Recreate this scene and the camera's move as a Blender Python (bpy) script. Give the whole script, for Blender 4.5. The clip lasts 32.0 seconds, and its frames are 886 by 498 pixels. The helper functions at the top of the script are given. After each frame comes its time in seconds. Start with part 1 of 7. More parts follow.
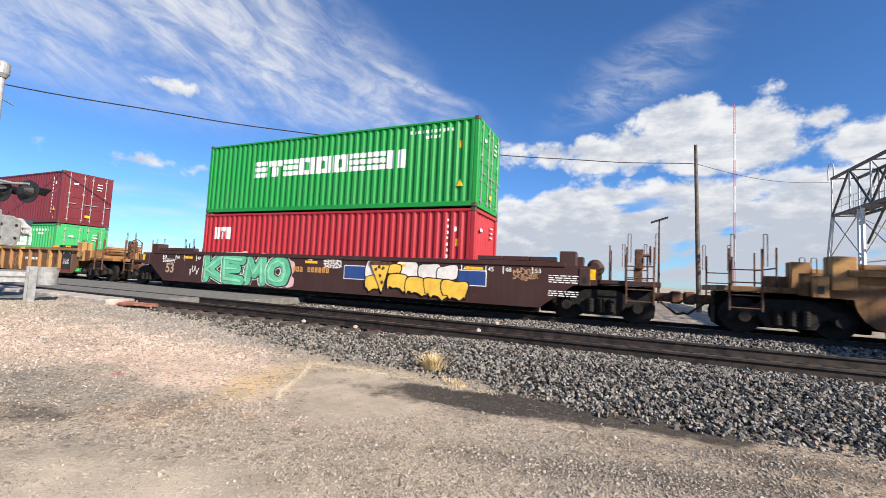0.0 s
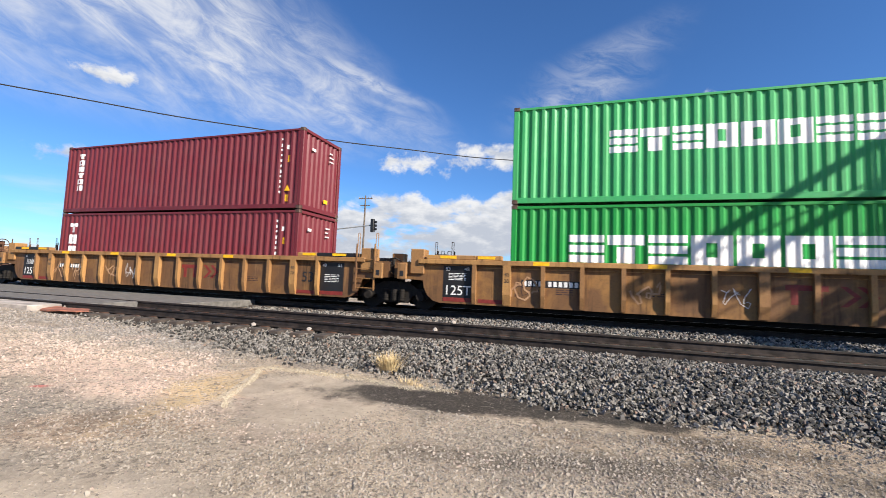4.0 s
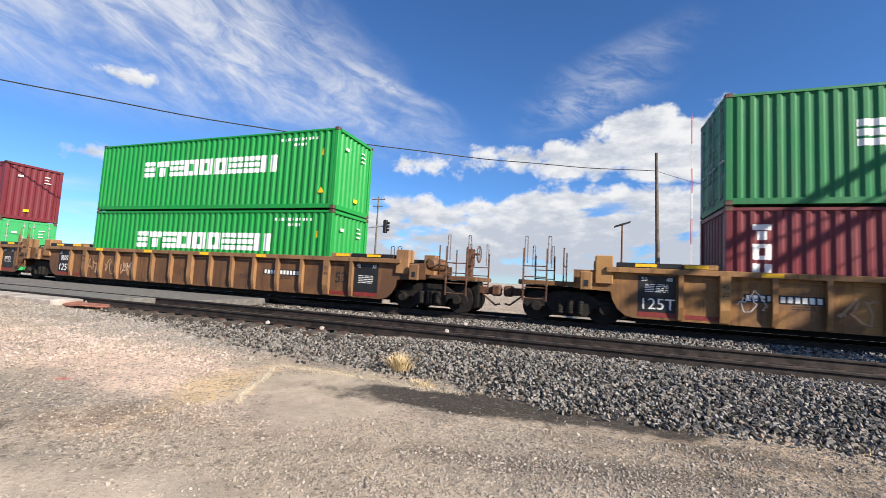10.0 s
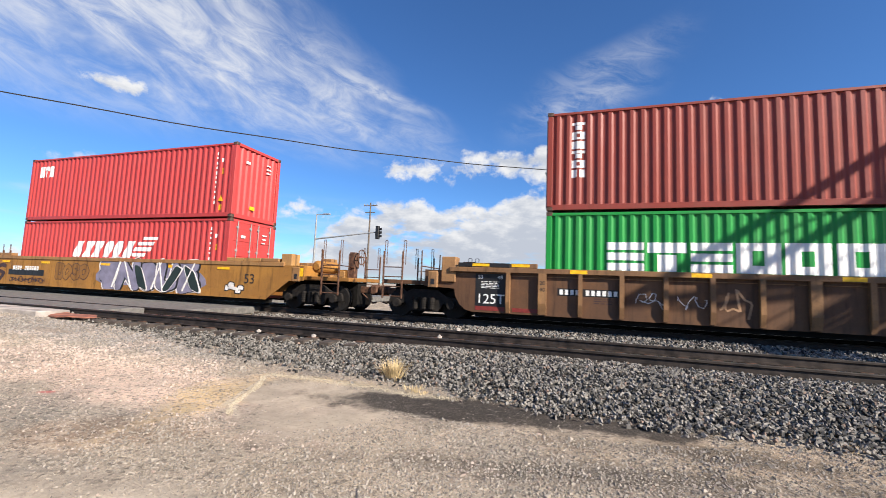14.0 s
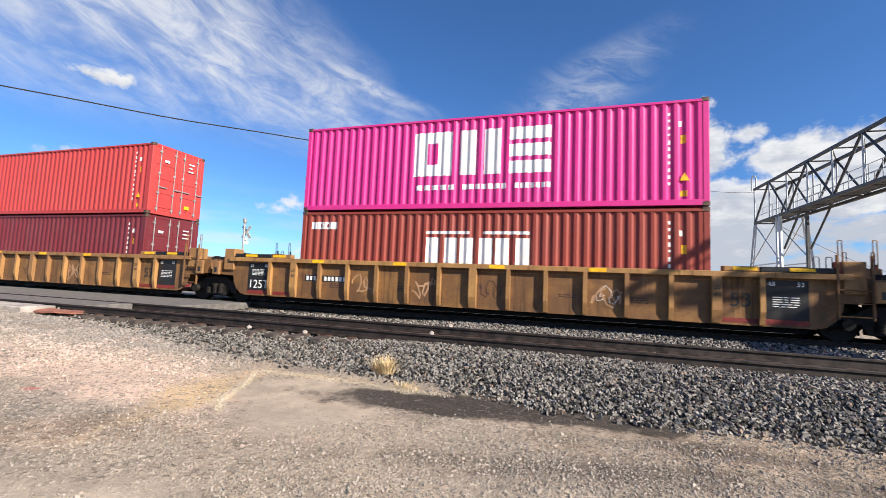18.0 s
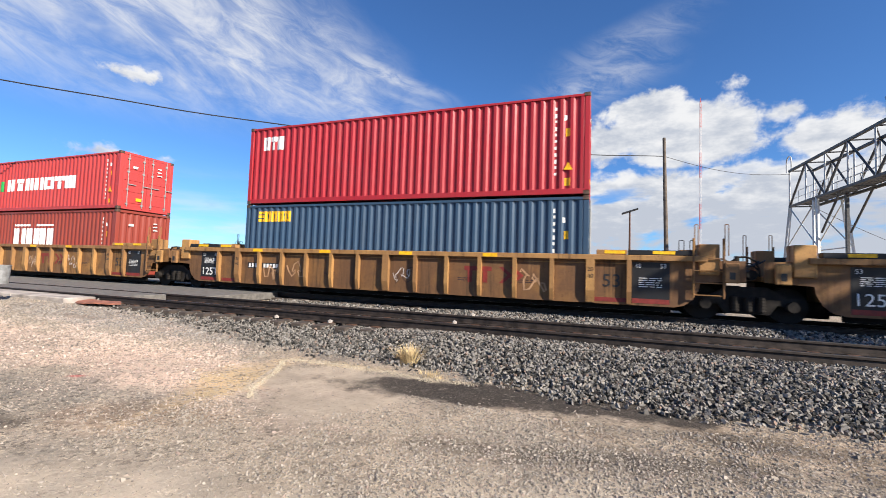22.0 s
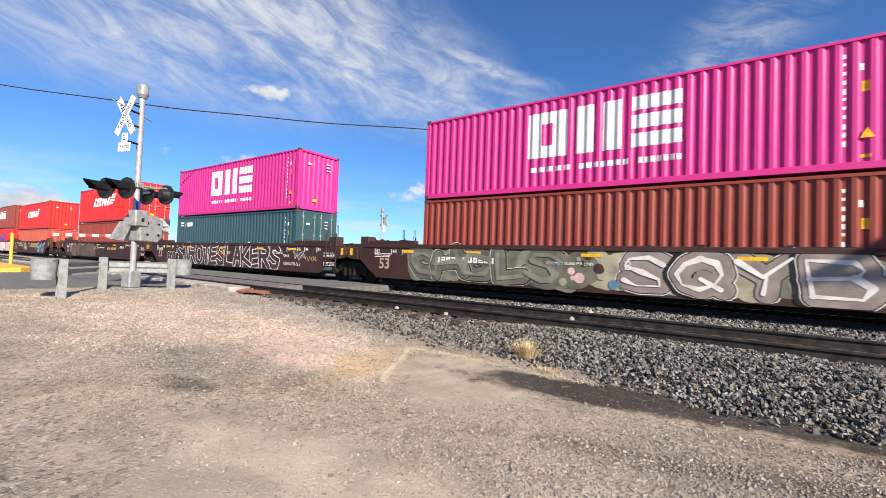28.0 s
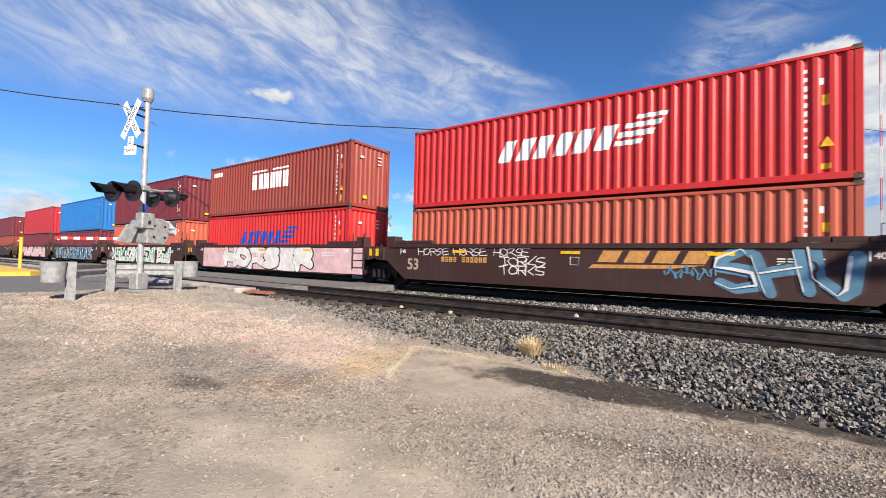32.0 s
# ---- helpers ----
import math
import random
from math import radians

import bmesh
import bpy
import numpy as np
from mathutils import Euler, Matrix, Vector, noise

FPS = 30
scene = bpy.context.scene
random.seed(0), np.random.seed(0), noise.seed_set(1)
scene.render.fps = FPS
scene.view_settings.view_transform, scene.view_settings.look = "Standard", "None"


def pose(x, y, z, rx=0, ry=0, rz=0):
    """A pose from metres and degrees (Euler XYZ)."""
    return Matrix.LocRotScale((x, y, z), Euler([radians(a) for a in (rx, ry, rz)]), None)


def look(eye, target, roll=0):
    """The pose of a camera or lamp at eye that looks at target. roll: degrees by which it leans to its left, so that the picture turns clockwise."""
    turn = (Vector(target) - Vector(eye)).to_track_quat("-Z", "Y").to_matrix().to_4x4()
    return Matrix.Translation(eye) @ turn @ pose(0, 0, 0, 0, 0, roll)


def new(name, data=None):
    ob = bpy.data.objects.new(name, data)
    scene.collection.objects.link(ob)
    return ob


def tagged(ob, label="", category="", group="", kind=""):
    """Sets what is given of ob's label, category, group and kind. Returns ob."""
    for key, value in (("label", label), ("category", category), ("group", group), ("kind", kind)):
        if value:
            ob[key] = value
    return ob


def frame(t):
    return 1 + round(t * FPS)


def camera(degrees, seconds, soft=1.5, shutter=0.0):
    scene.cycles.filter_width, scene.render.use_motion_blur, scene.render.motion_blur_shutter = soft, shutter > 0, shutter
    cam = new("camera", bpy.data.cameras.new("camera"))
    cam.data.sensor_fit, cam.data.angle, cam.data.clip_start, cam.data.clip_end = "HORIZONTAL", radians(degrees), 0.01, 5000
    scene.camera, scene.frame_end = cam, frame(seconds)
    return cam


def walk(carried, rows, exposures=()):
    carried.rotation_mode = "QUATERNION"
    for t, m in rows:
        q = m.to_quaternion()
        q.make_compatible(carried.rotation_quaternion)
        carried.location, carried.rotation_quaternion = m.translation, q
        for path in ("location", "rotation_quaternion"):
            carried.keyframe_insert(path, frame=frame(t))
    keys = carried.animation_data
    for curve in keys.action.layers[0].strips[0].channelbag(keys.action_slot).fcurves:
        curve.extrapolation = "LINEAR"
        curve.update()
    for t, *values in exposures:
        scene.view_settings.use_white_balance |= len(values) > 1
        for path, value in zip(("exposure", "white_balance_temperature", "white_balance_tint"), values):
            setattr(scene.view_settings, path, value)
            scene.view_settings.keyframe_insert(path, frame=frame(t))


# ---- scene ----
# The camera: hand-held, a little over the gravel, panning slightly along the track.
# World: x along the track (the way the train goes), y across it, z up; ground near the eye is z = 0.
cam = camera(94.22, 32.0, soft=0.6, shutter=0.07)
PATH = [  # seconds, x, y, z, yaw, pitch, roll
    (0.0, -0.012, -0.020, 1.503, 23.36, 3.91, -2.76),
    (0.5, -0.016, -0.018, 1.497, 22.86, 4.13, -2.78),
    (1.0, -0.015, -0.015, 1.495, 22.30, 4.24, -2.67),
    (1.5, -0.007, -0.008, 1.495, 21.73, 4.23, -2.40),
    (2.0, 0.004, -0.004, 1.496, 20.80, 4.13, -2.05),
    (2.5, 0.010, -0.005, 1.496, 19.58, 4.12, -1.90),
    (3.0, 0.013, -0.003, 1.496, 18.47, 4.09, -1.84),
    (3.5, 0.013, -0.001, 1.495, 17.67, 4.21, -1.89),
    (5.5, -0.012, 0.001, 1.495, 18.10, 3.96, -3.13),
    (6.0, -0.013, -0.006, 1.499, 18.53, 3.72, -3.15),
    (6.5, -0.012, -0.010, 1.499, 18.90, 3.55, -3.12),
    (7.0, -0.011, -0.010, 1.495, 19.04, 3.49, -3.11),
    (7.5, -0.011, -0.007, 1.491, 19.06, 3.41, -3.16),
    (8.0, -0.009, -0.004, 1.488, 19.02, 3.60, -3.26),
    (8.5, -0.006, -0.002, 1.491, 18.92, 3.80, -3.19),
    (9.0, -0.002, -0.004, 1.496, 18.97, 3.98, -3.08),
    (9.5, -0.002, -0.011, 1.495, 19.02, 4.28, -3.11),
    (10.0, -0.005, -0.016, 1.492, 19.10, 4.32, -3.09),
    (10.5, -0.011, -0.015, 1.492, 18.94, 4.28, -3.20),
    (11.0, -0.012, -0.009, 1.494, 18.72, 4.27, -3.19),
    (11.5, -0.006, -0.006, 1.495, 18.57, 4.45, -3.03),
    (12.0, -0.002, -0.010, 1.497, 18.45, 4.79, -2.82),
    (12.5, -0.001, -0.016, 1.500, 18.50, 4.99, -2.61),
    (13.0, 0.005, -0.018, 1.501, 18.55, 5.14, -2.47),
    (13.5, 0.014, -0.015, 1.500, 18.61, 5.13, -2.34),
    (14.0, 0.015, -0.012, 1.499, 18.17, 5.11, -2.32),
    (14.5, 0.011, -0.007, 1.496, 17.54, 5.09, -2.38),
    (16.5, 0.007, 0.024, 1.494, 16.53, 4.59, -2.30),
    (17.0, 0.004, 0.017, 1.491, 16.53, 4.67, -2.35),
    (17.5, 0.007, 0.016, 1.489, 16.72, 4.71, -2.44),
    (18.0, 0.014, 0.014, 1.486, 17.15, 4.72, -2.48),
    (18.5, 0.016, 0.001, 1.488, 17.74, 4.74, -2.54),
    (19.0, 0.011, -0.014, 1.494, 18.28, 4.17, -2.42),
    (19.5, 0.005, -0.017, 1.494, 18.79, 4.01, -2.26),
    (20.0, -0.003, -0.010, 1.492, 18.95, 3.60, -2.10),
    (20.5, -0.009, -0.002, 1.488, 18.98, 3.32, -1.93),
    (21.0, -0.009, 0.007, 1.493, 19.15, 3.10, -1.91),
    (21.5, -0.010, 0.010, 1.502, 19.38, 3.04, -1.96),
    (22.0, -0.009, 0.013, 1.507, 20.09, 2.99, -1.99),
    (22.5, -0.002, 0.013, 1.505, 21.71, 3.16, -1.92),
    (23.0, 0.006, 0.003, 1.500, 24.14, 3.34, -1.85),
    (23.5, -0.003, -0.023, 1.499, 27.57, 3.45, -1.90),
    (24.0, -0.045, -0.063, 1.500, 30.83, 3.50, -1.98),
    (24.5, -0.106, -0.102, 1.501, 33.26, 3.53, -2.14),
    (25.0, -0.151, -0.130, 1.503, 34.42, 3.49, -2.21),
    (25.5, -0.173, -0.147, 1.505, 34.44, 3.45, -2.20),
    (27.5, -0.179, -0.129, 1.510, 34.05, 2.00, -1.78),
    (28.0, -0.181, -0.126, 1.510, 34.33, 1.66, -2.06),
    (28.5, -0.181, -0.123, 1.509, 34.39, 1.62, -2.25),
    (29.0, -0.174, -0.118, 1.511, 34.42, 1.54, -2.19),
    (29.5, -0.163, -0.116, 1.512, 34.51, 1.48, -1.89),
    (30.0, -0.158, -0.119, 1.512, 34.78, 1.26, -1.39),
    (30.5, -0.156, -0.122, 1.509, 35.16, 1.26, -1.20),
    (31.0, -0.155, -0.121, 1.507, 35.46, 1.20, -1.03),
    (31.5, -0.154, -0.125, 1.499, 35.44, 1.18, -1.01),
    (32.0, -0.156, -0.141, 1.475, 34.94, 1.68, -1.46),
]
walk(cam, [(t, pose(x, y, z, 90 + pitch, roll, yaw)) for t, x, y, z, yaw, pitch, roll in PATH],
     exposures=[(0.0, 0.93), (22.0, 0.93), (25.0, 0.89), (32.0, 0.84)])

# ---- light ----
SUN_SIDE, SUN_UP = 65.0, 31.5   # degrees from the viewer's back towards +x, and above the horizon
sun_data = bpy.data.lights.new("sun", "SUN")
sun_data.energy, sun_data.angle, sun_data.color = 5.0, radians(0.5), (1.0, 0.92, 0.80)
sun = new("sun", sun_data)
to_sun = Vector((math.sin(radians(SUN_SIDE)) * math.cos(radians(SUN_UP)), -math.cos(radians(SUN_SIDE)) * math.cos(radians(SUN_UP)), math.sin(radians(SUN_UP))))
sun.matrix_basis = look(to_sun * 60, (0, 0, 0))


def make_world():
    """Clear blue sky with high cirrus wisps and a low bank of cumulus behind the tracks."""
    w = bpy.data.worlds.new("sky")
    scene.world = w
    w.use_nodes = True
    nt = w.node_tree
    nt.nodes.clear()
    N, L = nt.nodes.new, nt.links.new

    def math_node(op, a, b=None, c=None, clamp=False):
        n = N("ShaderNodeMath")
        n.operation, n.use_clamp = op, clamp
        for i, v in enumerate((a, b, c)):
            if v is None:
                continue
            if isinstance(v, (int, float)):
                n.inputs[i].default_value = v
            else:
                L(v, n.inputs[i])
        return n.outputs[0]

    def smooth(v, lo, hi):
        n = N("ShaderNodeMapRange")
        n.interpolation_type = "SMOOTHSTEP"
        L(v, n.inputs[0])
        n.inputs[1].default_value, n.inputs[2].default_value = lo, hi
        return n.outputs[0]

    def noise_tex(vec, scale, detail, rough, distort=0.0):
        n = N("ShaderNodeTexNoise")
        n.inputs["Scale"].default_value, n.inputs["Detail"].default_value = scale, detail
        n.inputs["Roughness"].default_value, n.inputs["Distortion"].default_value = rough, distort
        L(vec, n.inputs["Vector"])
        return n.outputs[0]

    def combine(x, y, z=0.0):
        n = N("ShaderNodeCombineXYZ")
        for i, v in enumerate((x, y, z)):
            if isinstance(v, (int, float)):
                n.inputs[i].default_value = v
            else:
                L(v, n.inputs[i])
        return n.outputs[0]

    sky = N("ShaderNodeTexSky")
    sky.sky_type, sky.sun_disc = "NISHITA", False
    sky.sun_elevation, sky.sun_rotation = radians(SUN_UP), math.atan2(to_sun.x, to_sun.y)
    sky.altitude, sky.air_density, sky.dust_density, sky.ozone_density = 800, 1.0, 0.3, 2.2
    co = N("ShaderNodeTexCoord")
    sep = N("ShaderNodeSeparateXYZ")
    L(co.outputs["Generated"], sep.inputs[0])
    x, y, z = sep.outputs
    az = math_node("ARCTAN2", x, y)                     # 0 across the track, + to the right
    el = math_node("ARCSINE", z)

    def hump(v, centre, width):
        return math_node("SUBTRACT", 1.0, smooth(math_node("ABSOLUTE", math_node("SUBTRACT", v, centre)), 0.0, width))

    def add(*vs):
        out = vs[0]
        for v in vs[1:]:
            out = math_node("ADD", out, v)
        return out

    # a broad veil of cirrus, combed along one wind direction, with brighter fibres along its edge
    u = math_node("SUBTRACT", math_node("MULTIPLY", az, 0.957), math_node("MULTIPLY", el, 0.29))
    v = math_node("ADD", math_node("MULTIPLY", az, 0.29), math_node("MULTIPLY", el, 0.957))
    big = noise_tex(combine(math_node("MULTIPLY", u, 3.0), math_node("MULTIPLY", v, 6.0), 2.0), 1.0, 5.0, 0.58, 0.5)
    fine = noise_tex(combine(math_node("MULTIPLY", u, 9.0), math_node("MULTIPLY", v, 24.0), 5.0), 1.0, 10.0, 0.66, 0.8)
    edge = math_node("ADD", az, math_node("MULTIPLY", math_node("SUBTRACT", el, 0.40), 1.6))
    edge = math_node("ADD", edge, math_node("MULTIPLY", math_node("SUBTRACT", big, 0.5), 0.35))
    sheet = math_node("MULTIPLY", math_node("SUBTRACT", 1.0, smooth(edge, -0.60, -0.30)), smooth(el, 0.24, 0.40))
    sheet = math_node("MULTIPLY", sheet, smooth(az, -1.9, -1.15))
    veil = math_node("MULTIPLY_ADD", smooth(fine, 0.30, 0.72), 0.62, 0.22)
    cir = math_node("MULTIPLY", sheet, math_node("MULTIPLY", smooth(big, 0.22, 0.55), veil))
    for a0, e0, reach, wide, power in ((-0.52, 0.445, 0.24, 0.030, 0.75), (-0.70, 0.362, 0.16, 0.022, 0.55), (-0.80, 0.44, 0.30, 0.05, 0.45)):
        off = math_node("ADD", math_node("SUBTRACT", el, e0), math_node("MULTIPLY", math_node("SUBTRACT", az, a0), 0.29))
        off = math_node("ADD", off, math_node("MULTIPLY", math_node("SUBTRACT", big, 0.5), 0.05))
        streak = math_node("MULTIPLY", hump(off, 0.0, wide), hump(az, a0, reach))
        cir = math_node("MAXIMUM", cir, math_node("MULTIPLY", math_node("MULTIPLY", streak, smooth(fine, 0.25, 0.62)), power))
    for a0, e0, ra, re_, power in ((0.0, 0.42, 0.22, 0.07, 0.50), (0.06, 0.47, 0.22, 0.06, 0.35)):
        tuft = math_node("MULTIPLY", hump(az, a0, ra), hump(math_node("SUBTRACT", el, math_node("MULTIPLY", az, 0.25)), e0, re_))
        cir = math_node("MAXIMUM", cir, math_node("MULTIPLY", math_node("MULTIPLY", tuft, smooth(fine, 0.30, 0.70)), power))
    # cumulus: a low bank, its towers and the puffs round it
    lid = add(0.03, math_node("MULTIPLY", smooth(az, -0.74, -0.46), 0.172), math_node("MULTIPLY", smooth(az, -0.28, -0.05), 0.035))
    depth = math_node("SUBTRACT", lid, el)              # how far below the bank's lid
    for pa, pe, ra, re_ in ((-0.37, 0.272, 0.085, 0.026), (-0.245, 0.305, 0.04, 0.014), (-0.17, 0.295, 0.09, 0.028), (-0.01, 0.292, 0.11, 0.046),
                            (0.105, 0.335, 0.085, 0.060), (0.19, 0.295, 0.135, 0.068), (0.27, 0.382, 0.035, 0.008), (0.33, 0.312, 0.035, 0.018),
                            (0.42, 0.255, 0.09, 0.045), (0.58, 0.24, 0.16, 0.06), (0.85, 0.20, 0.25, 0.07), (-0.99, 0.350, 0.055, 0.011),
                            (-1.40, 0.080, 0.10, 0.028), (-1.06, 0.198, 0.07, 0.010), (-0.66, 0.165, 0.06, 0.018)):
        da, de = math_node("DIVIDE", math_node("SUBTRACT", az, pa), ra), math_node("DIVIDE", math_node("SUBTRACT", el, pe), re_)
        far = math_node("SQRT", math_node("ADD", math_node("MULTIPLY", da, da), math_node("MULTIPLY", de, de)))
        depth = math_node("MAXIMUM", depth, math_node("MULTIPLY", math_node("SUBTRACT", 1.12, far), re_))
    kv = combine(math_node("MULTIPLY", az, 1.0), math_node("MULTIPLY", el, 1.25), 3.1)
    lump = noise_tex(kv, 17.0, 9.0, 0.58, 0.15)
    body = math_node("ADD", depth, math_node("MULTIPLY", math_node("SUBTRACT", lump, 0.48), 0.095))
    cum = math_node("MULTIPLY", smooth(body, 0.0, 0.022), smooth(el, -0.01, 0.03))
    holes = noise_tex(combine(az, math_node("MULTIPLY", el, 2.4), 14.2), 5.5, 5.0, 0.6, 0.3)
    cum = math_node("MULTIPLY", cum, math_node("SUBTRACT", 1.0, math_node("MULTIPLY", smooth(holes, 0.52, 0.66), math_node("SUBTRACT", 1.0, smooth(el, 0.16, 0.24)))))
    low = noise_tex(combine(math_node("MULTIPLY", az, 1.2), math_node("MULTIPLY", el, 7.0), 9.0), 3.2, 6.0, 0.55)
    haze = math_node("MULTIPLY", smooth(low, 0.44, 0.75), math_node("SUBTRACT", 1.0, smooth(el, 0.03, 0.22)))
    shade = noise_tex(combine(az, math_node("MULTIPLY", el, 2.2), 7.7), 13.0, 7.0, 0.62)
    cloud = N("ShaderNodeMix")
    cloud.data_type = "RGBA"
    cloud.inputs[6].default_value, cloud.inputs[7].default_value = (4.9, 5.3, 6.1, 1), (8.0, 8.05, 8.2, 1)
    L(smooth(math_node("ADD", shade, math_node("MULTIPLY", math_node("SUBTRACT", 0.03, depth), 2.0)), 0.30, 0.66), cloud.inputs[0])
    cover = math_node("MAXIMUM", cir, math_node("MAXIMUM", cum, math_node("MULTIPLY", haze, 0.75)), clamp=True)
    mix = N("ShaderNodeMix")
    mix.data_type = "RGBA"
    L(cover, mix.inputs[0])
    tint = N("ShaderNodeMix")
    tint.data_type, tint.blend_type = "RGBA", "MULTIPLY"
    tint.inputs[0].default_value, tint.inputs[7].default_value = 1.0, (0.61, 1.00, 1.47, 1)
    L(sky.outputs[0], tint.inputs[6])
    L(tint.outputs[2], mix.inputs[6])
    L(cloud.outputs[2], mix.inputs[7])
    bg = N("ShaderNodeBackground")
    bg.inputs[1].default_value = 0.059
    L(mix.outputs[2], bg.inputs[0])
    out = N("ShaderNodeOutputWorld")
    L(bg.outputs[0], out.inputs[0])


make_world()


# ---- materials ----
def srgb(r, g, b, k=1.0):
    f = lambda c: k * (c / 12.92 if c <= 0.04045 else ((c + 0.055) / 1.055) ** 2.4)
    return (f(r / 255), f(g / 255), f(b / 255), 1.0)


class Nodes:
    """A small helper to write node materials briefly."""

    def __init__(self, name):
        self.mat = bpy.data.materials.new(name)
        self.mat.use_nodes = True
        self.nt = self.mat.node_tree
        self.nt.nodes.clear()
        self.out = self.nt.nodes.new("ShaderNodeOutputMaterial")
        self.bsdf = self.nt.nodes.new("ShaderNodeBsdfPrincipled")
        self.link(self.bsdf.outputs[0], self.out.inputs[0])
        self.co = self.nt.nodes.new("ShaderNodeTexCoord").outputs["Object"]

    def link(self, a, b):
        self.nt.links.new(a, b)

    def put(self, socket, v):
        if isinstance(v, (int, float, tuple)):
            socket.default_value = v
        else:
            self.link(v, socket)

    def scaled(self, sx, sy, sz, src=None):
        n = self.nt.nodes.new("ShaderNodeMapping")
        n.inputs["Scale"].default_value = (sx, sy, sz)
        self.link(src or self.co, n.inputs[0])
        return n.outputs[0]

    def noise(self, scale, detail=4.0, rough=0.55, vec=None, distort=0.0):
        n = self.nt.nodes.new("ShaderNodeTexNoise")
        n.inputs["Scale"].default_value, n.inputs["Detail"].default_value = scale, detail
        n.inputs["Roughness"].default_value, n.inputs["Distortion"].default_value = rough, distort
        self.link(vec or self.co, n.inputs["Vector"])
        return n.outputs[0]

    def voronoi(self, scale, feature="F1", vec=None, out=0):
        n = self.nt.nodes.new("ShaderNodeTexVoronoi")
        n.feature = feature
        n.inputs["Scale"].default_value = scale
        self.link(vec or self.co, n.inputs["Vector"])
        return n.outputs[out]

    def ramp(self, v, lo, hi, a=0.0, b=1.0):
        n = self.nt.nodes.new("ShaderNodeMapRange")
        n.interpolation_type = "SMOOTHSTEP"
        self.link(v, n.inputs[0])
        for i, k in enumerate((lo, hi, a, b)):
            n.inputs[i + 1].default_value = k
        return n.outputs[0]

    def mix(self, f, a, b, mode="MIX"):
        n = self.nt.nodes.new("ShaderNodeMix")
        n.data_type, n.blend_type = "RGBA", mode
        self.put(n.inputs[0], f)
        self.put(n.inputs[6], a)
        self.put(n.inputs[7], b)
        return n.outputs[2]

    def mul(self, a, b, op="MULTIPLY"):
        n = self.nt.nodes.new("ShaderNodeMath")
        n.operation = op
        self.put(n.inputs[0], a)
        self.put(n.inputs[1], b)
        return n.outputs[0]

    def rnd(self):
        return self.nt.nodes.new("ShaderNodeObjectInfo").outputs["Random"]

    def island(self):
        return self.nt.nodes.new("ShaderNodeNewGeometry").outputs["Random Per Island"]

    def place(self):
        return self.nt.nodes.new("ShaderNodeNewGeometry").outputs["Position"]

    def bump(self, h, strength=0.3, dist=0.01):
        n = self.nt.nodes.new("ShaderNodeBump")
        n.inputs["Strength"].default_value, n.inputs["Distance"].default_value = strength, dist
        self.link(h, n.inputs["Height"])
        self.link(n.outputs[0], self.bsdf.inputs["Normal"])

    def done(self, colour, rough=0.6, metal=0.0, spec=0.5):
        self.put(self.bsdf.inputs["Base Color"], colour)
        self.put(self.bsdf.inputs["Roughness"], rough)
        self.put(self.bsdf.inputs["Metallic"], metal)
        self.bsdf.inputs["Specular IOR Level"].default_value = spec
        return self.mat


def paint(name, base, grime=0.35, rust=0.2, rough=0.42, dirt=(0.035, 0.026, 0.02, 1), dents=0.0):
    """Weathered paint on steel: mottled fading, downward streaks, scuffs, grime and rust specks."""
    m = Nodes(name)
    base = tuple(1.0 * v for v in base[:3]) + (1,)
    streak = m.noise(1.0, 5, 0.6, m.scaled(7.0, 7.0, 0.35))
    patch = m.noise(0.9, 4, 0.55)
    speck = m.noise(16.0, 5, 0.65)
    scuff = m.noise(1.0, 7, 0.7, m.scaled(1.6, 1.6, 9.0))
    c = m.mix(m.ramp(patch, 0.35, 0.75, 0.0, 0.35), base, tuple(min(1, 0.80 * v + 0.03) for v in base[:3]) + (1,))
    c = m.mix(m.ramp(m.rnd(), 0.0, 1.0, 0.0, 0.18), c, tuple(0.6 * v for v in base[:3]) + (1,))
    c = m.mix(m.ramp(streak, 0.48, 0.78, 0.0, grime), c, dirt)
    c = m.mix(m.ramp(scuff, 0.66, 0.74, 0.0, grime), c, tuple(min(1, 0.5 * v + 0.12) for v in base[:3]) + (1,))
    c = m.mix(m.ramp(speck, 0.62, 0.74, 0.0, rust), c, (0.10, 0.032, 0.012, 1))
    h = m.mul(m.mul(m.noise(1.7, 3, 0.5), dents), m.mul(speck, 0.12), "ADD") if dents else m.mul(speck, 0.12)
    m.bump(h, 1.0, 0.004 if not dents else 0.02)
    return m.done(c, m.ramp(streak, 0.3, 0.8, rough, min(1.0, rough + 0.25)), 0.0, 0.4)


def plain(name, base, rough=0.6, metal=0.0, vary=0.25, scale=9.0, spec=0.5):
    m = Nodes(name)
    n = m.noise(scale, 5, 0.6)
    c = m.mix(m.ramp(n, 0.3, 0.7), tuple(v * (1 - vary) for v in base[:3]) + (1,), tuple(min(1, v * (1 + vary)) for v in base[:3]) + (1,))
    m.bump(n, 0.08, 0.003)
    return m.done(c, m.ramp(n, 0.2, 0.8, max(0.05, rough - 0.1), min(1, rough + 0.12)), metal, spec)


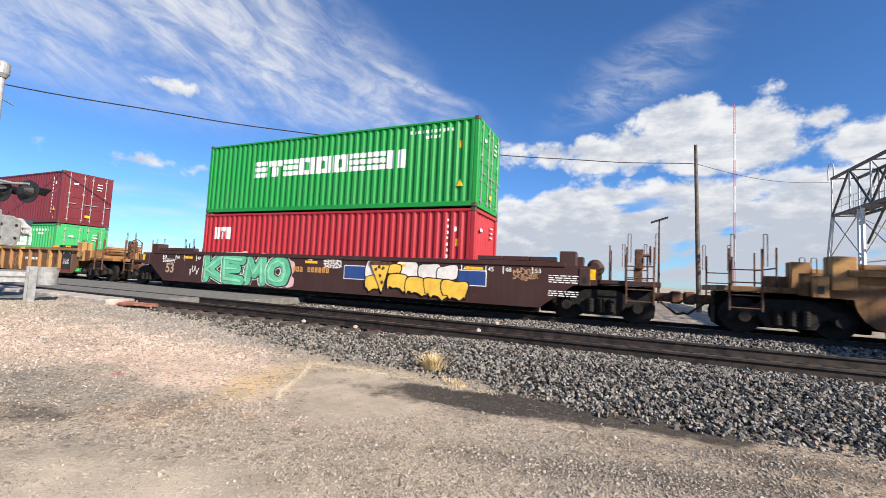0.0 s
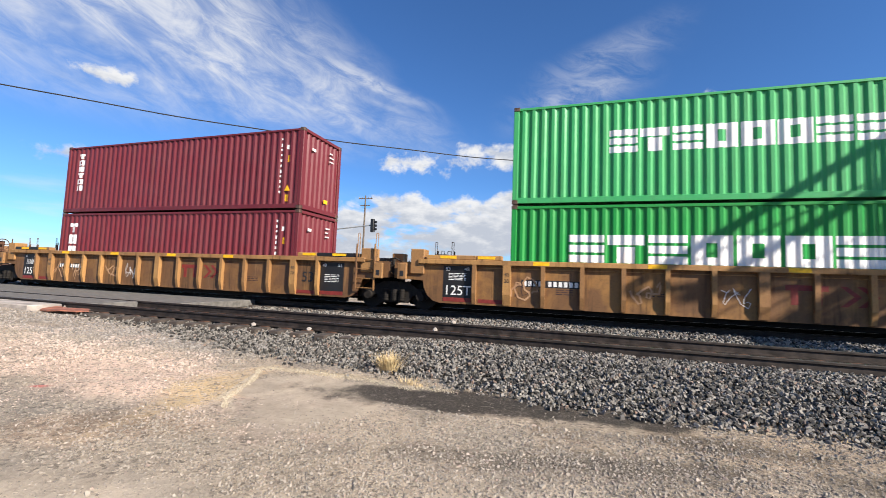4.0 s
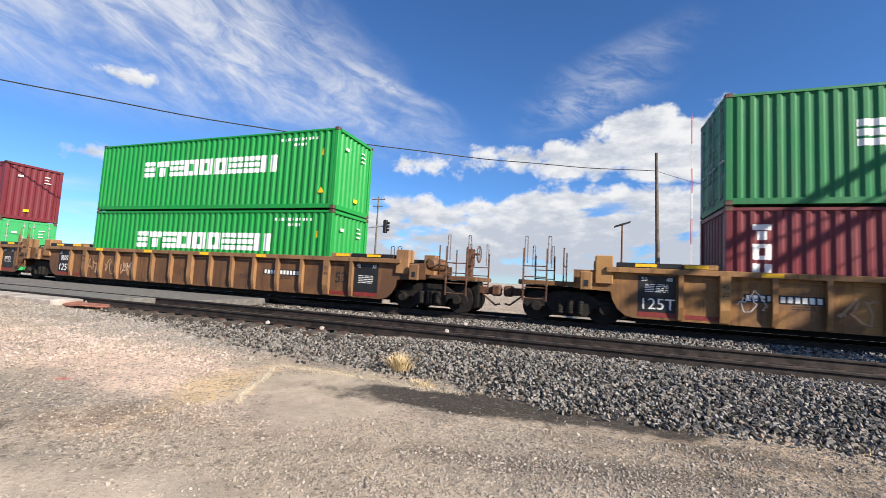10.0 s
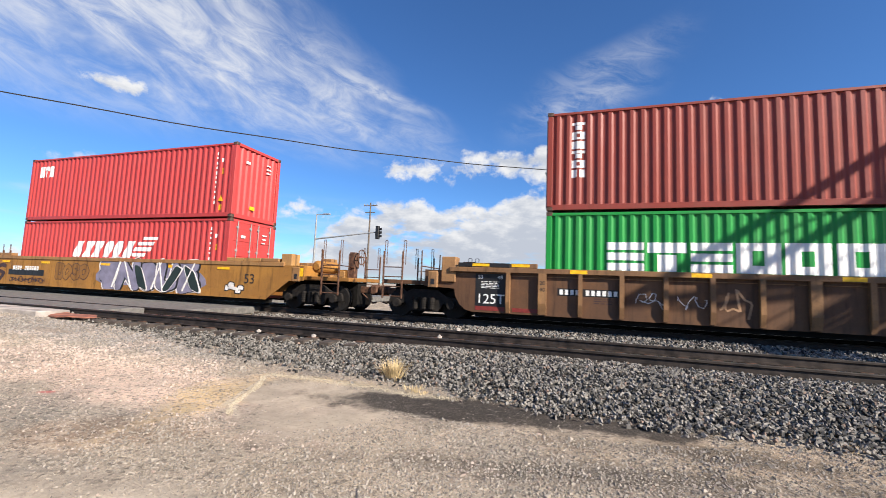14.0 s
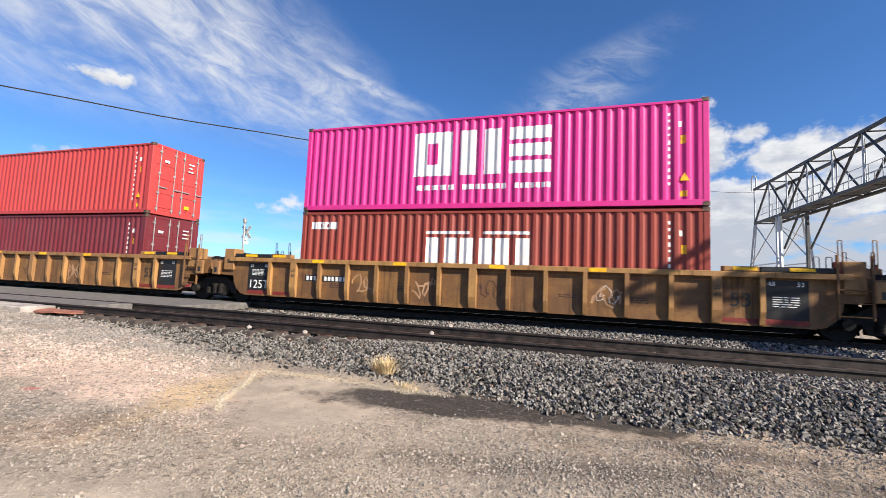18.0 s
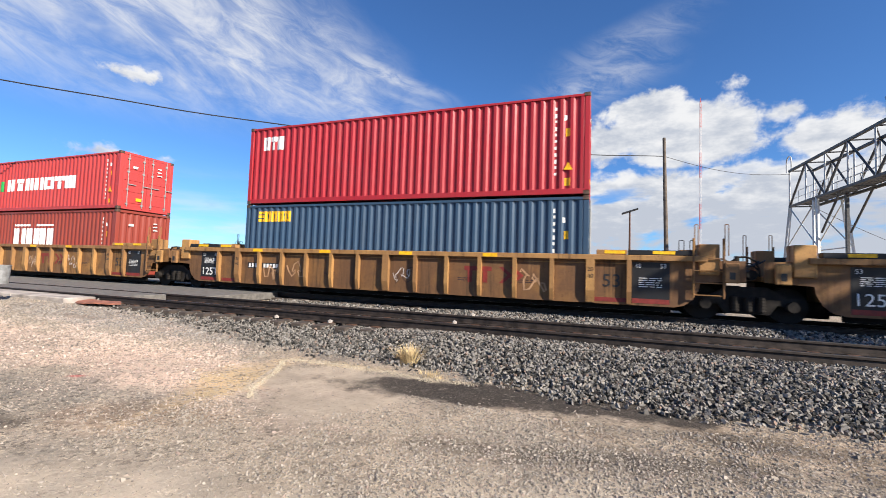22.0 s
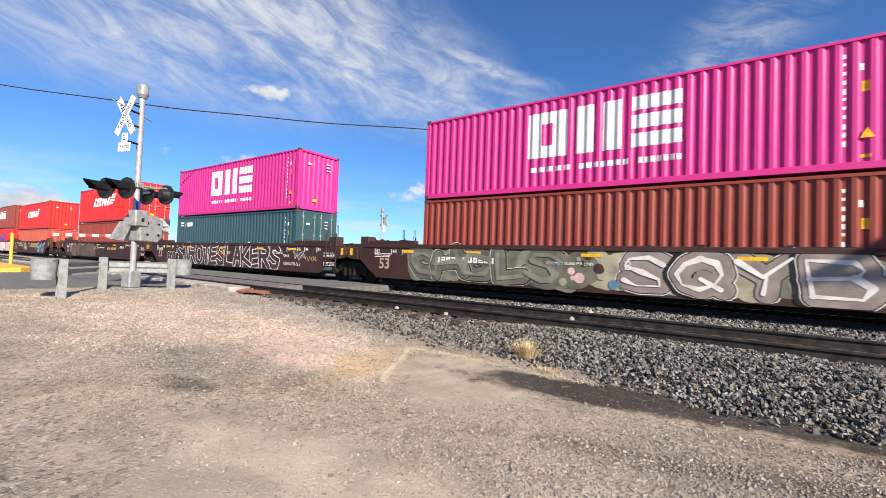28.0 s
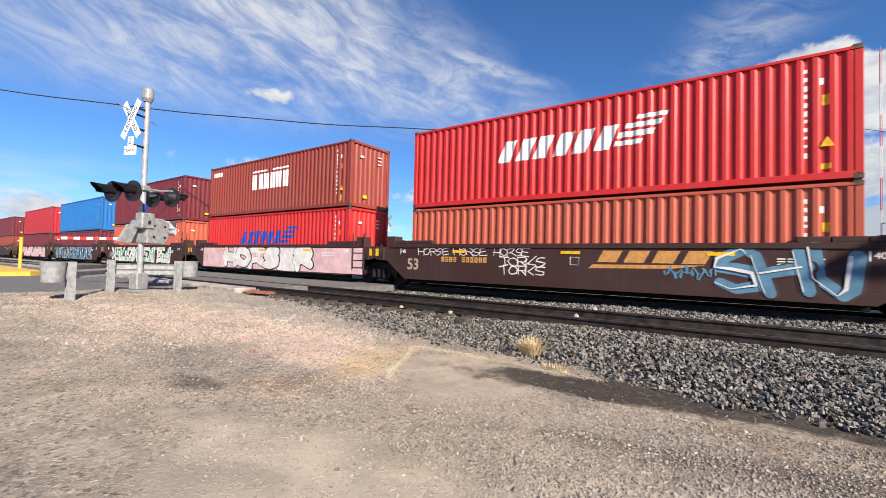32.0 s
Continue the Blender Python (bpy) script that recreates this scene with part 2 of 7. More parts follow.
def railcar_paint(name, base, rusty, cover):
    """Old railcar enamel: faded, worn through to brown in clouds, with dark runs and rust."""
    m = Nodes(name)
    cloud = m.noise(1.1, 5, 0.6, distort=0.5)
    run = m.noise(1.0, 6, 0.65, m.scaled(5.0, 5.0, 0.45))
    grain = m.noise(22.0, 5, 0.7)
    chip = m.noise(6.0, 7, 0.7)
    odd = m.rnd()
    c = m.mix(m.ramp(odd, 0.0, 1.0, 0.0, 0.75), base, rusty)
    c = m.mix(m.ramp(cloud, 0.36, 0.60, 0.0, cover), c, rusty)
    c = m.mix(m.ramp(run, 0.50, 0.74, 0.0, 0.75), c, (0.030, 0.018, 0.012, 1))
    c = m.mix(m.ramp(run, 0.40, 0.24, 0.0, 0.30), c, tuple(min(1, 1.25 * v + 0.03) for v in base[:3]) + (1,))
    c = m.mix(m.ramp(chip, 0.60, 0.70, 0.0, 0.65), c, (0.055, 0.022, 0.012, 1))
    c = m.mix(m.ramp(grain, 0.45, 0.80, 0.0, 0.40), c, (0.05, 0.028, 0.016, 1))
    m.bump(chip, 0.15, 0.004)
    return m.done(c, m.ramp(run, 0.3, 0.8, 0.55, 0.85), 0.0, 0.35)


M = {}
M["green"] = paint("green container paint", srgb(22, 138, 58), 0.22, 0.12, dents=0.5)
M["pale_green"] = paint("faded green container paint", srgb(58, 158, 92), 0.25, 0.12, dents=0.5)
M["dark_green"] = paint("dull green container paint", srgb(26, 112, 62), 0.30, 0.18, dents=0.5)
M["mint"] = paint("mint green container paint", srgb(98, 176, 142), 0.28, 0.35, dents=0.5)
M["maroon"] = paint("maroon container paint", srgb(104, 34, 42), 0.25, 0.15, dents=0.5)
M["dark_maroon"] = paint("dark maroon container paint", srgb(82, 30, 38), 0.25, 0.15, dents=0.5)
M["brown"] = paint("brown oxide container paint", srgb(138, 58, 46), 0.28, 0.18, dents=0.5)
M["orange"] = paint("orange oxide container paint", srgb(178, 84, 62), 0.25, 0.15, dents=0.5)
M["red"] = paint("red container paint", srgb(164, 36, 46), 0.24, 0.14, dents=0.5)
M["faded_red"] = paint("faded red container paint", srgb(182, 62, 60), 0.24, 0.16, dents=0.5)
M["bright_red"] = paint("bright red container paint", srgb(196, 38, 38), 0.16, 0.10, dents=0.5)
M["pink"] = paint("magenta container paint", srgb(208, 46, 132), 0.16, 0.08, dents=0.5)
M["navy"] = paint("navy container paint", srgb(42, 54, 78), 0.22, 0.12, dents=0.5)
M["blue"] = paint("blue container paint", srgb(50, 74, 98), 0.22, 0.12, dents=0.5)
M["light_blue"] = paint("bright blue container paint", srgb(30, 104, 170), 0.2, 0.1, dents=0.5)
M["teal"] = paint("grey teal container paint", srgb(48, 78, 86), 0.22, 0.12, dents=0.5)
M["white"] = paint("white lettering paint", srgb(236, 234, 230), 0.12, 0.05)
M["blue_paint"] = paint("blue patch paint", srgb(40, 70, 130), 0.2, 0.1)
M["mint_spray"] = plain("mint green spray paint", srgb(96, 180, 140), 0.55, 0.0, 0.2, 3.0)
M["white_spray"] = plain("white spray paint", srgb(222, 214, 208), 0.55, 0.0, 0.15, 3.0)
M["black_spray"] = plain("black spray paint", srgb(26, 24, 24), 0.55, 0.0, 0.3, 3.0)
M["yellow_spray"] = plain("yellow spray paint", srgb(232, 184, 70), 0.55, 0.0, 0.15, 3.0)
M["silver_spray"] = plain("silver spray paint", srgb(150, 136, 128), 0.45, 0.2, 0.2, 2.0)
M["grey_spray"] = plain("grey lilac spray paint", srgb(128, 122, 140), 0.55, 0.0, 0.25, 2.0)
M["moss_spray"] = plain("dull grey-green spray paint", srgb(104, 102, 88), 0.6, 0.0, 0.35, 1.6)
M["blue_spray"] = plain("pale blue spray paint", srgb(88, 128, 152), 0.55, 0.0, 0.2, 3.0)
M["pink_spray"] = plain("pale pink spray paint", srgb(216, 176, 176), 0.6, 0.0, 0.15, 2.0)
M["dark_spray"] = plain("dark brown spray paint", srgb(62, 42, 40), 0.6, 0.0, 0.25, 2.0)
M["cream_spray"] = plain("pale cream and mint spray paint", srgb(160, 152, 128), 0.6, 0.0, 0.3, 1.5)
M["old_cream"] = plain("worn cream lettering", srgb(178, 150, 132), 0.6, 0.0, 0.25)
M["ghost_spray"] = plain("faded old spray paint", srgb(170, 132, 98), 0.7, 0.0, 0.3, 3.0)
M["pale_mint"] = plain("light mint spray paint", srgb(140, 206, 170), 0.55, 0.0, 0.15, 3.0)
M["green_black"] = plain("greenish black spray paint", srgb(34, 46, 42), 0.55, 0.0, 0.3, 2.0)
M["silver_moss"] = plain("silvery olive spray paint", srgb(126, 124, 110), 0.55, 0.0, 0.3, 1.6)
M["umber_spray"] = plain("umber brown spray paint", srgb(100, 78, 64), 0.6, 0.0, 0.35, 1.5)
M["gold"] = plain("faded gold lettering", srgb(196, 140, 76), 0.55, 0.0, 0.2)
M["dark_red"] = plain("faded dark red lettering", srgb(120, 40, 34), 0.6, 0.0, 0.25)
M["pale_patch"] = plain("fresh green repaint", srgb(40, 160, 74), 0.5, 0.0, 0.15)
M["logo_blue"] = plain("blue marking paint", srgb(36, 62, 150), 0.5, 0.0, 0.15)
M["yellow"] = plain("yellow marking film", srgb(240, 178, 20), 0.5)
M["yellow_car"] = railcar_paint("weathered yellow railcar paint", (0.35, 0.175, 0.052, 1), (0.120, 0.060, 0.031, 1), 0.75)
M["dull_yellow_car"] = railcar_paint("grimy yellow railcar paint", (0.23, 0.110, 0.042, 1), (0.105, 0.052, 0.028, 1), 0.90)
M["orange_car"] = railcar_paint("worn orange-yellow railcar paint", (0.40, 0.185, 0.036, 1), (0.22, 0.098, 0.026, 1), 0.5)
# Lighter than the panels: the ribs' sunlit look is in the colour.
M["sunlit_yellow_trim"] = railcar_paint("faded yellow rib paint in a sunlit tone", (0.46, 0.25, 0.085, 1), (0.23, 0.115, 0.048, 1), 0.45)
M["sunlit_dull_trim"] = railcar_paint("dusty yellow rib paint in a sunlit tone", (0.36, 0.19, 0.078, 1), (0.16, 0.085, 0.044, 1), 0.55)
M["brown_car"] = paint("brown railcar paint", srgb(60, 33, 30), 0.45, 0.25, 0.65)
M["black_car"] = paint("black stencil panel paint", srgb(26, 26, 28), 0.2, 0.2)
M["steel_black"] = plain("grimy black underframe steel", (0.009, 0.0078, 0.007, 1), 0.8, 0.0, 0.5, 9.0, 0.15)
M["truck_steel"] = plain("dusty cast truck steel", (0.016, 0.013, 0.011, 1), 0.75, 0.0, 0.6, 7.0, 0.25)
# Lighter copy of galv: the white of sunlit steel is put into the colour.
M["sunlit_galv"] = plain("light galvanised steel in a sunlit tone", (0.50, 0.50, 0.49, 1), 0.5, 0.1, 0.22)
M["rust_steel"] = plain("rusty steel", (0.11, 0.052, 0.030, 1), 0.75, 0.3, 0.5)
M["wheel"] = plain("worn wheel steel", (0.013, 0.011, 0.010, 1), 0.7, 0.1, 0.4, 9.0, 0.3)
M["rail_side"] = plain("dark rusty rail web", (0.035, 0.026, 0.022, 1), 0.6, 0.4, 0.5, 6.0)
M["rail_top"] = plain("dull worn rail head", (0.11, 0.10, 0.094, 1), 0.42, 0.8, 0.2)
M["casting"] = plain("weathered corner casting", (0.10, 0.062, 0.045, 1), 0.6, 0.4, 0.5)
M["galv"] = plain("galvanised steel", (0.27, 0.272, 0.27, 1), 0.5, 0.15, 0.22)
M["silver"] = plain("aluminium mast paint", (0.36, 0.362, 0.37, 1), 0.42, 0.25, 0.14)
M["black"] = plain("black enamel", (0.015, 0.015, 0.016, 1), 0.45, 0.0, 0.3)
M["sign_white"] = plain("reflective white sign", (0.78, 0.78, 0.78, 1), 0.5, 0.0, 0.08)
M["red_lens"] = plain("dark red lens", (0.09, 0.006, 0.008, 1), 0.15, 0.0, 0.1)
M["pole_wood"] = plain("weathered pole wood", (0.12, 0.095, 0.075, 1), 0.85, 0.0, 0.4, 3.0)
M["concrete"] = plain("crossing concrete", (0.35, 0.305, 0.27, 1), 0.9, 0.0, 0.40, 2.2)
M["road"] = plain("worn asphalt", (0.125, 0.116, 0.106, 1), 0.9, 0.0, 0.3, 6.0)
M["kerb_yellow"] = plain("yellow kerb paint", srgb(208, 166, 66), 0.7, 0.0, 0.15)
M["mast_red"] = plain("red mast paint", srgb(200, 70, 60), 0.6)
M["mast_white"] = plain("white mast paint", srgb(225, 215, 210), 0.6)
M["cable"] = plain("black cable", (0.02, 0.02, 0.02, 1), 0.6)
M["tie"] = plain("oily timber tie", (0.055, 0.042, 0.034, 1), 0.9, 0.0, 0.4, 5.0)
M["grass"] = plain("dry straw", (0.56, 0.42, 0.22, 1), 0.8, 0.0, 0.25)


# ---- mesh helpers ----
def box(bm, x0, x1, y0, y1, z0, z1, bevel=0.0):
    vs = [bm.verts.new((x, y, z)) for z in (z0, z1) for y in (y0, y1) for x in (x0, x1)]
    fs = [bm.faces.new([vs[i] for i in f]) for f in ((0, 2, 3, 1), (4, 5, 7, 6), (0, 1, 5, 4), (2, 6, 7, 3), (0, 4, 6, 2), (1, 3, 7, 5))]
    if bevel:
        bmesh.ops.bevel(bm, geom=list({e for f in fs for e in f.edges}), offset=bevel, segments=1, profile=0.5, affect="EDGES")


def prism(bm, pts, axis, a, b):
    """The polygon pts drawn out from a to b along an axis (0, 1, 2); pts are in the other two, in order."""
    def at(p, v):
        q = list(p)
        q.insert(axis, v)
        return bm.verts.new(q)
    A, B = [at(p, a) for p in pts], [at(p, b) for p in pts]
    n = len(pts)
    bm.faces.new(A)
    bm.faces.new(B[::-1])
    for i in range(n):
        bm.faces.new((A[i], B[i], B[(i + 1) % n], A[(i + 1) % n]))


def rod(bm, p, q, r0, r1=None, seg=8):
    """A round bar from p to q."""
    p, q = Vector(p), Vector(q)
    d = q - p
    if d.length < 1e-6:
        return
    r1 = r0 if r1 is None else r1
    m = Matrix.Translation((p + q) / 2) @ d.to_track_quat("Z", "Y").to_matrix().to_4x4()
    bmesh.ops.create_cone(bm, cap_ends=True, segments=seg, radius1=r0, radius2=r1, depth=d.length, matrix=m)


def tube(bm, pts, r, seg=6):
    """One unbroken round wire through the points."""
    rings = []
    for i, p in enumerate(pts):
        d = (Vector(pts[min(i + 1, len(pts) - 1)]) - Vector(pts[max(i - 1, 0)])).normalized()
        side = d.cross(Vector((0, 0, 1))).normalized()
        up = side.cross(d)
        rings.append([bm.verts.new(Vector(p) + side * (r * math.cos(k * 2 * math.pi / seg)) + up * (r * math.sin(k * 2 * math.pi / seg))) for k in range(seg)])
    for A, B in zip(rings, rings[1:]):
        for k in range(seg):
            bm.faces.new((A[k], A[(k + 1) % seg], B[(k + 1) % seg], B[k]))


def mesh_of(bm, name="mesh", smooth=False):
    bmesh.ops.recalc_face_normals(bm, faces=bm.faces[:])
    me = bpy.data.meshes.new(name)
    bm.to_mesh(me)
    bm.free()
    me.materials.append(None)
    if smooth:
        me.shade_smooth()
    return me


def ob_of(name, me, material):
    if isinstance(me, bmesh.types.BMesh):
        me = mesh_of(me, name)
    ob = new(name, me)
    if not me.materials:
        me.materials.append(None)
    ob.material_slots[0].link = "OBJECT"
    ob.material_slots[0].material = material
    return ob


def part(name, me, material, parent, label="", at=None):
    ob = ob_of(name, me, material)
    ob.parent = parent
    if at is not None:
        ob.matrix_basis = at
    if label:
        ob["label"] = label
    return ob


def thing(name, label, category, group="", at=None, kind=""):
    ob = new(name)
    ob.empty_display_size = 0.2
    if at is not None:
        ob.matrix_basis = at
    return tagged(ob, label, category, group, kind)


CACHE = {}


def cached(key, build):
    if key not in CACHE:
        CACHE[key] = build()
    return CACHE[key]


def box_mesh(x0, x1, y0, y1, z0, z1, bevel=0.0):
    def build():
        bm = bmesh.new()
        box(bm, x0, x1, y0, y1, z0, z1, bevel)
        return mesh_of(bm)
    return cached(("box", x0, x1, y0, y1, z0, z1, bevel), build)


# ---- the setting ----
RAIL = 0.50           # top of rail
Y_NEAR, Y_TRAIN = 8.32, 13.15
GAUGE = 1.51          # between rail centres



def lerp_table(tab, x):
    for (a, p), (b, q) in zip(tab, tab[1:]):
        if x <= b:
            return p + (q - p) * max(0, (x - a) / (b - a))
    return tab[-1][1]


TOE = [(-60, 7.5), (-14, 7.4), (-9, 6.95), (-6, 6.35), (-3, 6.1), (-1.8, 5.85), (0, 5.45), (3, 5.45), (9, 5.5), (60, 5.5)]
SHOULDER = [(-60, 0.36), (-14, 0.33), (-12, 0.24), (-5, 0.235), (-2.5, 0.31), (60, 0.35)]


def lot_height(x, y):
    """The lot: flat, rising gently to the level crossing on the -x side."""
    return 0.35 * min(1, max(0, (-x - 5.0) / 9.0))


def bed_height(x, y):
    """The ballast bed of both tracks."""
    toe, top = lerp_table(TOE, x), lerp_table(SHOULDER, x)
    base = lot_height(x, y)
    if y < toe:
        return base - 0.05
    run = min(1.25, max(0.35, 7.10 - toe))
    if y < toe + run:
        return base + (top - base) * ((y - toe) / run) ** 0.85
    if y < 9.9:
        return top
    if y < 11.5:
        return top - 0.03 * math.sin((y - 9.9) / 1.6 * math.pi)
    if y < 14.9:
        return top
    return max(0.0, top - (y - 14.9) * 0.22)


def ground_height(x, y):
    return max(lot_height(x, y) if y < 16 else 0.0, bed_height(x, y) - 0.03 if abs(x) < 59 else 0.0)


def blob(m, pos, x, y, rx, ry, turn=0.0, ragged=0.5, soft=0.35):
    """A ragged patch on the ground, 1 inside and 0 outside."""
    n = m.nt.nodes.new("ShaderNodeMapping")
    n.vector_type = "TEXTURE"
    n.inputs["Location"].default_value = (x, y, 0)
    n.inputs["Rotation"].default_value = (0, 0, radians(turn))
    n.inputs["Scale"].default_value = (rx, ry, 1000)
    m.link(pos, n.inputs[0])
    d = m.nt.nodes.new("ShaderNodeVectorMath")
    d.operation = "LENGTH"
    m.link(n.outputs[0], d.inputs[0])
    w = m.noise(1.3, 6, 0.62, pos)
    r = m.mul(d.outputs["Value"], m.ramp(w, 0.2, 0.8, 1 - ragged, 1 + ragged))
    return m.ramp(r, 1.0 + soft, 1.0 - soft)


def build_ground():
    m = Nodes("dry gravel lot")
    pos = m.place()
    big = m.noise(0.5, 5, 0.62, pos, 0.4)
    mid = m.noise(2.4, 6, 0.65, pos)
    stretch = m.noise(1.0, 5, 0.6, m.scaled(0.5, 3.0, 1, pos))
    fine = m.noise(60.0, 6, 0.75, pos)
    grit = m.noise(18.0, 6, 0.75, pos, 1.2)
    warp = m.nt.nodes.new("ShaderNodeVectorMath")
    warp.operation = "MULTIPLY_ADD"
    wn = m.nt.nodes.new("ShaderNodeTexNoise")
    wn.inputs["Scale"].default_value, wn.inputs["Detail"].default_value = 9.0, 3.0
    m.link(pos, wn.inputs["Vector"])
    m.link(wn.outputs["Color"], warp.inputs[0])
    warp.inputs[1].default_value = (0.06, 0.06, 0.06)
    m.link(pos, warp.inputs[2])
    wv = warp.outputs[0]
    sp, sp2 = m.nt.nodes.new("ShaderNodeSeparateColor"), m.nt.nodes.new("ShaderNodeSeparateColor")
    m.link(m.voronoi(30.0, vec=wv, out=1), sp.inputs[0])
    m.link(m.voronoi(75.0, vec=wv, out=1), sp2.inputs[0])
    tone, tone2 = sp.outputs[0], sp2.outputs[1]
    c = m.mix(m.ramp(big, 0.40, 0.62), (0.370, 0.320, 0.256, 1), (0.318, 0.288, 0.245, 1))
    # pinkish stone spread, straw-coloured silt, grey gravel, smooth pale dirt, tar stains
    pink = m.mul(blob(m, pos, -5.9, 4.25, 2.5, 1.05, -8, 0.7, 0.5), m.mul(blob(m, pos, -9.8, 3.4, 3.4, 1.4, 8, 0.8, 0.6), 0.85), "MAXIMUM")
    c = m.mix(pink, c, (0.700, 0.545, 0.455, 1))
    far_grey = blob(m, pos, -9.0, 6.2, 4.5, 0.9, 2, 0.6, 0.5)
    c = m.mix(m.mul(far_grey, 0.75), c, (0.300, 0.272, 0.248, 1))
    grey = blob(m, pos, -5.8, 2.75, 1.7, 0.55, 8, 0.7, 0.5)
    c = m.mix(m.mul(grey, 0.8), c, (0.232, 0.225, 0.202, 1))
    brown = blob(m, pos, -4.1, 2.85, 0.9, 0.38, 20, 0.7, 0.5)
    c = m.mix(m.mul(brown, 0.7), c, (0.284, 0.202, 0.142, 1))
    straw = blob(m, pos, -4.35, 4.25, 0.42, 1.0, 14, 0.7, 0.5)
    c = m.mix(straw, c, (0.640, 0.490, 0.290, 1))
    tan = blob(m, pos, 2.2, 4.8, 1.8, 0.55, 12, 0.6, 0.5)
    c = m.mix(m.mul(tan, 0.7), c, (0.370, 0.288, 0.202, 1))
    c = m.mix(m.ramp(mid, 0.42, 0.72, 0.0, 0.40), c, (0.516, 0.447, 0.361, 1))
    c = m.mix(m.ramp(stretch, 0.55, 0.75, 0.0, 0.30), c, (0.185, 0.162, 0.138, 1))
    fringe = blob(m, pos, -3.6, 5.50, 1.25, 0.13, 3, 0.8, 0.5)
    c = m.mix(m.mul(fringe, 0.85), c, (0.482, 0.404, 0.275, 1))
    dirt = m.mul(blob(m, pos, -2.5, 1.6, 1.5, 0.75, 4, 0.7, 0.6), blob(m, pos, -0.4, 2.6, 1.3, 0.5, 20, 0.6, 0.5), "MAXIMUM")
    slab = m.mul(blob(m, pos, -3.45, 4.75, 0.80, 0.62, 12, 0.25, 0.07), blob(m, pos, -2.75, 4.25, 0.80, 0.85, 30, 0.45, 0.35), "MAXIMUM")
    smooth_patch = m.mul(m.mul(dirt, 0.8), m.mul(slab, 0.9), "MAXIMUM")
    c = m.mix(m.mul(dirt, 0.55), c, (0.490, 0.435, 0.355, 1))
    c = m.mix(m.mul(slab, 0.85), c, m.mix(m.ramp(mid, 0.35, 0.65), (0.395, 0.345, 0.280, 1), (0.450, 0.396, 0.322, 1)))
    rim = m.mul(blob(m, pos, -4.22, 4.62, 0.75, 0.045, 114, 0.7, 0.35), blob(m, pos, -3.80, 3.95, 0.34, 0.05, 140, 0.9, 0.5), "MAXIMUM")
    c = m.mix(m.mul(rim, 0.75), c, (0.640, 0.575, 0.470, 1))
    # single pebbles, fewer where the dirt is smooth
    rough_part = m.ramp(smooth_patch, 0.0, 0.8, 1.0, 0.22)
    c = m.mix(m.mul(m.ramp(tone, 0.66, 0.96, 0.0, 0.70), rough_part), c, (0.550, 0.482, 0.396, 1))
    c = m.mix(m.mul(m.ramp(tone, 0.26, 0.02, 0.0, 0.75), rough_part), c, (0.112, 0.096, 0.083, 1))
    c = m.mix(m.mul(m.ramp(tone2, 0.75, 0.97, 0.0, 0.55), rough_part), c, (0.516, 0.447, 0.361, 1))
    c = m.mix(m.mul(m.ramp(grit, 0.46, 0.32, 0.0, 0.65), rough_part), c, (0.129, 0.110, 0.093, 1))
    c = m.mix(m.mul(m.ramp(fine, 0.55, 0.80, 0.0, 0.4), rough_part), c, (0.146, 0.126, 0.107, 1))
    tar = m.mul(blob(m, pos, -0.95, 5.06, 2.2, 0.42, 5, 0.45, 0.22), blob(m, pos, -1.7, 4.88, 1.2, 0.36, 0, 0.45, 0.25), "MAXIMUM")
    tar2 = m.mul(blob(m, pos, 0.30, 3.80, 1.7, 0.20, 14, 0.8, 0.6), blob(m, pos, 1.6, 4.70, 0.9, 0.22, 8, 0.9, 0.6), "MAXIMUM")
    tar3 = blob(m, pos, -5.2, 2.15, 0.40, 0.18, 20, 0.8, 0.5)
    stain = m.mul(m.mul(tar, m.mul(tar2, 0.7), "MAXIMUM"), m.mul(tar3, 0.6), "MAXIMUM")
    c = m.mix(m.mul(stain, 0.94), c, m.mix(m.ramp(tone2, 0.6, 1.0), (0.040, 0.035, 0.032, 1), (0.103, 0.095, 0.086, 1)))
    wide = m.noise(0.9, 6, 0.6, pos, 0.6)
    c = m.mix(m.ramp(wide, 0.30, 0.70), m.mix(1.0, c, (0.78, 0.735, 0.69, 1), "MULTIPLY"), m.mix(1.0, c, (1.20, 1.10, 1.01, 1), "MULTIPLY"))
    clump = m.noise(7.0, 6, 0.7, pos, 0.8)
    c = m.mix(m.mul(m.ramp(clump, 0.55, 0.68, 0.0, 0.45), rough_part), c, (0.200, 0.170, 0.140, 1))
    c = m.mix(m.mul(m.ramp(clump, 0.42, 0.30, 0.0, 0.50), rough_part), c, (0.560, 0.490, 0.400, 1))
    red = blob(m, pos, -6.07, 3.35, 0.09, 0.05, 40, 0.8, 0.5)
    c = m.mix(m.mul(red, 0.75), c, (0.533, 0.138, 0.120, 1))
    dome, dome2 = m.ramp(m.voronoi(38.0, vec=wv), 0.05, 0.62, 1.0, 0.0), m.ramp(m.voronoi(95.0, vec=wv), 0.05, 0.62, 0.5, 0.0)
    h = m.mul(m.mul(m.mul(dome, m.ramp(tone, 0.35, 0.9)), dome2, "ADD"), m.mul(m.ramp(grit, 0.25, 0.75, 0.0, 0.5), m.mul(fine, 0.30), "ADD"), "ADD")
    h = m.mul(h, m.ramp(smooth_patch, 0.0, 0.8, 1.0, 0.45))
    m.bump(h, 0.9, 0.016)
    lot = m.done(c, 0.95, 0.0, 0.2)
    xs = [-3000, -800, -300, -120, -80, -60, -50, -40, -34, -28] + [-24 + 0.5 * i for i in range(80)] + [17, 22, 34, 50, 90, 200, 700, 3000]
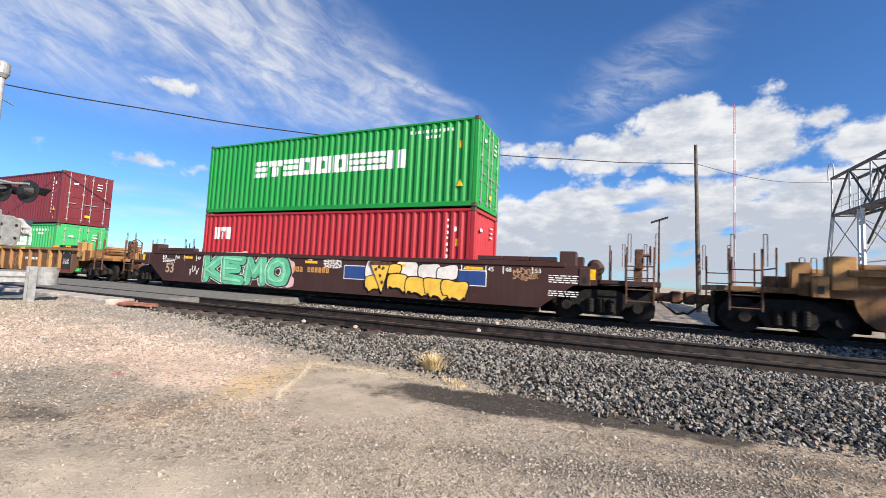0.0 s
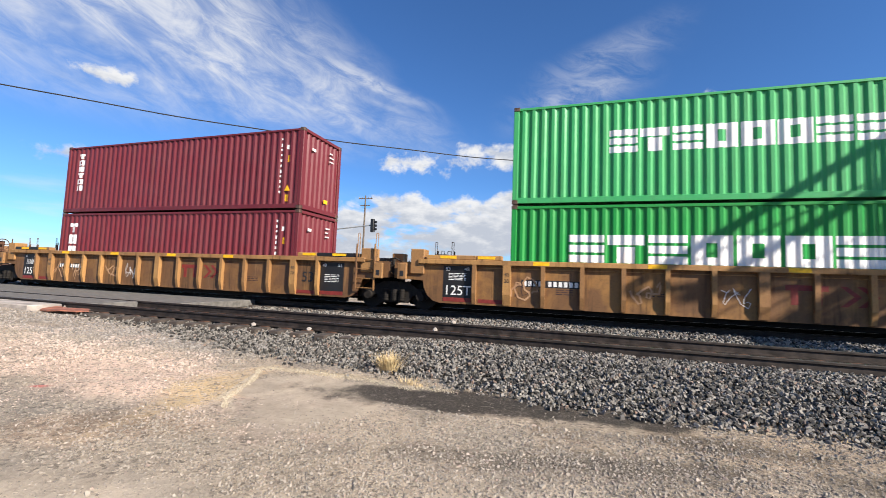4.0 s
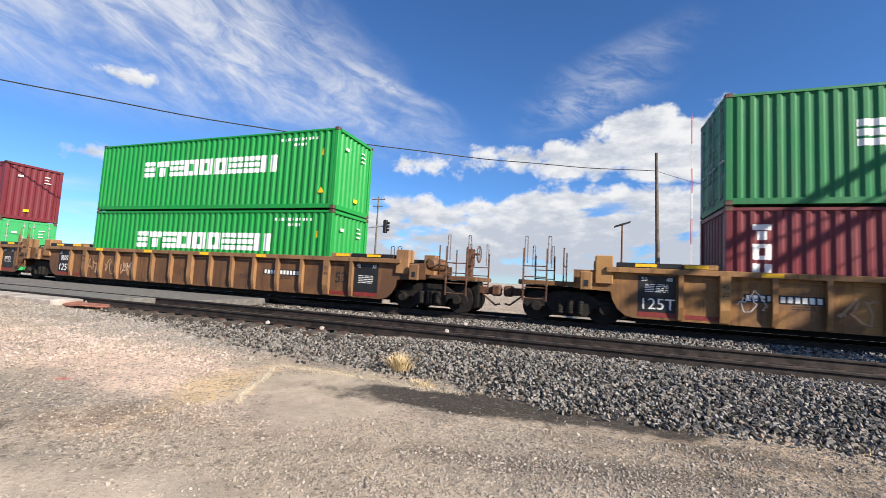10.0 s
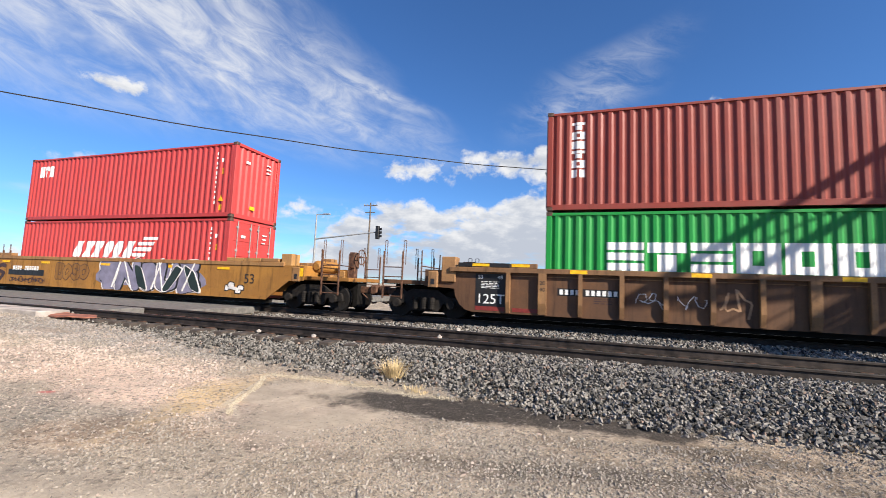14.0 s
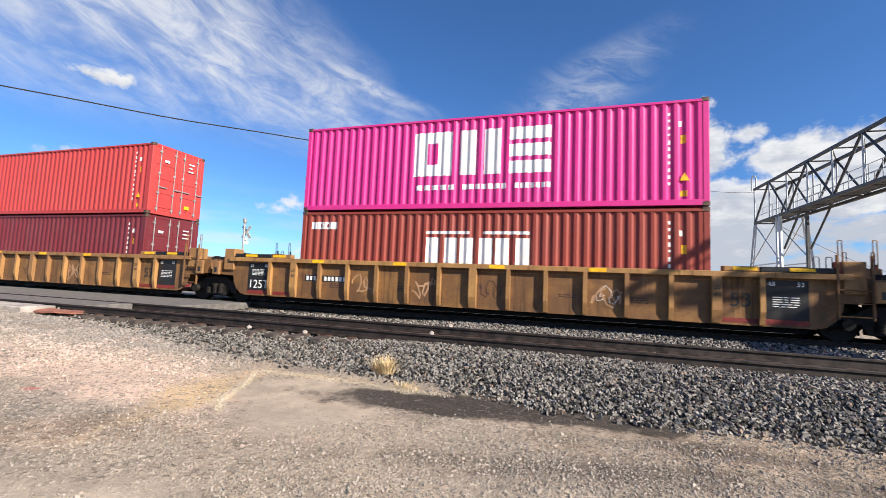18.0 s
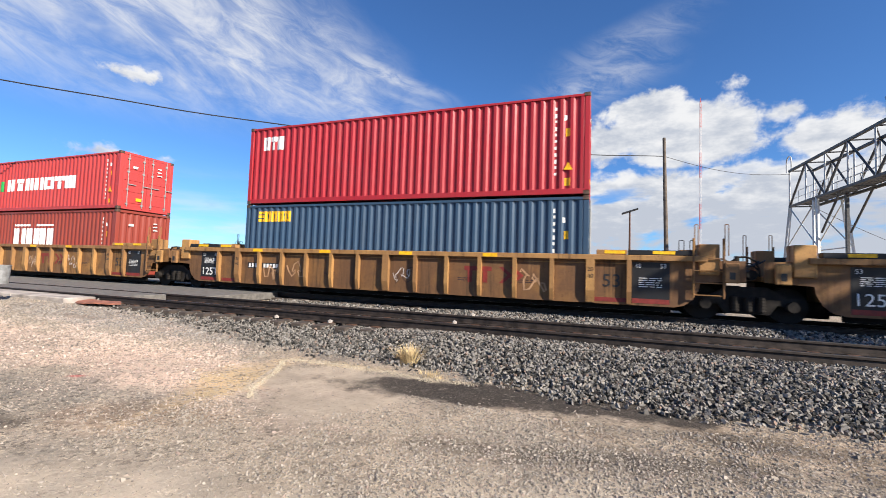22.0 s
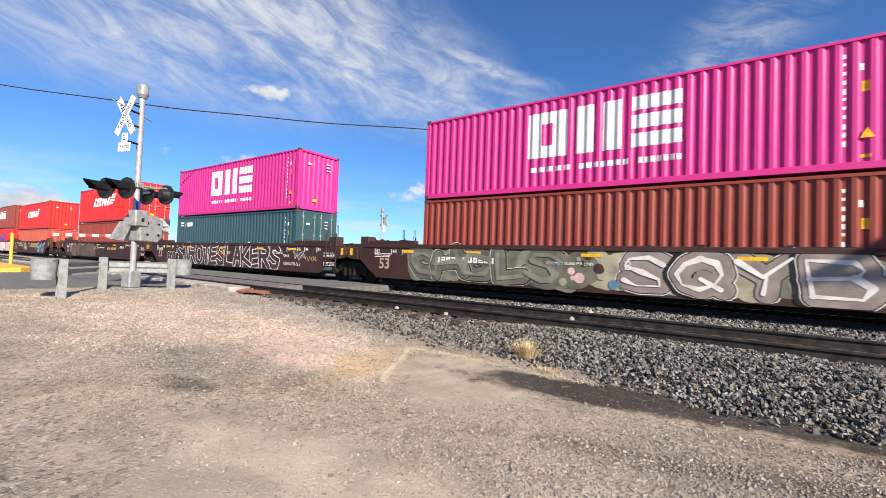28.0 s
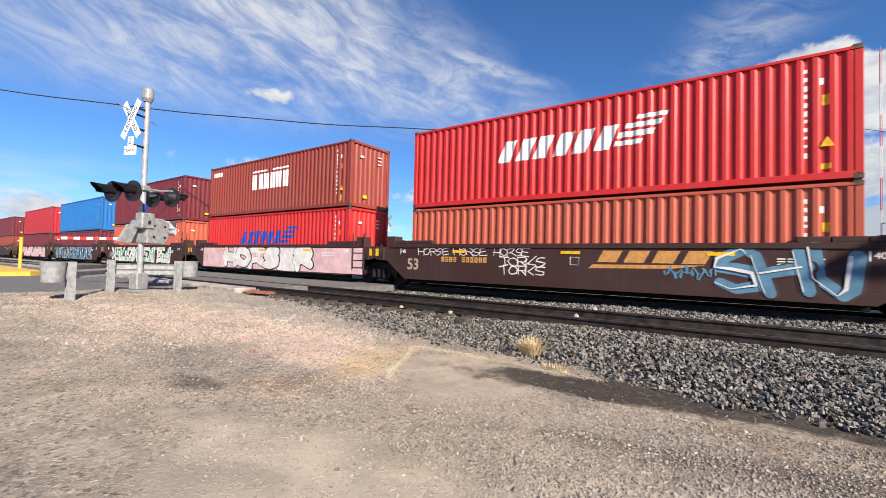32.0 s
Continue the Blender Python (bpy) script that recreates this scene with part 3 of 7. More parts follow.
    ys = [-3000, -700, -200, -60, -20, -8, -4] + [-2 + 0.4 * i for i in range(55)] + [24, 30, 40, 41, 60, 120, 300, 900, 3000]
    bm = bmesh.new()
    grid = [[bm.verts.new((x, y, ground_height(x, y) + (0.035 * noise.noise(Vector((x * 0.8, y * 0.8, 0))) if abs(x) < 30 and abs(y) < 25 and y < 6 else 0))) for x in xs] for y in ys]
    for j in range(len(ys) - 1):
        for i in range(len(xs) - 1):
            bm.faces.new((grid[j][i], grid[j][i + 1], grid[j + 1][i + 1], grid[j + 1][i]))
    g = ob_of("ground", mesh_of(bm, "ground", True), lot)
    tagged(g, "pale dry gravel and dirt lot with dark tar stains", "ground", kind="structure")


CUBE = np.array([(x, y, z) for z in (-1, 1) for y in (-1, 1) for x in (-1, 1)], float)
QUADS = np.array([(0, 2, 3, 1), (4, 5, 7, 6), (0, 1, 5, 4), (2, 6, 7, 3), (0, 4, 6, 2), (1, 3, 7, 5)])


def stones(name, spots, sizes, material, label, category, rng):
    """Many angular stones in one mesh; spots: an array of places, sizes: half-extents."""
    n = len(spots)
    shape = CUBE[None] * (0.55 + 0.6 * rng.random((n, 8, 3)))
    shape *= (sizes[:, None] * np.stack([0.8 + 0.6 * rng.random(n), 0.7 + 0.5 * rng.random(n), 0.45 + 0.4 * rng.random(n)], 1))[:, None, :]
    q = rng.normal(size=(n, 4))
    q[:, 1:3] *= 0.6
    q /= np.linalg.norm(q, axis=1)[:, None]
    w, x, y, z = q.T
    R = np.stack([np.stack([1 - 2 * (y * y + z * z), 2 * (x * y - z * w), 2 * (x * z + y * w)], 1),
                  np.stack([2 * (x * y + z * w), 1 - 2 * (x * x + z * z), 2 * (y * z - x * w)], 1),
                  np.stack([2 * (x * z - y * w), 2 * (y * z + x * w), 1 - 2 * (x * x + y * y)], 1)], 1)
    verts = (np.einsum("nij,nkj->nki", R, shape) + spots[:, None, :]).reshape(-1, 3)
    faces = (QUADS[None] + 8 * np.arange(n)[:, None, None]).reshape(-1, 4)
    me = bpy.data.meshes.new(name)
    me.vertices.add(len(verts))
    me.vertices.foreach_set("co", verts.ravel())
    me.loops.add(faces.size)
    me.loops.foreach_set("vertex_index", faces.ravel().astype(np.int32))
    me.polygons.add(len(faces))
    me.polygons.foreach_set("loop_start", np.arange(0, faces.size, 4, dtype=np.int32))
    me.update(calc_edges=True)
    me.shade_flat()
    ob = ob_of(name, me, material)
    return tagged(ob, label, category, kind="stuff")


def stone_material(name, dark, light, warm, rosy=False):
    m = Nodes(name)
    r = m.island()
    n = m.noise(14.0, 5, 0.65, m.place())
    c = m.mix(m.ramp(r, 0.0, 0.92), dark, light)
    c = m.mix(m.ramp(m.mul(m.mul(r, 13.7), 1.0, "FRACT"), 0.93, 0.97, 0.0, 0.8), c, warm)
    c = m.mix(m.ramp(n, 0.4, 0.75, 0.0, 0.4), c, tuple(0.45 * v for v in light[:3]) + (1,))
    if rosy:
        pos = m.place()
        pink = m.mul(blob(m, pos, -5.9, 4.25, 2.5, 1.05, -8, 0.7, 0.5), m.mul(blob(m, pos, -9.8, 3.4, 3.4, 1.4, 8, 0.8, 0.6), 0.85), "MAXIMUM")
        c = m.mix(m.mul(blob(m, pos, -9.0, 6.3, 4.5, 0.9, 2, 0.6, 0.5), 0.7), c, m.mix(r, (0.10, 0.094, 0.090, 1), (0.36, 0.33, 0.305, 1)))
        c = m.mix(m.mul(pink, m.ramp(r, 0.1, 0.8)), c, (0.540, 0.420, 0.350, 1))
    m.bump(n, 0.35, 0.01)
    return m.done(c, 0.85, 0.0, 0.35)


def build_ballast():
    rng = np.random.default_rng(7)
    mat = stone_material("crushed grey ballast", (0.013, 0.012, 0.011, 1), (0.255, 0.232, 0.205, 1), (0.24, 0.16, 0.12, 1))
    bands = [(-12.5, 8.0, 5.1, 7.55, 68000, 0.0190), (-24, -12.5, 7.3, 7.6, 900, 0.04), (-10.5, 9.0, 9.2, 12.35, 20000, 0.029), (9, 60, 5.4, 12.3, 5000, 0.06), (-10.5, 12, 14.0, 16.0, 2500, 0.05)]
    spots, sizes = [], []
    for x0, x1, y0, y1, n, size in bands:
        xs, ys = rng.uniform(x0, x1, n), rng.uniform(y0, y1, n)
        for x, y in zip(xs, ys):
            toe = lerp_table(TOE, x) + 0.25 * noise.noise(Vector((x * 1.7, 0, 0)))
            if y < toe and rng.random() > math.exp(-(toe - y) / 0.10):
                continue
            if x < -4.5 and 6.9 < y < 7.5 and rng.random() > 0.35:
                continue
            spots.append((x, y, max(bed_height(x, y), lot_height(x, y)) + rng.uniform(-0.015, 0.045)))
            sizes.append(size * rng.uniform(0.6, 1.35))
    for x, y in zip(rng.uniform(-11.8, -2.5, 2600), rng.uniform(7.0, 7.52, 2600)):
        spots.append((x, y, bed_height(x, y) + rng.uniform(-0.03, 0.005)))
        sizes.append(0.021 * rng.uniform(0.6, 1.3))
    stones("ballast", np.array(spots), np.array(sizes), mat, "crushed dark grey track ballast stones", "ballast", rng)
    # stones between the rails, darker than the rest of the bed
    gauge_dark = stone_material("dark gauge ballast", (0.014, 0.012, 0.011, 1), (0.07, 0.062, 0.055, 1), (0.10, 0.07, 0.05, 1))
    n = 5200
    xs, ys = rng.uniform(-11, 12, n), np.where(rng.random(n) < 0.6, rng.uniform(7.66, 8.98, n), rng.uniform(12.45, 13.85, n))
    stones("dark_ballast", np.stack([xs, ys, 0.262 + rng.uniform(-0.01, 0.02, n)], 1), 0.035 * rng.uniform(0.6, 1.3, n), gauge_dark, "dark ballast stones between the rails", "ballast", rng)
    gravel = stone_material("lot gravel", (0.17, 0.145, 0.120, 1), (0.37, 0.318, 0.262, 1), (0.32, 0.235, 0.19, 1), True)
    spots, sizes = [], []
    for x0, x1, y0, y1, n, lo, hi in ((-11, 4, 1.2, 6.0, 44000, 0.0035, 0.009), (-4, 3.2, 1.2, 4.0, 22000, 0.004, 0.010), (-16, -5, 4.6, 7.4, 15000, 0.007, 0.017), (-1.5, 4.5, 2.0, 5.4, 14000, 0.005, 0.013), (-20, -7, 1.5, 6, 14000, 0.007, 0.017)):
        xs, ys, ss = rng.uniform(x0, x1, n), rng.uniform(y0, y1, n), (lo + (hi - lo) * rng.random(n) ** 2) * np.where(rng.random(n) < 0.02, 1.8, 1.0)
        for x, y, s in zip(xs, ys, ss):
            if ((x + 3.1) / 1.0) ** 2 + ((y - 4.35) / 0.85) ** 2 < 1 and rng.random() < 0.9:
                continue
            if ((x + 2.7) / 1.8) ** 2 + ((y - 1.5) / 0.85) ** 2 < 1 and rng.random() < 0.8:
                continue
            if ((x + 4.25) / 0.5) ** 2 + ((y - 4.35) / 0.9) ** 2 < 1 and rng.random() < 0.7:
                continue
            if ((x + 0.95) / 2.3) ** 2 + ((y - 5.0) / 0.46) ** 2 < 1 and rng.random() < 0.97:
                continue
            if x < -14.5 and y > 0 or y > lerp_table(TOE, x):
                if x < -16 or rng.random() < 0.5:
                    continue
            spots.append((x, y, ground_height(x, y) + 0.035 * noise.noise(Vector((x * 0.8, y * 0.8, 0))) * (y < 6) + s * 0.05))
            sizes.append(s)
    # pale silt drifted along the old pavement's edge and the toe of the ballast
    silt = stone_material("pale silt", (0.36, 0.30, 0.215, 1), (0.52, 0.445, 0.335, 1), (0.50, 0.41, 0.27, 1))
    lip = [(-4.56, 5.32), (-4.20, 4.78), (-3.98, 4.30), (-3.86, 3.98), (-3.62, 3.70)]
    toe_line = [(-4.50, 5.42), (-3.6, 5.50), (-2.75, 5.42), (-2.1, 5.33), (-1.5, 5.42)]
    grains, grain_sizes = [], []
    for line, n, wide in ((lip, 600, 0.024), (toe_line, 1100, 0.050)):
        for u in rng.random(n) ** 1.2 * (len(line) - 1.001):
            (ax, ay), (bx, by) = line[int(u)], line[int(u) + 1]
            k = u - int(u)
            x, y = ax + (bx - ax) * k + rng.normal() * wide, ay + (by - ay) * k + rng.normal() * wide + 0.06 * noise.noise(Vector((u * 3, 0, n)))
            grains.append((x, y, ground_height(x, y) + 0.035 * noise.noise(Vector((x * 0.8, y * 0.8, 0))) + 0.004))
            grain_sizes.append(rng.uniform(0.003, 0.007))
    stones("silt", np.array(grains), np.array(grain_sizes), silt, "pale dry silt along the edge of the old pavement", "silt", rng)
    stones("gravel", np.array(spots), np.array(sizes), gravel, "loose pale pebbles strewn over the lot", "gravel", rng)


def rail_profile():
    return [(-0.076, 0), (0.076, 0), (0.076, 0.012), (0.012, 0.035), (0.010, 0.125), (0.036, 0.140), (0.036, 0.170), (0.028, 0.178),
            (-0.028, 0.178), (-0.036, 0.170), (-0.036, 0.140), (-0.010, 0.125), (-0.012, 0.035), (-0.076, 0.012)]


def build_track(y, name, label):
    t = thing(name, label, "railway track", at=pose(0, y, RAIL - 0.178), kind="structure")
    for s in (-1, 1):
        bm = bmesh.new()
        prism(bm, [(s * GAUGE / 2 + a, b) for a, b in rail_profile()], 0, -900, 900)
        rail = part("rail", bm, M["rail_side"], t, "dark rusty steel rail")
        bm = bmesh.new()
        box(bm, -900, 900, s * GAUGE / 2 - 0.027, s * GAUGE / 2 + 0.027, 0.1775, 0.1795)
        part("running_surface", bm, M["rail_top"], rail, "polished steel running surface")
    tie = cached("tie", lambda: (lambda bm: (box(bm, -0.115, 0.115, -1.28, 1.28, -0.17, -0.004, 0.012), mesh_of(bm))[1])(bmesh.new()))
    plate = box_mesh(-0.09, 0.09, -0.17, 0.17, -0.012, 0.006, 0.003)
    for i in range(50):
        x = -12.4 + i * 0.55
        ob = part("tie", tie, M["tie"], t, at=pose(x + random.uniform(-0.02, 0.02), random.uniform(-0.05, 0.05), 0, 0, 0, random.uniform(-0.8, 0.8)))
        for s in (-1, 1) if y < 10 else ():
            part("tie_plate", plate, M["rust_steel"], ob, at=pose(0, s * GAUGE / 2, 0))
    return t


def slab(name, pts, z0, z1, material, label, category, bevel=0.0):
    bm = bmesh.new()
    prism(bm, pts, 2, z0, z1)
    ob = ob_of(name, bm, material)
    return tagged(ob, label, category, kind="structure")


def build_crossing():
    """The level crossing: asphalt road across the tracks, concrete panels, kerb."""
    slab("road", [(-60, -40), (-15.6, -40), (-15.6, 6.7), (-60, 6.7)], 0.10, 0.372, M["road"], "grey worn asphalt road leading over the tracks", "road")
    slab("road", [(-27, 14.75), (-15.0, 14.75), (-15.0, 80), (-27, 80)], 0.05, 0.44, M["road"], "grey worn asphalt road beyond the tracks", "road")
    cross = thing("crossing_panels", "pale worn concrete panels of the level crossing", "level crossing", kind="structure")
    strips = [(-60, -12.9, 6.72, 7.46), (-60, -12.2, 7.70, 8.95), (-60, -10.95, 9.20, 12.28), (-60, -10.6, 12.52, 13.78), (-60, -11.5, 14.02, 14.74)]
    for x0, x1, y0, y1 in strips:
        x = x1
        k = 0
        while x > -46:
            w = 2.4
            bm = bmesh.new()
            box(bm, x - w + 0.015, x, y0, y1, RAIL - 0.25, RAIL - (0.05 if y0 < 7 else 0.012) + 0.004 * math.sin(7 * k + y0), 0.02)
            part("concrete_panel", bm, M["concrete"] if y0 < 7 else M["road"], cross)
            x -= w
            k += 1
    slab("kerb", [(-40, 2.2), (-25.8, 2.2), (-25.2, 2.8), (-25.2, 4.3), (-25.8, 4.9), (-40, 4.9)], 0.30, 0.56, M["kerb_yellow"], "yellow painted concrete median kerb on the road", "kerb")


build_ground()
build_track(Y_NEAR, "track_near", "empty near track of dark rails on timber ties in ballast")
build_track(Y_TRAIN, "track_far", "second track carrying the freight train on ballast")
build_crossing()


# ---- the train ----
CL, CW, HC, STD = 12.192, 2.438, 2.896, 2.591
PITCH, DEPTH = 0.278, 0.042


def profile(x0, x1):
    """Points (x, y) of the trapezoid corrugation between x0 and x1; y is 0 on the outer faces and DEPTH in the grooves."""
    pts = [(0.0, 0.0), (0.29, 0.0), (0.50, 1.0), (0.79, 1.0), (1.0, 0.0)]
    xs = []
    k0, k1 = int(math.floor(x0 / PITCH)) - 1, int(math.ceil(x1 / PITCH)) + 1
    for k in range(k0, k1):
        for a, b in pts[:-1]:
            xs.append(((k + a) * PITCH, b * DEPTH))
    def depth_at(x):
        u = (x / PITCH) % 1.0
        for (a, b), (c, d) in zip(pts, pts[1:]):
            if a <= u <= c:
                return DEPTH * (b + (d - b) * (u - a) / (c - a))
        return 0.0
    inner = [p for p in xs if x0 + 1e-4 < p[0] < x1 - 1e-4]
    return [(x0, depth_at(x0))] + inner + [(x1, depth_at(x1))]


def corrugated(bm, x0, x1, z0, z1, y, out=-1, lift=0.0, thick=0.012):
    """A corrugated sheet facing -y (out=-1) or +y, its outer faces in the plane y."""
    pr = profile(x0, x1)
    rows = []
    for dy in (-lift, thick - lift):
        rows.append([[bm.verts.new((x, y - out * (d + dy), z)) for x, d in pr] for z in (z0, z1)])
    front, back = rows
    for i in range(len(pr) - 1):
        bm.faces.new((front[0][i], front[0][i + 1], front[1][i + 1], front[1][i]))
        if thick > 0.005:
            bm.faces.new((back[0][i + 1], back[0][i], back[1][i], back[1][i + 1]))


def sheet_mesh(L, H):
    def build():
        bm = bmesh.new()
        corrugated(bm, -L / 2 + 0.10, L / 2 - 0.10, 0.16, H - 0.10, -CW / 2 + 0.012)
        return mesh_of(bm, "corrugated_sheet")
    return cached(("sheet", L, H), build)


def end_mesh(H):
    def build():
        bm = bmesh.new()
        corrugated(bm, -CW / 2 + 0.10, CW / 2 - 0.10, 0.16, H - 0.10, 0.0)
        return mesh_of(bm, "end_sheet")
    return cached(("end", H), build)


def door_mesh(H):
    def build():
        bm = bmesh.new()
        w = CW / 2 - 0.11
        box(bm, 0.008, w, -0.03, 0.03, 0.17, H - 0.12, 0.006)
        for k in range(4):
            z0 = 0.30 + k * (H - 0.55) / 4
            box(bm, 0.10, w - 0.10, -0.045, -0.025, z0, z0 + (H - 0.55) / 4 - 0.16, 0.012)
        return mesh_of(bm, "door_leaf")
    return cached(("door", H), build)


def rod_mesh(H):
    def build():
        bm = bmesh.new()
        rod(bm, (0, -0.075, 0.12), (0, -0.075, H - 0.08), 0.017, seg=8)
        for z in (0.25, 0.9, 1.7, H - 0.3):
            box(bm, -0.05, 0.05, -0.085, -0.03, z - 0.04, z + 0.04, 0.008)
        box(bm, -0.02, 0.34, -0.10, -0.08, 1.12, 1.16, 0.004)
        return mesh_of(bm, "locking_rod")
    return cached(("rod", H), build)


def decal(bm, L, x0, x1, z0, z1, level=0):
    """A painted rectangle that follows the corrugation of the side that faces the viewer; x from the container's middle."""
    corrugated(bm, x0, x1, z0, z1, -CW / 2 + 0.012, lift=0.0035 + 0.002 * level, thick=0.001)


def container(colour, L, H, doors, label):
    """A shipping container. Origin at the middle of its underside. doors: +1 if they are at its +x end, -1 at the other."""
    c = thing("shipping_container", label, "shipping container", "containers on the train")
    mat = M[colour]
    half = CW / 2
    for s in (1, -1):
        rot = pose(0, 0, 0, 0, 0, 0 if s == 1 else 180)
        part("side_panel", sheet_mesh(L, H), mat, c, at=rot)
        part("top_rail", box_mesh(-L / 2 + 0.12, L / 2 - 0.12, -half, -half + 0.06, H - 0.11, H - 0.045, 0.006), mat, c, at=rot)
        part("bottom_rail", box_mesh(-L / 2 + 0.12, L / 2 - 0.12, -half + 0.004, -half + 0.05, 0.02, 0.175, 0.006), mat, c, at=rot)
        for e in (1, -1):
            part("corner_post", box_mesh(-0.075, 0.075, -0.075, 0.075, 0.118, H - 0.118, 0.012), mat, c, at=pose(e * (L / 2 - 0.080), -s * (half - 0.078), 0))
            for z in (0, H - 0.118):
                part("corner_casting", box_mesh(-0.089, 0.089, -0.081, 0.081, 0, 0.118, 0.012), M["casting"], c, at=pose(e * (L / 2 - 0.0885), -s * (half - 0.080), z))
    part("roof", box_mesh(-L / 2 + 0.05, L / 2 - 0.05, -half + 0.05, half - 0.05, H - 0.07, H - 0.02), mat, c)
    part("floor", box_mesh(-L / 2 + 0.05, L / 2 - 0.05, -half + 0.06, half - 0.06, 0.05, 0.16), mat, c)
    for e in (1, -1):
        turn = pose(e * (L / 2 - 0.03), 0, 0, 0, 0, 90 * e)
        part("end_header", box_mesh(-half + 0.16, half - 0.16, -0.02, 0.08, H - 0.12, H - 0.01, 0.006), mat, c, at=turn)
        part("end_sill", box_mesh(-half + 0.16, half - 0.16, -0.02, 0.08, 0.01, 0.17, 0.006), mat, c, at=turn)
        if e == doors:
            for s in (1, -1):
                leaf = part("door", door_mesh(H) if s == 1 else cached(("doorm", H), lambda: mirrored(door_mesh(H))), mat, c, at=turn @ pose(0, 0.02, 0))
                for x in (0.20, 0.86):
                    part("locking_rod", rod_mesh(H), M["galv"], leaf, "galvanised locking rod", at=pose(s * x, 0, 0))
        else:
            part("end_panel", end_mesh(H), mat, c, at=turn @ pose(0, 0.02, 0))
    return c


def mirrored(me):
    bm = bmesh.new()
    bm.from_mesh(me)
    for v in bm.verts:
        v.co.x = -v.co.x
    return mesh_of(bm, "door_leaf")


# --- well cars: origin on the rail's top under the middle of the well
SILL, FLOOR_Z, SIDE = 1.58, 0.28, 1.47


def truck(parent, x, label="grimy cast-steel truck with coil springs"):
    """A two-axle truck: side frames with springs, bolster and two wheelsets."""
    def frame_mesh():
        bm = bmesh.new()
        pts = [(-1.22, 0.36), (-1.16, 0.60), (-0.75, 0.66), (-0.42, 0.86), (0.42, 0.86), (0.75, 0.66), (1.16, 0.60), (1.22, 0.36), (1.0, 0.34), (0.62, 0.44),
               (0.46, 0.20), (-0.46, 0.20), (-0.62, 0.44), (-1.0, 0.34)]
        for s in (-1, 1):
            prism(bm, pts, 1, s * 1.08, s * 0.96)
            for k in (-0.27, 0.0, 0.27):
                rod(bm, (k, s * 1.12, 0.26), (k, s * 1.12, 0.62), 0.085, seg=10)
                for j in range(5):
                    rod(bm, (k, s * 1.12, 0.28 + j * 0.07), (k, s * 1.12, 0.305 + j * 0.07), 0.105, seg=10)
            for k in (-0.9, 0.9):
                rod(bm, (k, s * 1.00, 0.42), (k, s * 1.20, 0.42), 0.13, seg=12)
        box(bm, -0.2, 0.2, -1.05, 1.05, 0.50, 0.80, 0.02)
        return mesh_of(bm, "truck_frame")
    tr = part("truck", cached("truck", frame_mesh), M["truck_steel"], parent, label, at=pose(x, 0, 0))

    def wheel_mesh():
        bm = bmesh.new()
        rod(bm, (0, -1.0, 0), (0, 1.0, 0), 0.08, seg=12)
        for s in (-1, 1):
            rod(bm, (0, s * 0.70, 0), (0, s * 0.82, 0), 0.42, seg=28)
            rod(bm, (0, s * 0.67, 0), (0, s * 0.71, 0), 0.45, seg=28)
            rod(bm, (0, s * 0.82, 0), (0, s * 0.86, 0), 0.14, seg=12)
            for a in range(5):
                an = a * 2 * math.pi / 5
                rod(bm, (0.26 * math.cos(an), s * 0.815, 0.26 * math.sin(an)), (0.26 * math.cos(an), s * 0.826, 0.26 * math.sin(an)), 0.05, seg=8)
        return mesh_of(bm, "wheelset")
    for k in (-0.9, 0.9):
        w = part("wheelset", cached("wheelset", wheel_mesh), M["wheel"], tr, "worn steel wheelset", at=pose(k, 0, 0.42))
        WHEELS.append((k, w))
    return tr


WHEELS = []


def side_mesh(half, ribbed):
    def build():
        bm = bmesh.new()
        y0 = -SIDE + (0.13 if ribbed else 0.03)
        e = half + 0.62
        pts = [(-half - 0.05, FLOOR_Z), (half + 0.05, FLOOR_Z)]
        pts += [(half + 0.05 + 0.57 * math.sin(a), FLOOR_Z + 0.70 * (1 - math.cos(a))) for a in (0.4, 0.8, 1.2, 1.5)] if ribbed else [(e + 0.35, 0.95)]
        pts += [(e + 0.95, 0.98), (e + 0.95, SILL - 0.1)]
        left = [(-x, z) for x, z in reversed(pts[1:])]
        prism(bm, pts[1:] + left, 1, y0, y0 + 0.03)
        return mesh_of(bm, "side_wall")
    return cached(("side", half, ribbed), build)


def rib_mesh(w):
    def build():
        bm = bmesh.new()
        pts = [(-SIDE, SILL - 0.13), (-SIDE, 0.62), (-SIDE + 0.07, FLOOR_Z + 0.03), (-SIDE + 0.135, FLOOR_Z + 0.03), (-SIDE + 0.135, SILL - 0.13)]
        prism(bm, pts, 0, -w, w)
        return mesh_of(bm, "rib")
    return cached(("rib", w), build)


def coupler_mesh():
    bm = bmesh.new()
    box(bm, 0.2, 1.8, -0.12, 0.12, 0.62, 0.86, 0.03)
    box(bm, 1.75, 2.04, -0.20, 0.20, 0.58, 0.92, 0.05)
    rod(bm, (1.5, -0.25, 0.62), (1.9, -0.22, 0.30), 0.03)
    rod(bm, (1.9, -0.22, 0.30), (2.05, -0.2, 0.34), 0.03)
    return mesh_of(bm, "coupler")


def grab_mesh():
    bm = bmesh.new()
    y = -SIDE + 0.02
    tube(bm, [(0.025, y, 1.6), (0.0251, y, 2.34), (0.03, y, 2.36), (0.095, y, 2.3601), (0.10, y, 2.34), (0.1001, y, 1.6)], 0.011)
    return mesh_of(bm, "grab_iron")


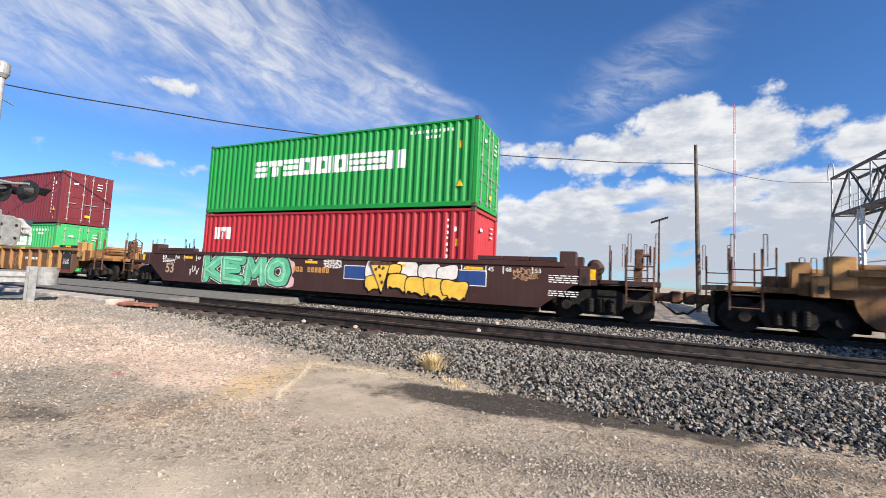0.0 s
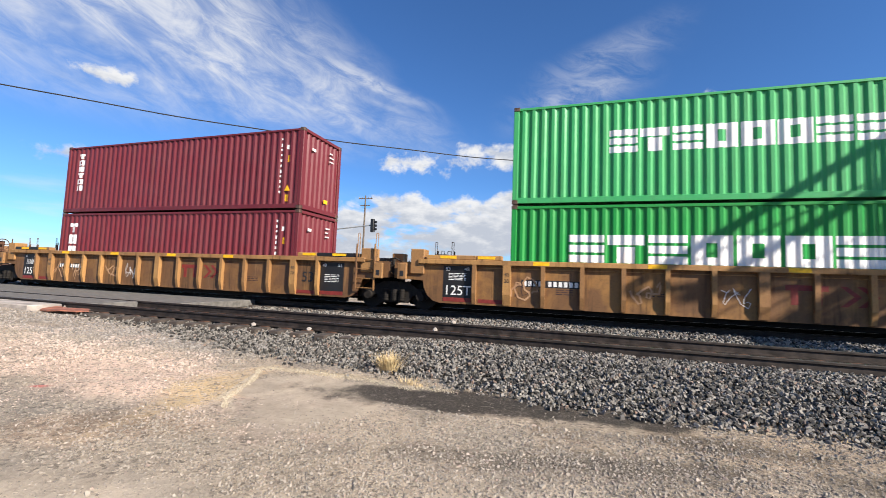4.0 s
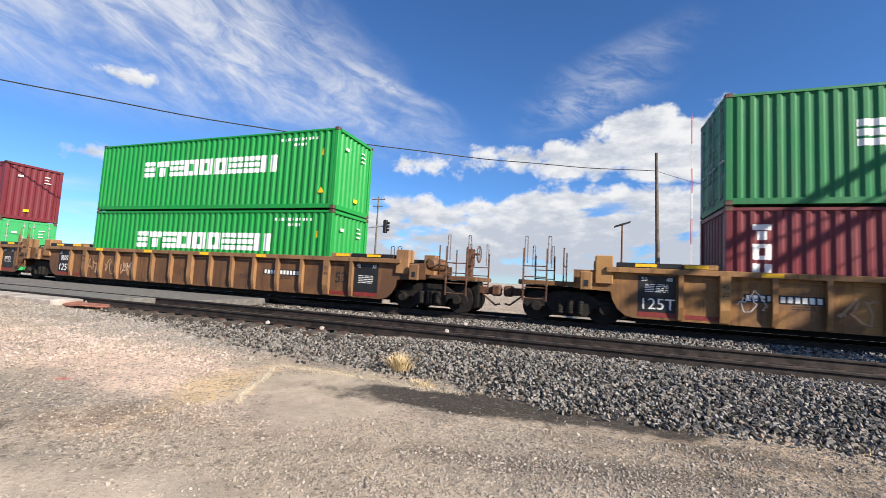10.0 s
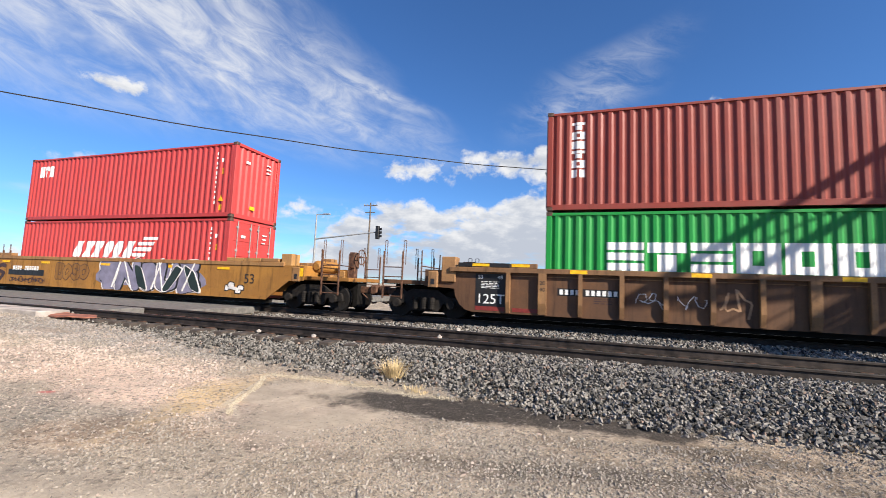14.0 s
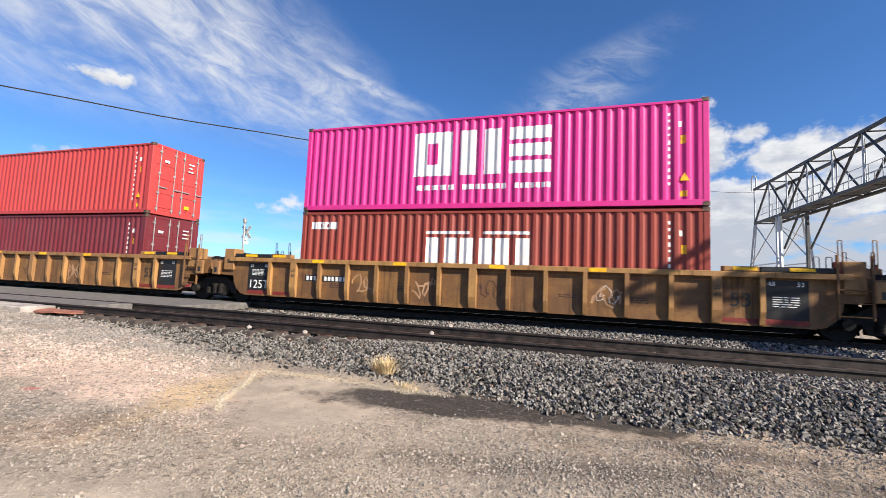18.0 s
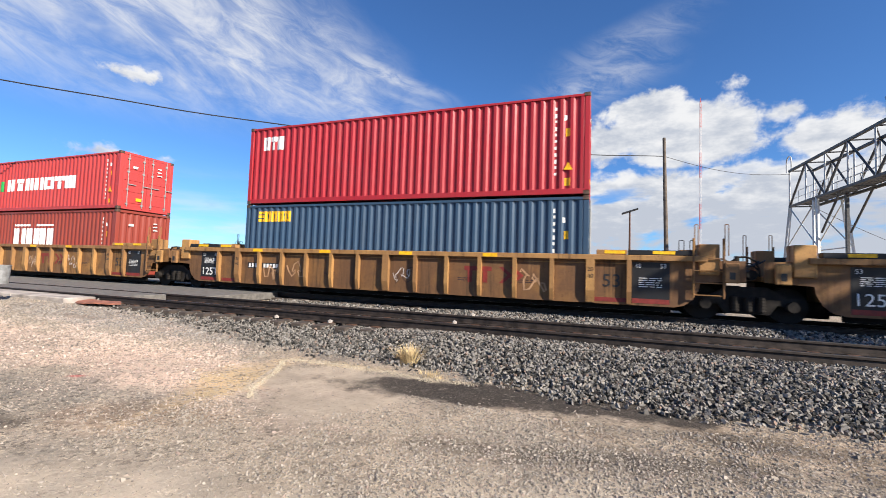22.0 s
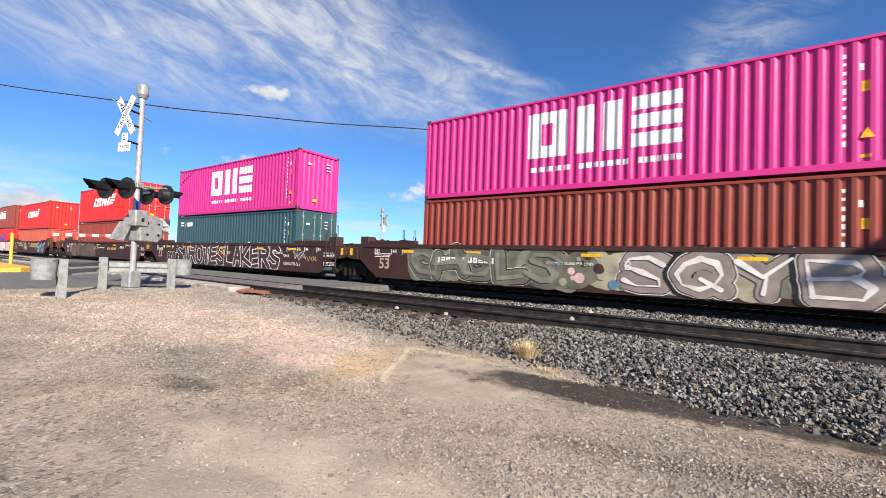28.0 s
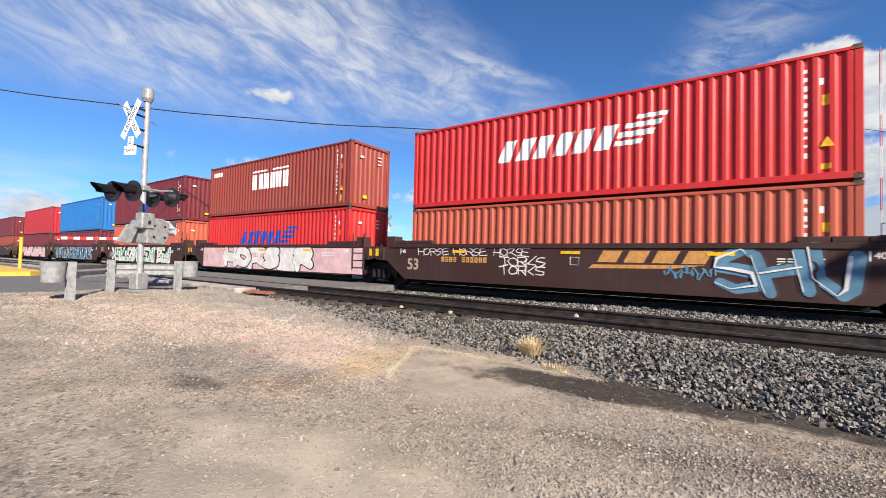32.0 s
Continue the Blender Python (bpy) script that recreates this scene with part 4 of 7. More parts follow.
def low_grab_mesh():
    bm = bmesh.new()
    y = -SIDE + 0.45
    tube(bm, [(0.0, y, 1.55), (0.0001, y, 1.98), (0.02, y, 2.0), (0.10, y, 2.0001), (0.12, y, 1.98), (0.1201, y, 1.55)], 0.011)
    return mesh_of(bm, "low_grab")


def hose_mesh(sag):
    """An air hose that hangs from one unit's end to the next."""
    bm = bmesh.new()
    tube(bm, [(-0.42 + 0.084 * k, 0.03 * math.sin(k), 1.52 - sag * math.sin(math.pi * k / 10)) for k in range(11)], 0.022, 7)
    return mesh_of(bm, "air_hose")


def brake_gear_mesh():
    """A brake valve, its reservoir and pipes over the shared truck."""
    bm = bmesh.new()
    box(bm, -0.30, -0.02, -1.02, -0.72, 1.02, 1.40, 0.03)
    rod(bm, (0.12, -1.05, 1.16), (0.12, -0.30, 1.16), 0.12, seg=14)
    rod(bm, (-0.16, -0.90, 1.36), (-0.16, -0.90, 1.62), 0.07, 0.05, seg=10)
    tube(bm, [(-0.34, -1.10, 1.46), (-0.20, -1.12, 1.58), (0.0, -1.10, 1.60), (0.18, -1.08, 1.50), (0.26, -1.06, 1.30), (0.27, -1.05, 1.12)], 0.025, 7)
    tube(bm, [(-0.38, -0.80, 1.30), (-0.1, -0.82, 1.46), (0.16, -0.84, 1.44), (0.34, -0.84, 1.26)], 0.022, 7)
    return mesh_of(bm, "brake_gear")


def ladder(car, material, at):
    """Two stiles, four rungs and two grab irons at a car's end."""
    rung = cached("rung", lambda: (lambda bm: (rod(bm, (0, 0, 0), (0.64, 0, 0), 0.016, seg=6), mesh_of(bm))[1])(bmesh.new()))
    for x in (0.0, 0.64):
        part("ladder_stile", box_mesh(-0.022, 0.022, -SIDE - 0.01, -SIDE + 0.05, 0.55, 2.02, 0.006), material, car, at=at @ pose(x, 0, 0))
        part("grab_iron", cached("grab", grab_mesh), material, car, at=at @ pose(x, 0, 0))
    for k in range(4):
        part("ladder_rung", rung, material, car, at=at @ pose(0, -SIDE + 0.02, 0.62 + 0.30 * k))


def railing_mesh():
    bm = bmesh.new()
    for y in (-0.9, 0.9):
        rod(bm, (0, y, 1.1), (0, y, 2.1), 0.022, seg=6)
    rod(bm, (0, -0.9, 1.6), (0, 0.9, 1.6), 0.018, seg=6)
    return mesh_of(bm, "railing")


def brake_mesh():
    bm = bmesh.new()
    ring = [(0.27 * math.cos(a), 0.27 * math.sin(a)) for a in [k * math.pi / 10 for k in range(20)]]
    for (a, b), (c, d) in zip(ring, ring[1:] + ring[:1]):
        rod(bm, (0, a, 1.95 + b), (0, c, 1.95 + d), 0.02, seg=6)
    for k in range(0, 20, 5):
        rod(bm, (0, 0, 1.95), (0, ring[k][0], 1.95 + ring[k][1]), 0.014, seg=6)
    rod(bm, (0, 0, 1.95), (-0.25, 0, 1.95), 0.04)
    box(bm, -0.40, -0.18, -0.18, 0.18, 1.55, 2.12, 0.02)
    box(bm, -0.42, -0.20, -0.12, 0.12, 1.1, 1.6, 0.01)
    return mesh_of(bm, "brake_wheel")


def tank_mesh():
    bm = bmesh.new()
    rod(bm, (0, -0.55, 0), (0, 0.55, 0), 0.22, seg=18)
    rod(bm, (0, -0.63, 0), (0, -0.55, 0), 0.12, 0.22, seg=18)
    rod(bm, (0, 0.55, 0), (0, 0.63, 0), 0.22, 0.12, seg=18)
    return mesh_of(bm, "air_reservoir")


def well_car(style, half, label, ends):
    """One unit of a well car. half: half the well's length. ends: kinds of its -x and +x ends, 'joint' (articulated) or 'coupler'."""
    mat = M[{"ribbed": "yellow_car", "grimy": "dull_yellow_car", "brown": "brown_car", "flat": "orange_car"}[style]]
    trim = M[{"ribbed": "sunlit_yellow_trim", "grimy": "sunlit_dull_trim", "brown": "brown_car", "flat": "sunlit_yellow_trim"}[style]]
    ribbed = style in ("ribbed", "grimy")
    brown = style == "brown"
    car = thing("well_car", label, "well car", "cars of the freight train")
    dark_ends = ribbed and random.Random(len(WHEELS) + 5).random() < 0.6
    cut = 6.3 if half > 7 else half - 1.2
    for s in (1, -1):
        rot = pose(0, 0, 0, 0, 0, 0 if s == 1 else 180)
        part("side_wall", side_mesh(half, ribbed), mat, car, at=rot)
        part("top_chord", box_mesh(-half - 0.75, half + 0.75, -SIDE, -SIDE + 0.2, SILL - 0.14, SILL, 0.01), trim, car, at=rot)
        part("bottom_sill", box_mesh(-half, half, -SIDE + 0.30, -SIDE + 0.45, FLOOR_Z - 0.14, FLOOR_Z + 0.04, 0.01), M["steel_black"], car, at=rot)
        if ribbed:
            part("stiffener", box_mesh(-7.1, 7.1, -SIDE + 0.10, -SIDE + 0.132, SILL - 0.235, SILL - 0.215, 0.004), trim, car, at=rot)
            for k in range(-7, 8):
                x = k * 1.03 if abs(k) < 6 else (1 if k > 0 else -1) * (6.15 if abs(k) == 6 else 7.1)
                part("rib", rib_mesh(0.11 if k in (0, -6, 6) else 0.055), trim, car, at=rot @ pose(x, 0, 0))
        step = (half + 0.52 - cut) / 3
        for e in (1, -1):
            for k in range(3):
                a, b = cut + k * step, cut + (k + 1) * step - 0.025
                a, b = (a, b) if e > 0 else (-b, -a)
                part("end_chord", box_mesh(a, b, -SIDE + 0.03, -SIDE + 0.26, SILL + 0.003, SILL + 0.13, 0.012), M["black_car"] if dark_ends and k else trim, car, at=rot)
    part("well_floor", box_mesh(-half, half, -1.3, 1.3, FLOOR_Z - 0.02, FLOOR_Z + 0.03), M["steel_black"], car)
    j = half + 1.66
    for e, kind in zip((-1, 1), ends):
        turn = pose(0, 0, 0, 0, 0, 0 if e == 1 else 180)
        far = j - 0.12 if kind == "joint" else j + 1.45
        part("end_platform", box_mesh(half + 0.45, far, -1.1, 1.1, 1.0, 1.14, 0.02), mat, car, at=turn)
        part("end_bulkhead", box_mesh(half + 0.22, half + 0.36, -1.28, 1.28, 0.55, SILL - 0.02, 0.02), mat, car, at=turn)
        # added black block: hides the bright ground, stands in for shade below the end
        part("bolster_beam", box_mesh(half - 0.1, far - 0.1, -0.30, 0.30, 0.13, 0.998, 0.02), M["steel_black"], car, at=turn)
        for sd in (1, -1):
            part("lifting_post", box_mesh(half + 0.58, half + 1.02, -0.22, 0.22, 1.12, 1.88, 0.02), trim, car, at=turn @ pose(0, sd * (SIDE - 0.28), 0))
            pad = part("jacking_pad", box_mesh(half + 1.10, half + 1.40, -0.05, 0.05, 0.94, 1.43, 0.02), trim, car, at=turn @ pose(0, sd * (SIDE + 0.01 if ribbed else SIDE - 0.06), 0))
            # the pad is not cut; a black square gives the dark of its hole
            part("pad_hole", box_mesh(half + 1.19, half + 1.31, -0.053, 0.053, 1.03, 1.20), M["black"], pad, "black square in place of a shaded opening")
        if kind == "coupler":
            part("coupler", cached("coupler", coupler_mesh), M["rust_steel"], car, "rusty knuckle coupler", at=turn @ pose(j, 0, 0))
            for s in (1, -1):
                ladder(car, M["rust_steel"], turn @ (pose(j + 0.62, 0, 0) if s == 1 else pose(j + 1.26, 0, 0, 0, 0, 180)))
            part("railing", cached("railing", railing_mesh), M["rust_steel"], car, at=turn @ pose(j + 0.2, 0, 0))
            truck(car, e * j)
            if e == 1:
                part("brake_wheel", cached("brake", brake_mesh), M["rust_steel"], car, "rusty hand brake wheel", at=turn @ pose(j + 1.25, 0, -0.05))
                part("air_reservoir", cached("tank", tank_mesh), mat, car, at=turn @ pose(j - 0.2, 0, 1.5))
        else:
            ladder(car, mat, turn @ pose(half + 0.45, 0, 0))
            for x in (half + 0.2, half + 0.45):
                part("grab_iron", cached("low_grab", low_grab_mesh), M["black"], car, at=turn @ pose(-x - 0.25 if e == 1 else -x, 0, 0, 0, 0, 180))
            if e == 1:
                part("brake_gear", cached("brake_gear", brake_gear_mesh), M["truck_steel"], car, "dark brake valve with pipes", at=pose(j, 0, 0))
                for yy, sag in ((-0.95, 0.16), (-0.55, 0.24), (0.4, 0.2)):
                    part("air_hose", cached(("hose", sag), lambda: hose_mesh(sag)), M["cable"], car, "black air hose", at=pose(j, yy, 0))
                truck(car, j)
    return car


def word(parent, text, size, at, material, name="lettering", squeeze=1.0, swell=0.0, spread=1.0):
    """Raised lettering in the built-in font, as a mesh. It stands in the x-z plane, facing -y, centred on its place."""
    def build():
        cu = bpy.data.curves.new("text", "FONT")
        cu.body, cu.size, cu.align_x, cu.align_y, cu.extrude = text, size, "CENTER", "CENTER", 0.0015
        cu.offset, cu.space_character = swell, spread
        ob = bpy.data.objects.new("text", cu)
        scene.collection.objects.link(ob)
        dg = bpy.context.evaluated_depsgraph_get()
        me = bpy.data.meshes.new_from_object(ob.evaluated_get(dg))
        me.transform(Matrix.Diagonal((squeeze, 1, 1, 1)))
        bpy.data.objects.remove(ob)
        bpy.data.curves.remove(cu)
        me.materials.clear()
        me.materials.append(None)
        return me
    return part(name, cached(("text", text, size, squeeze, swell, spread), build), material, parent, at=at @ pose(0, 0, 0, 90, 0, 0))



# --- painted marks
PLANE = {True: -SIDE + 0.13, False: -SIDE + 0.03}


def flat_marks(car, rects, material, ribbed, name="stencil", lift=0.004):
    """Painted rectangles (x0, x1, z0, z1) on the side of a car that faces the viewer."""
    y = PLANE[ribbed]
    if name in ("small_print", "car_number"):
        bm = bmesh.new()
        for x0, x1, z0, z1 in rects:
            box(bm, x0, x1, y - lift, y + 0.001, z0, z1)
        return tagged(part(name, bm, material, car), kind="stuff")
    for x0, x1, z0, z1 in rects:
        part(name, box_mesh(x0, x1, y - lift, y + 0.001, z0, z1), material, car)


def text_bars(rng, x0, x1, z, h, gap=0.04):
    """A line of writing too small to read: short bars."""
    out = []
    x = x0
    while x < x1 - 0.02:
        w = min(rng.uniform(0.05, 0.22), x1 - x)
        out.append((x, x + w, z, z + h))
        x += w + gap
    return out


def blob_outline(rng, cx, cz, rx, rz, lean, n=22):
    ph = [rng.uniform(0, 6.28) for _ in range(3)]
    am = [rng.uniform(0.05, 0.16), rng.uniform(0.03, 0.12), rng.uniform(0.02, 0.07)]
    pts = []
    for i in range(n):
        a = 2 * math.pi * i / n
        r = 1 + sum(m * math.sin((k + 2) * a + p) for k, (m, p) in enumerate(zip(am, ph)))
        c, s = math.cos(a), math.sin(a)
        x, z = rx * r * math.copysign(abs(c) ** 0.75, c), rz * r * math.copysign(abs(s) ** 0.6, s)
        pts.append((cx + x + lean * z, cz + z))
    return pts


def strokes_of(rng, cx, cz, w, h, lean):
    """The thick strokes of one sprayed sign: stems, bars and slashes that cross one another."""
    def bar(p, q, th0, th1):
        d = Vector((q[0] - p[0], q[1] - p[1])).normalized()
        n = Vector((-d.y, d.x))
        e = d * th0 * 0.35
        pts = [Vector(p) + n * th0 - e * 0.3, Vector(p) - n * th0 - e, Vector(q) - n * th1 + e, Vector(q) + n * th1 + e * 0.3]
        mid = (Vector(p) + Vector(q)) / 2
        pts.insert(2, mid - n * (th0 + th1) * rng.uniform(0.36, 0.52))
        pts.append(mid + n * (th0 + th1) * rng.uniform(0.40, 0.55))
        return [(v.x + lean * (v.y - cz), v.y) for v in pts]
    L, R, Bt, Tp = cx - w * 0.36, cx + w * 0.36, cz - h * 0.5, cz + h * 0.5
    jit = lambda: rng.uniform(-0.1, 0.1)
    th = w * rng.uniform(0.15, 0.2)
    kinds = [lambda: bar((L + jit() * w, Bt), (L + jit() * w, Tp), th, th * 1.2), lambda: bar((R + jit() * w, Tp), (R + jit() * w, Bt), th, th),
             lambda: bar((L, Tp - h * 0.12), (R + 0.1 * w, Tp - h * (0.1 + jit())), th, th * 0.7), lambda: bar((L, cz + jit() * h), (R, cz + jit() * h), th * 0.8, th),
             lambda: bar((L - 0.1 * w, Bt + h * 0.12), (R, Bt + h * 0.14), th * 0.8, th), lambda: bar((L, Tp), (R, Bt), th, th * 0.8), lambda: bar((R, Tp), (L, Bt + 0.1 * h), th, th * 0.8)]
    pick = rng.sample(kinds, rng.choice((3, 3, 4)))
    return [k() for k in pick]


def graffiti(car, ribbed, x0, x1, z0, z1, n, fill, line, seed, inner=None, hole=True, base=None):
    """Spray-painted lettering in jostling strokes, with outlines, fills and inner lines."""
    rng = random.Random(seed)
    y = PLANE[ribbed]
    w = (x1 - x0) / n
    cz, h = (z0 + z1) / 2, (z1 - z0)
    top = 1.43
    clip = lambda pts: [(x, min(max(z, FLOOR_Z + 0.06), top)) for x, z in pts]
    if base:
        bm = bmesh.new()
        for k in range(int((x1 - x0) / 0.5) + 1):
            prism(bm, clip(blob_outline(rng, x0 + 0.5 * k, cz + rng.uniform(-0.2, 0.2), 0.5, h * rng.uniform(0.3, 0.5), 0)), 1, y - 0.002 - 0.0002 * k, y)
        part("spray_background", bm, base, car)
    for i in range(n):
        cx = x0 + w * (i + 0.5)
        lean = rng.uniform(-0.2, 0.2)
        sh = strokes_of(rng, cx, cz, w * 1.12, h * rng.uniform(0.88, 1.0), lean)
        if not hole:
            sh = [blob_outline(rng, cx, cz, w * 0.52, h * 0.45, lean)]
        grow = min(0.05, w * 0.09)
        bm, bf, bd = bmesh.new(), bmesh.new(), bmesh.new()
        for k, pts in enumerate(sh):
            mx, mz = sum(p[0] for p in pts) / len(pts), sum(p[1] for p in pts) / len(pts)
            far = [(x + grow * (x - mx) / (math.hypot(x - mx, z - mz) + 1e-6) * 1.3, z + grow * (z - mz) / (math.hypot(x - mx, z - mz) + 1e-6) * 1.3) for x, z in pts]
            prism(bm, clip(far), 1, y - 0.005 - 0.0003 * (k + 4 * (i % 2)), y)
            prism(bf, clip(pts), 1, y - 0.008 - 0.0003 * (k + 4 * (i % 2)), y)
            if inner and k < 2:
                small = [(mx + (x - mx) * 0.42, mz + (z - mz) * 0.62) for x, z in pts]
                prism(bd, clip(small), 1, y - 0.011 - 0.0003 * (k + 4 * (i % 2)), y)
        part("graffiti_outline", bm, line, car)
        part("graffiti_fill", bf, fill, car)
        if inner:
            part("graffiti_detail", bd, inner, car)
        else:
            bd.free()


def scrawl(car, ribbed, x0, x1, z0, z1, material, seed, n=14, w=0.016):
    """A thin sprayed tag: one looping line."""
    rng = random.Random(seed)
    y = PLANE[ribbed] - 0.004
    bm = bmesh.new()
    turns = max(2, n // 4)
    ph, amp = [rng.uniform(0, 6.28) for _ in range(4)], [rng.uniform(0.5, 1.0) for _ in range(4)]
    cz, hz, cell = (z0 + z1) / 2, (z1 - z0) / 2, (x1 - x0) / turns
    pts = []
    steps = turns * 9
    for i in range(steps + 1):
        u = i / steps
        a = 2 * math.pi * turns * u
        z = cz + hz * 0.62 * (amp[0] * math.sin(a + ph[0]) + 0.6 * amp[1] * math.sin(2.3 * a + ph[1]) + 0.3 * math.sin(0.4 * a + ph[2]))
        x = x0 + (x1 - x0) * u + cell * 0.45 * amp[2] * math.sin(1.5 * a + ph[3])
        pts.append((min(max(x, x0), x1), min(max(z, z0), z1)))
    rows = []
    for i, p in enumerate(pts):
        a, b = pts[max(i - 1, 0)], pts[min(i + 1, steps)]
        dx, dz = b[0] - a[0], b[1] - a[1]
        l = math.hypot(dx, dz) + 1e-6
        lift = y - 0.001 - 0.00015 * i
        rows.append((bm.verts.new((p[0] - dz / l * w, lift, p[1] + dx / l * w)), bm.verts.new((p[0] + dz / l * w, lift, p[1] - dx / l * w))))
    for A, B in zip(rows, rows[1:]):
        bm.faces.new((A[0], A[1], B[1], B[0]))
    part("tag", bm, material, car)


RING = [(0.5, 1), (0.12, 0.85), (0, 0.5), (0.12, 0.15), (0.5, 0), (0.88, 0.15), (1, 0.5), (0.88, 0.85), (0.5, 1)]
STROKES = {
    "A": [[(0, 0), (0.5, 1), (1, 0)], [(0.2, 0.36), (0.8, 0.36)]], "B": [[(0, 0), (0, 1), (0.75, 1), (0.95, 0.78), (0.75, 0.54), (0, 0.52)], [(0.75, 0.52), (1, 0.26), (0.8, 0), (0, 0)]],
    "C": [[(1, 0.85), (0.6, 1), (0.1, 0.8), (0, 0.4), (0.3, 0), (1, 0.12)]], "E": [[(1, 1), (0, 1), (0, 0), (1, 0)], [(0, 0.52), (0.8, 0.52)]],
    "F": [[(1, 1), (0, 1), (0, 0)], [(0, 0.52), (0.75, 0.52)]], "H": [[(0, 0), (0, 1)], [(1, 0), (1, 1)], [(0, 0.5), (1, 0.5)]],
    "K": [[(0, 0), (0, 1)], [(1, 1), (0.05, 0.45), (1, 0)]], "L": [[(0, 1), (0, 0), (1, 0)]], "M": [[(0, 0), (0.1, 1), (0.5, 0.35), (0.9, 1), (1, 0)]],
    "N": [[(0, 0), (0, 1), (1, 0), (1, 1)]], "O": [RING], "Q": [RING, [(0.55, 0.35), (1, 0)]],
    "R": [[(0, 0), (0, 1), (0.8, 1), (1, 0.75), (0.8, 0.5), (0, 0.5)], [(0.45, 0.5), (1, 0)]],
    "S": [[(1, 0.85), (0.6, 1), (0.1, 0.9), (0.05, 0.65), (0.5, 0.5), (0.95, 0.35), (0.9, 0.1), (0.4, 0), (0, 0.15)]],
    "T": [[(0, 1), (1, 1)], [(0.5, 1), (0.5, 0)]], "U": [[(0, 1), (0.05, 0.2), (0.5, 0), (0.95, 0.2), (1, 1)]], "Y": [[(0, 1), (0.5, 0.5), (1, 1)], [(0.5, 0.5), (0.5, 0)]],
}


def spray_piece(car, text, x0, x1, z0, z1, weight, layers, seed, wild=0.06, narrow=0.80, rise=0.0):
    """Sprayed letters of fat overlapping strokes. layers: (material, extra half-width, shift, name), the lowest first."""
    rng = random.Random(seed)
    y = PLANE[False] - 0.003
    n = len(text)
    cell = (x1 - x0) / n
    for i, ch in enumerate(text):
        w, h = cell * narrow - 1.2 * weight, (z1 - z0) - 2 * weight
        ax, az = x0 + cell * (i + 0.5) - w / 2, z0 + weight
        lean, tip = rng.uniform(-wild, wild) * 2, rng.uniform(-wild, wild) * 2
        lines = [[(ax + w * (u + rng.uniform(-wild, wild)) + lean * h * (v - 0.5), az + h * (v + rng.uniform(-wild, wild) * 0.5) + tip * w * (u - 0.5)) for u, v in line] for line in STROKES[ch]]
        swell = [[weight * rng.uniform(0.85, 1.2) for _ in line] for line in lines]
        for k, (mat, extra, shift, name) in enumerate(layers):
            bm, last = bmesh.new(), None
            depth = y - 0.0030 * k - (0.0030 * len(layers) + 0.001) * (i % 2) - rise
            for line, thick in zip(lines, swell):
                for a, b, ra, rb in zip(line, line[1:], thick, thick[1:]):
                    d = Vector((b[0] - a[0], b[1] - a[1])).normalized()
                    nx, nz, ra, rb = -d.y, d.x, max(0.008, ra + extra), max(0.008, rb + extra)
                    depth -= 0.00004
                    pts = [(a[0] - nx * ra, a[1] - nz * ra), (b[0] - nx * rb, b[1] - nz * rb)]
                    pts += [(b[0] + rb * (d.x * math.cos(t) + nx * math.sin(t)), b[1] + rb * (d.y * math.cos(t) + nz * math.sin(t))) for t in (-1.05, -0.5, 0.0, 0.5, 1.05)]
                    pts += [(b[0] + nx * rb, b[1] + nz * rb), (a[0] + nx * ra, a[1] + nz * ra)]
                    pts += [(a[0] - ra * (d.x * math.cos(t) + nx * math.sin(t)), a[1] - ra * (d.y * math.cos(t) + nz * math.sin(t))) for t in (-1.05, -0.5, 0.0, 0.5, 1.05)]
                    ring = [bm.verts.new((px + shift, depth, max(FLOOR_Z + 0.03, pz))) for px, pz in pts]
                    bm.faces.new(ring)
                    if last:
                        bm.edges.new((last, ring[0]))
                    last = ring[2]
            part(name, bm, mat, car)


def paint_spot(car, cx, cz, rx, rz, material, lift, name, seed=0, drip=0.0, line=None, lean=0.0):
    """One rounded sprayed shape, with a dark outline and drips where asked."""
    y = PLANE[False]
    rng = random.Random(seed)
    pts = blob_outline(rng, cx, cz, rx, rz, lean, 26)
    if drip:
        pts = [(x, z - (drip * rng.uniform(0.2, 1.0) if z < cz - 0.4 * rz and i % 3 == 0 else 0)) for i, (x, z) in enumerate(pts)]
    if line:
        bm = bmesh.new()
        far = [(cx + (x - cx) * (1 + 0.035 / rx), cz + (z - cz) * (1 + 0.035 / rz)) for x, z in pts]
        prism(bm, far, 1, y - lift, y)
        part("graffiti_outline", bm, line, car)
    bm = bmesh.new()
    prism(bm, pts, 1, y - lift - 0.0015, y)
    return part(name, bm, material, car)


def spray_dots(car, x0, x1, z0, z1, n, materials, seed):
    rng = random.Random(seed)
    y = PLANE[False]
    for k in range(n):
        bm = bmesh.new()
        r = rng.uniform(0.05, 0.15)
        cx, cz = rng.uniform(x0, x1), rng.uniform(z0 + r, z1 - r)
        prism(bm, [(cx + r * math.cos(a * math.pi / 9), cz + r * math.sin(a * math.pi / 9)) for a in range(18)], 1, y - 0.006 - 0.0006 * k, y)
        part("spray_dot", bm, materials[k % len(materials)], car)


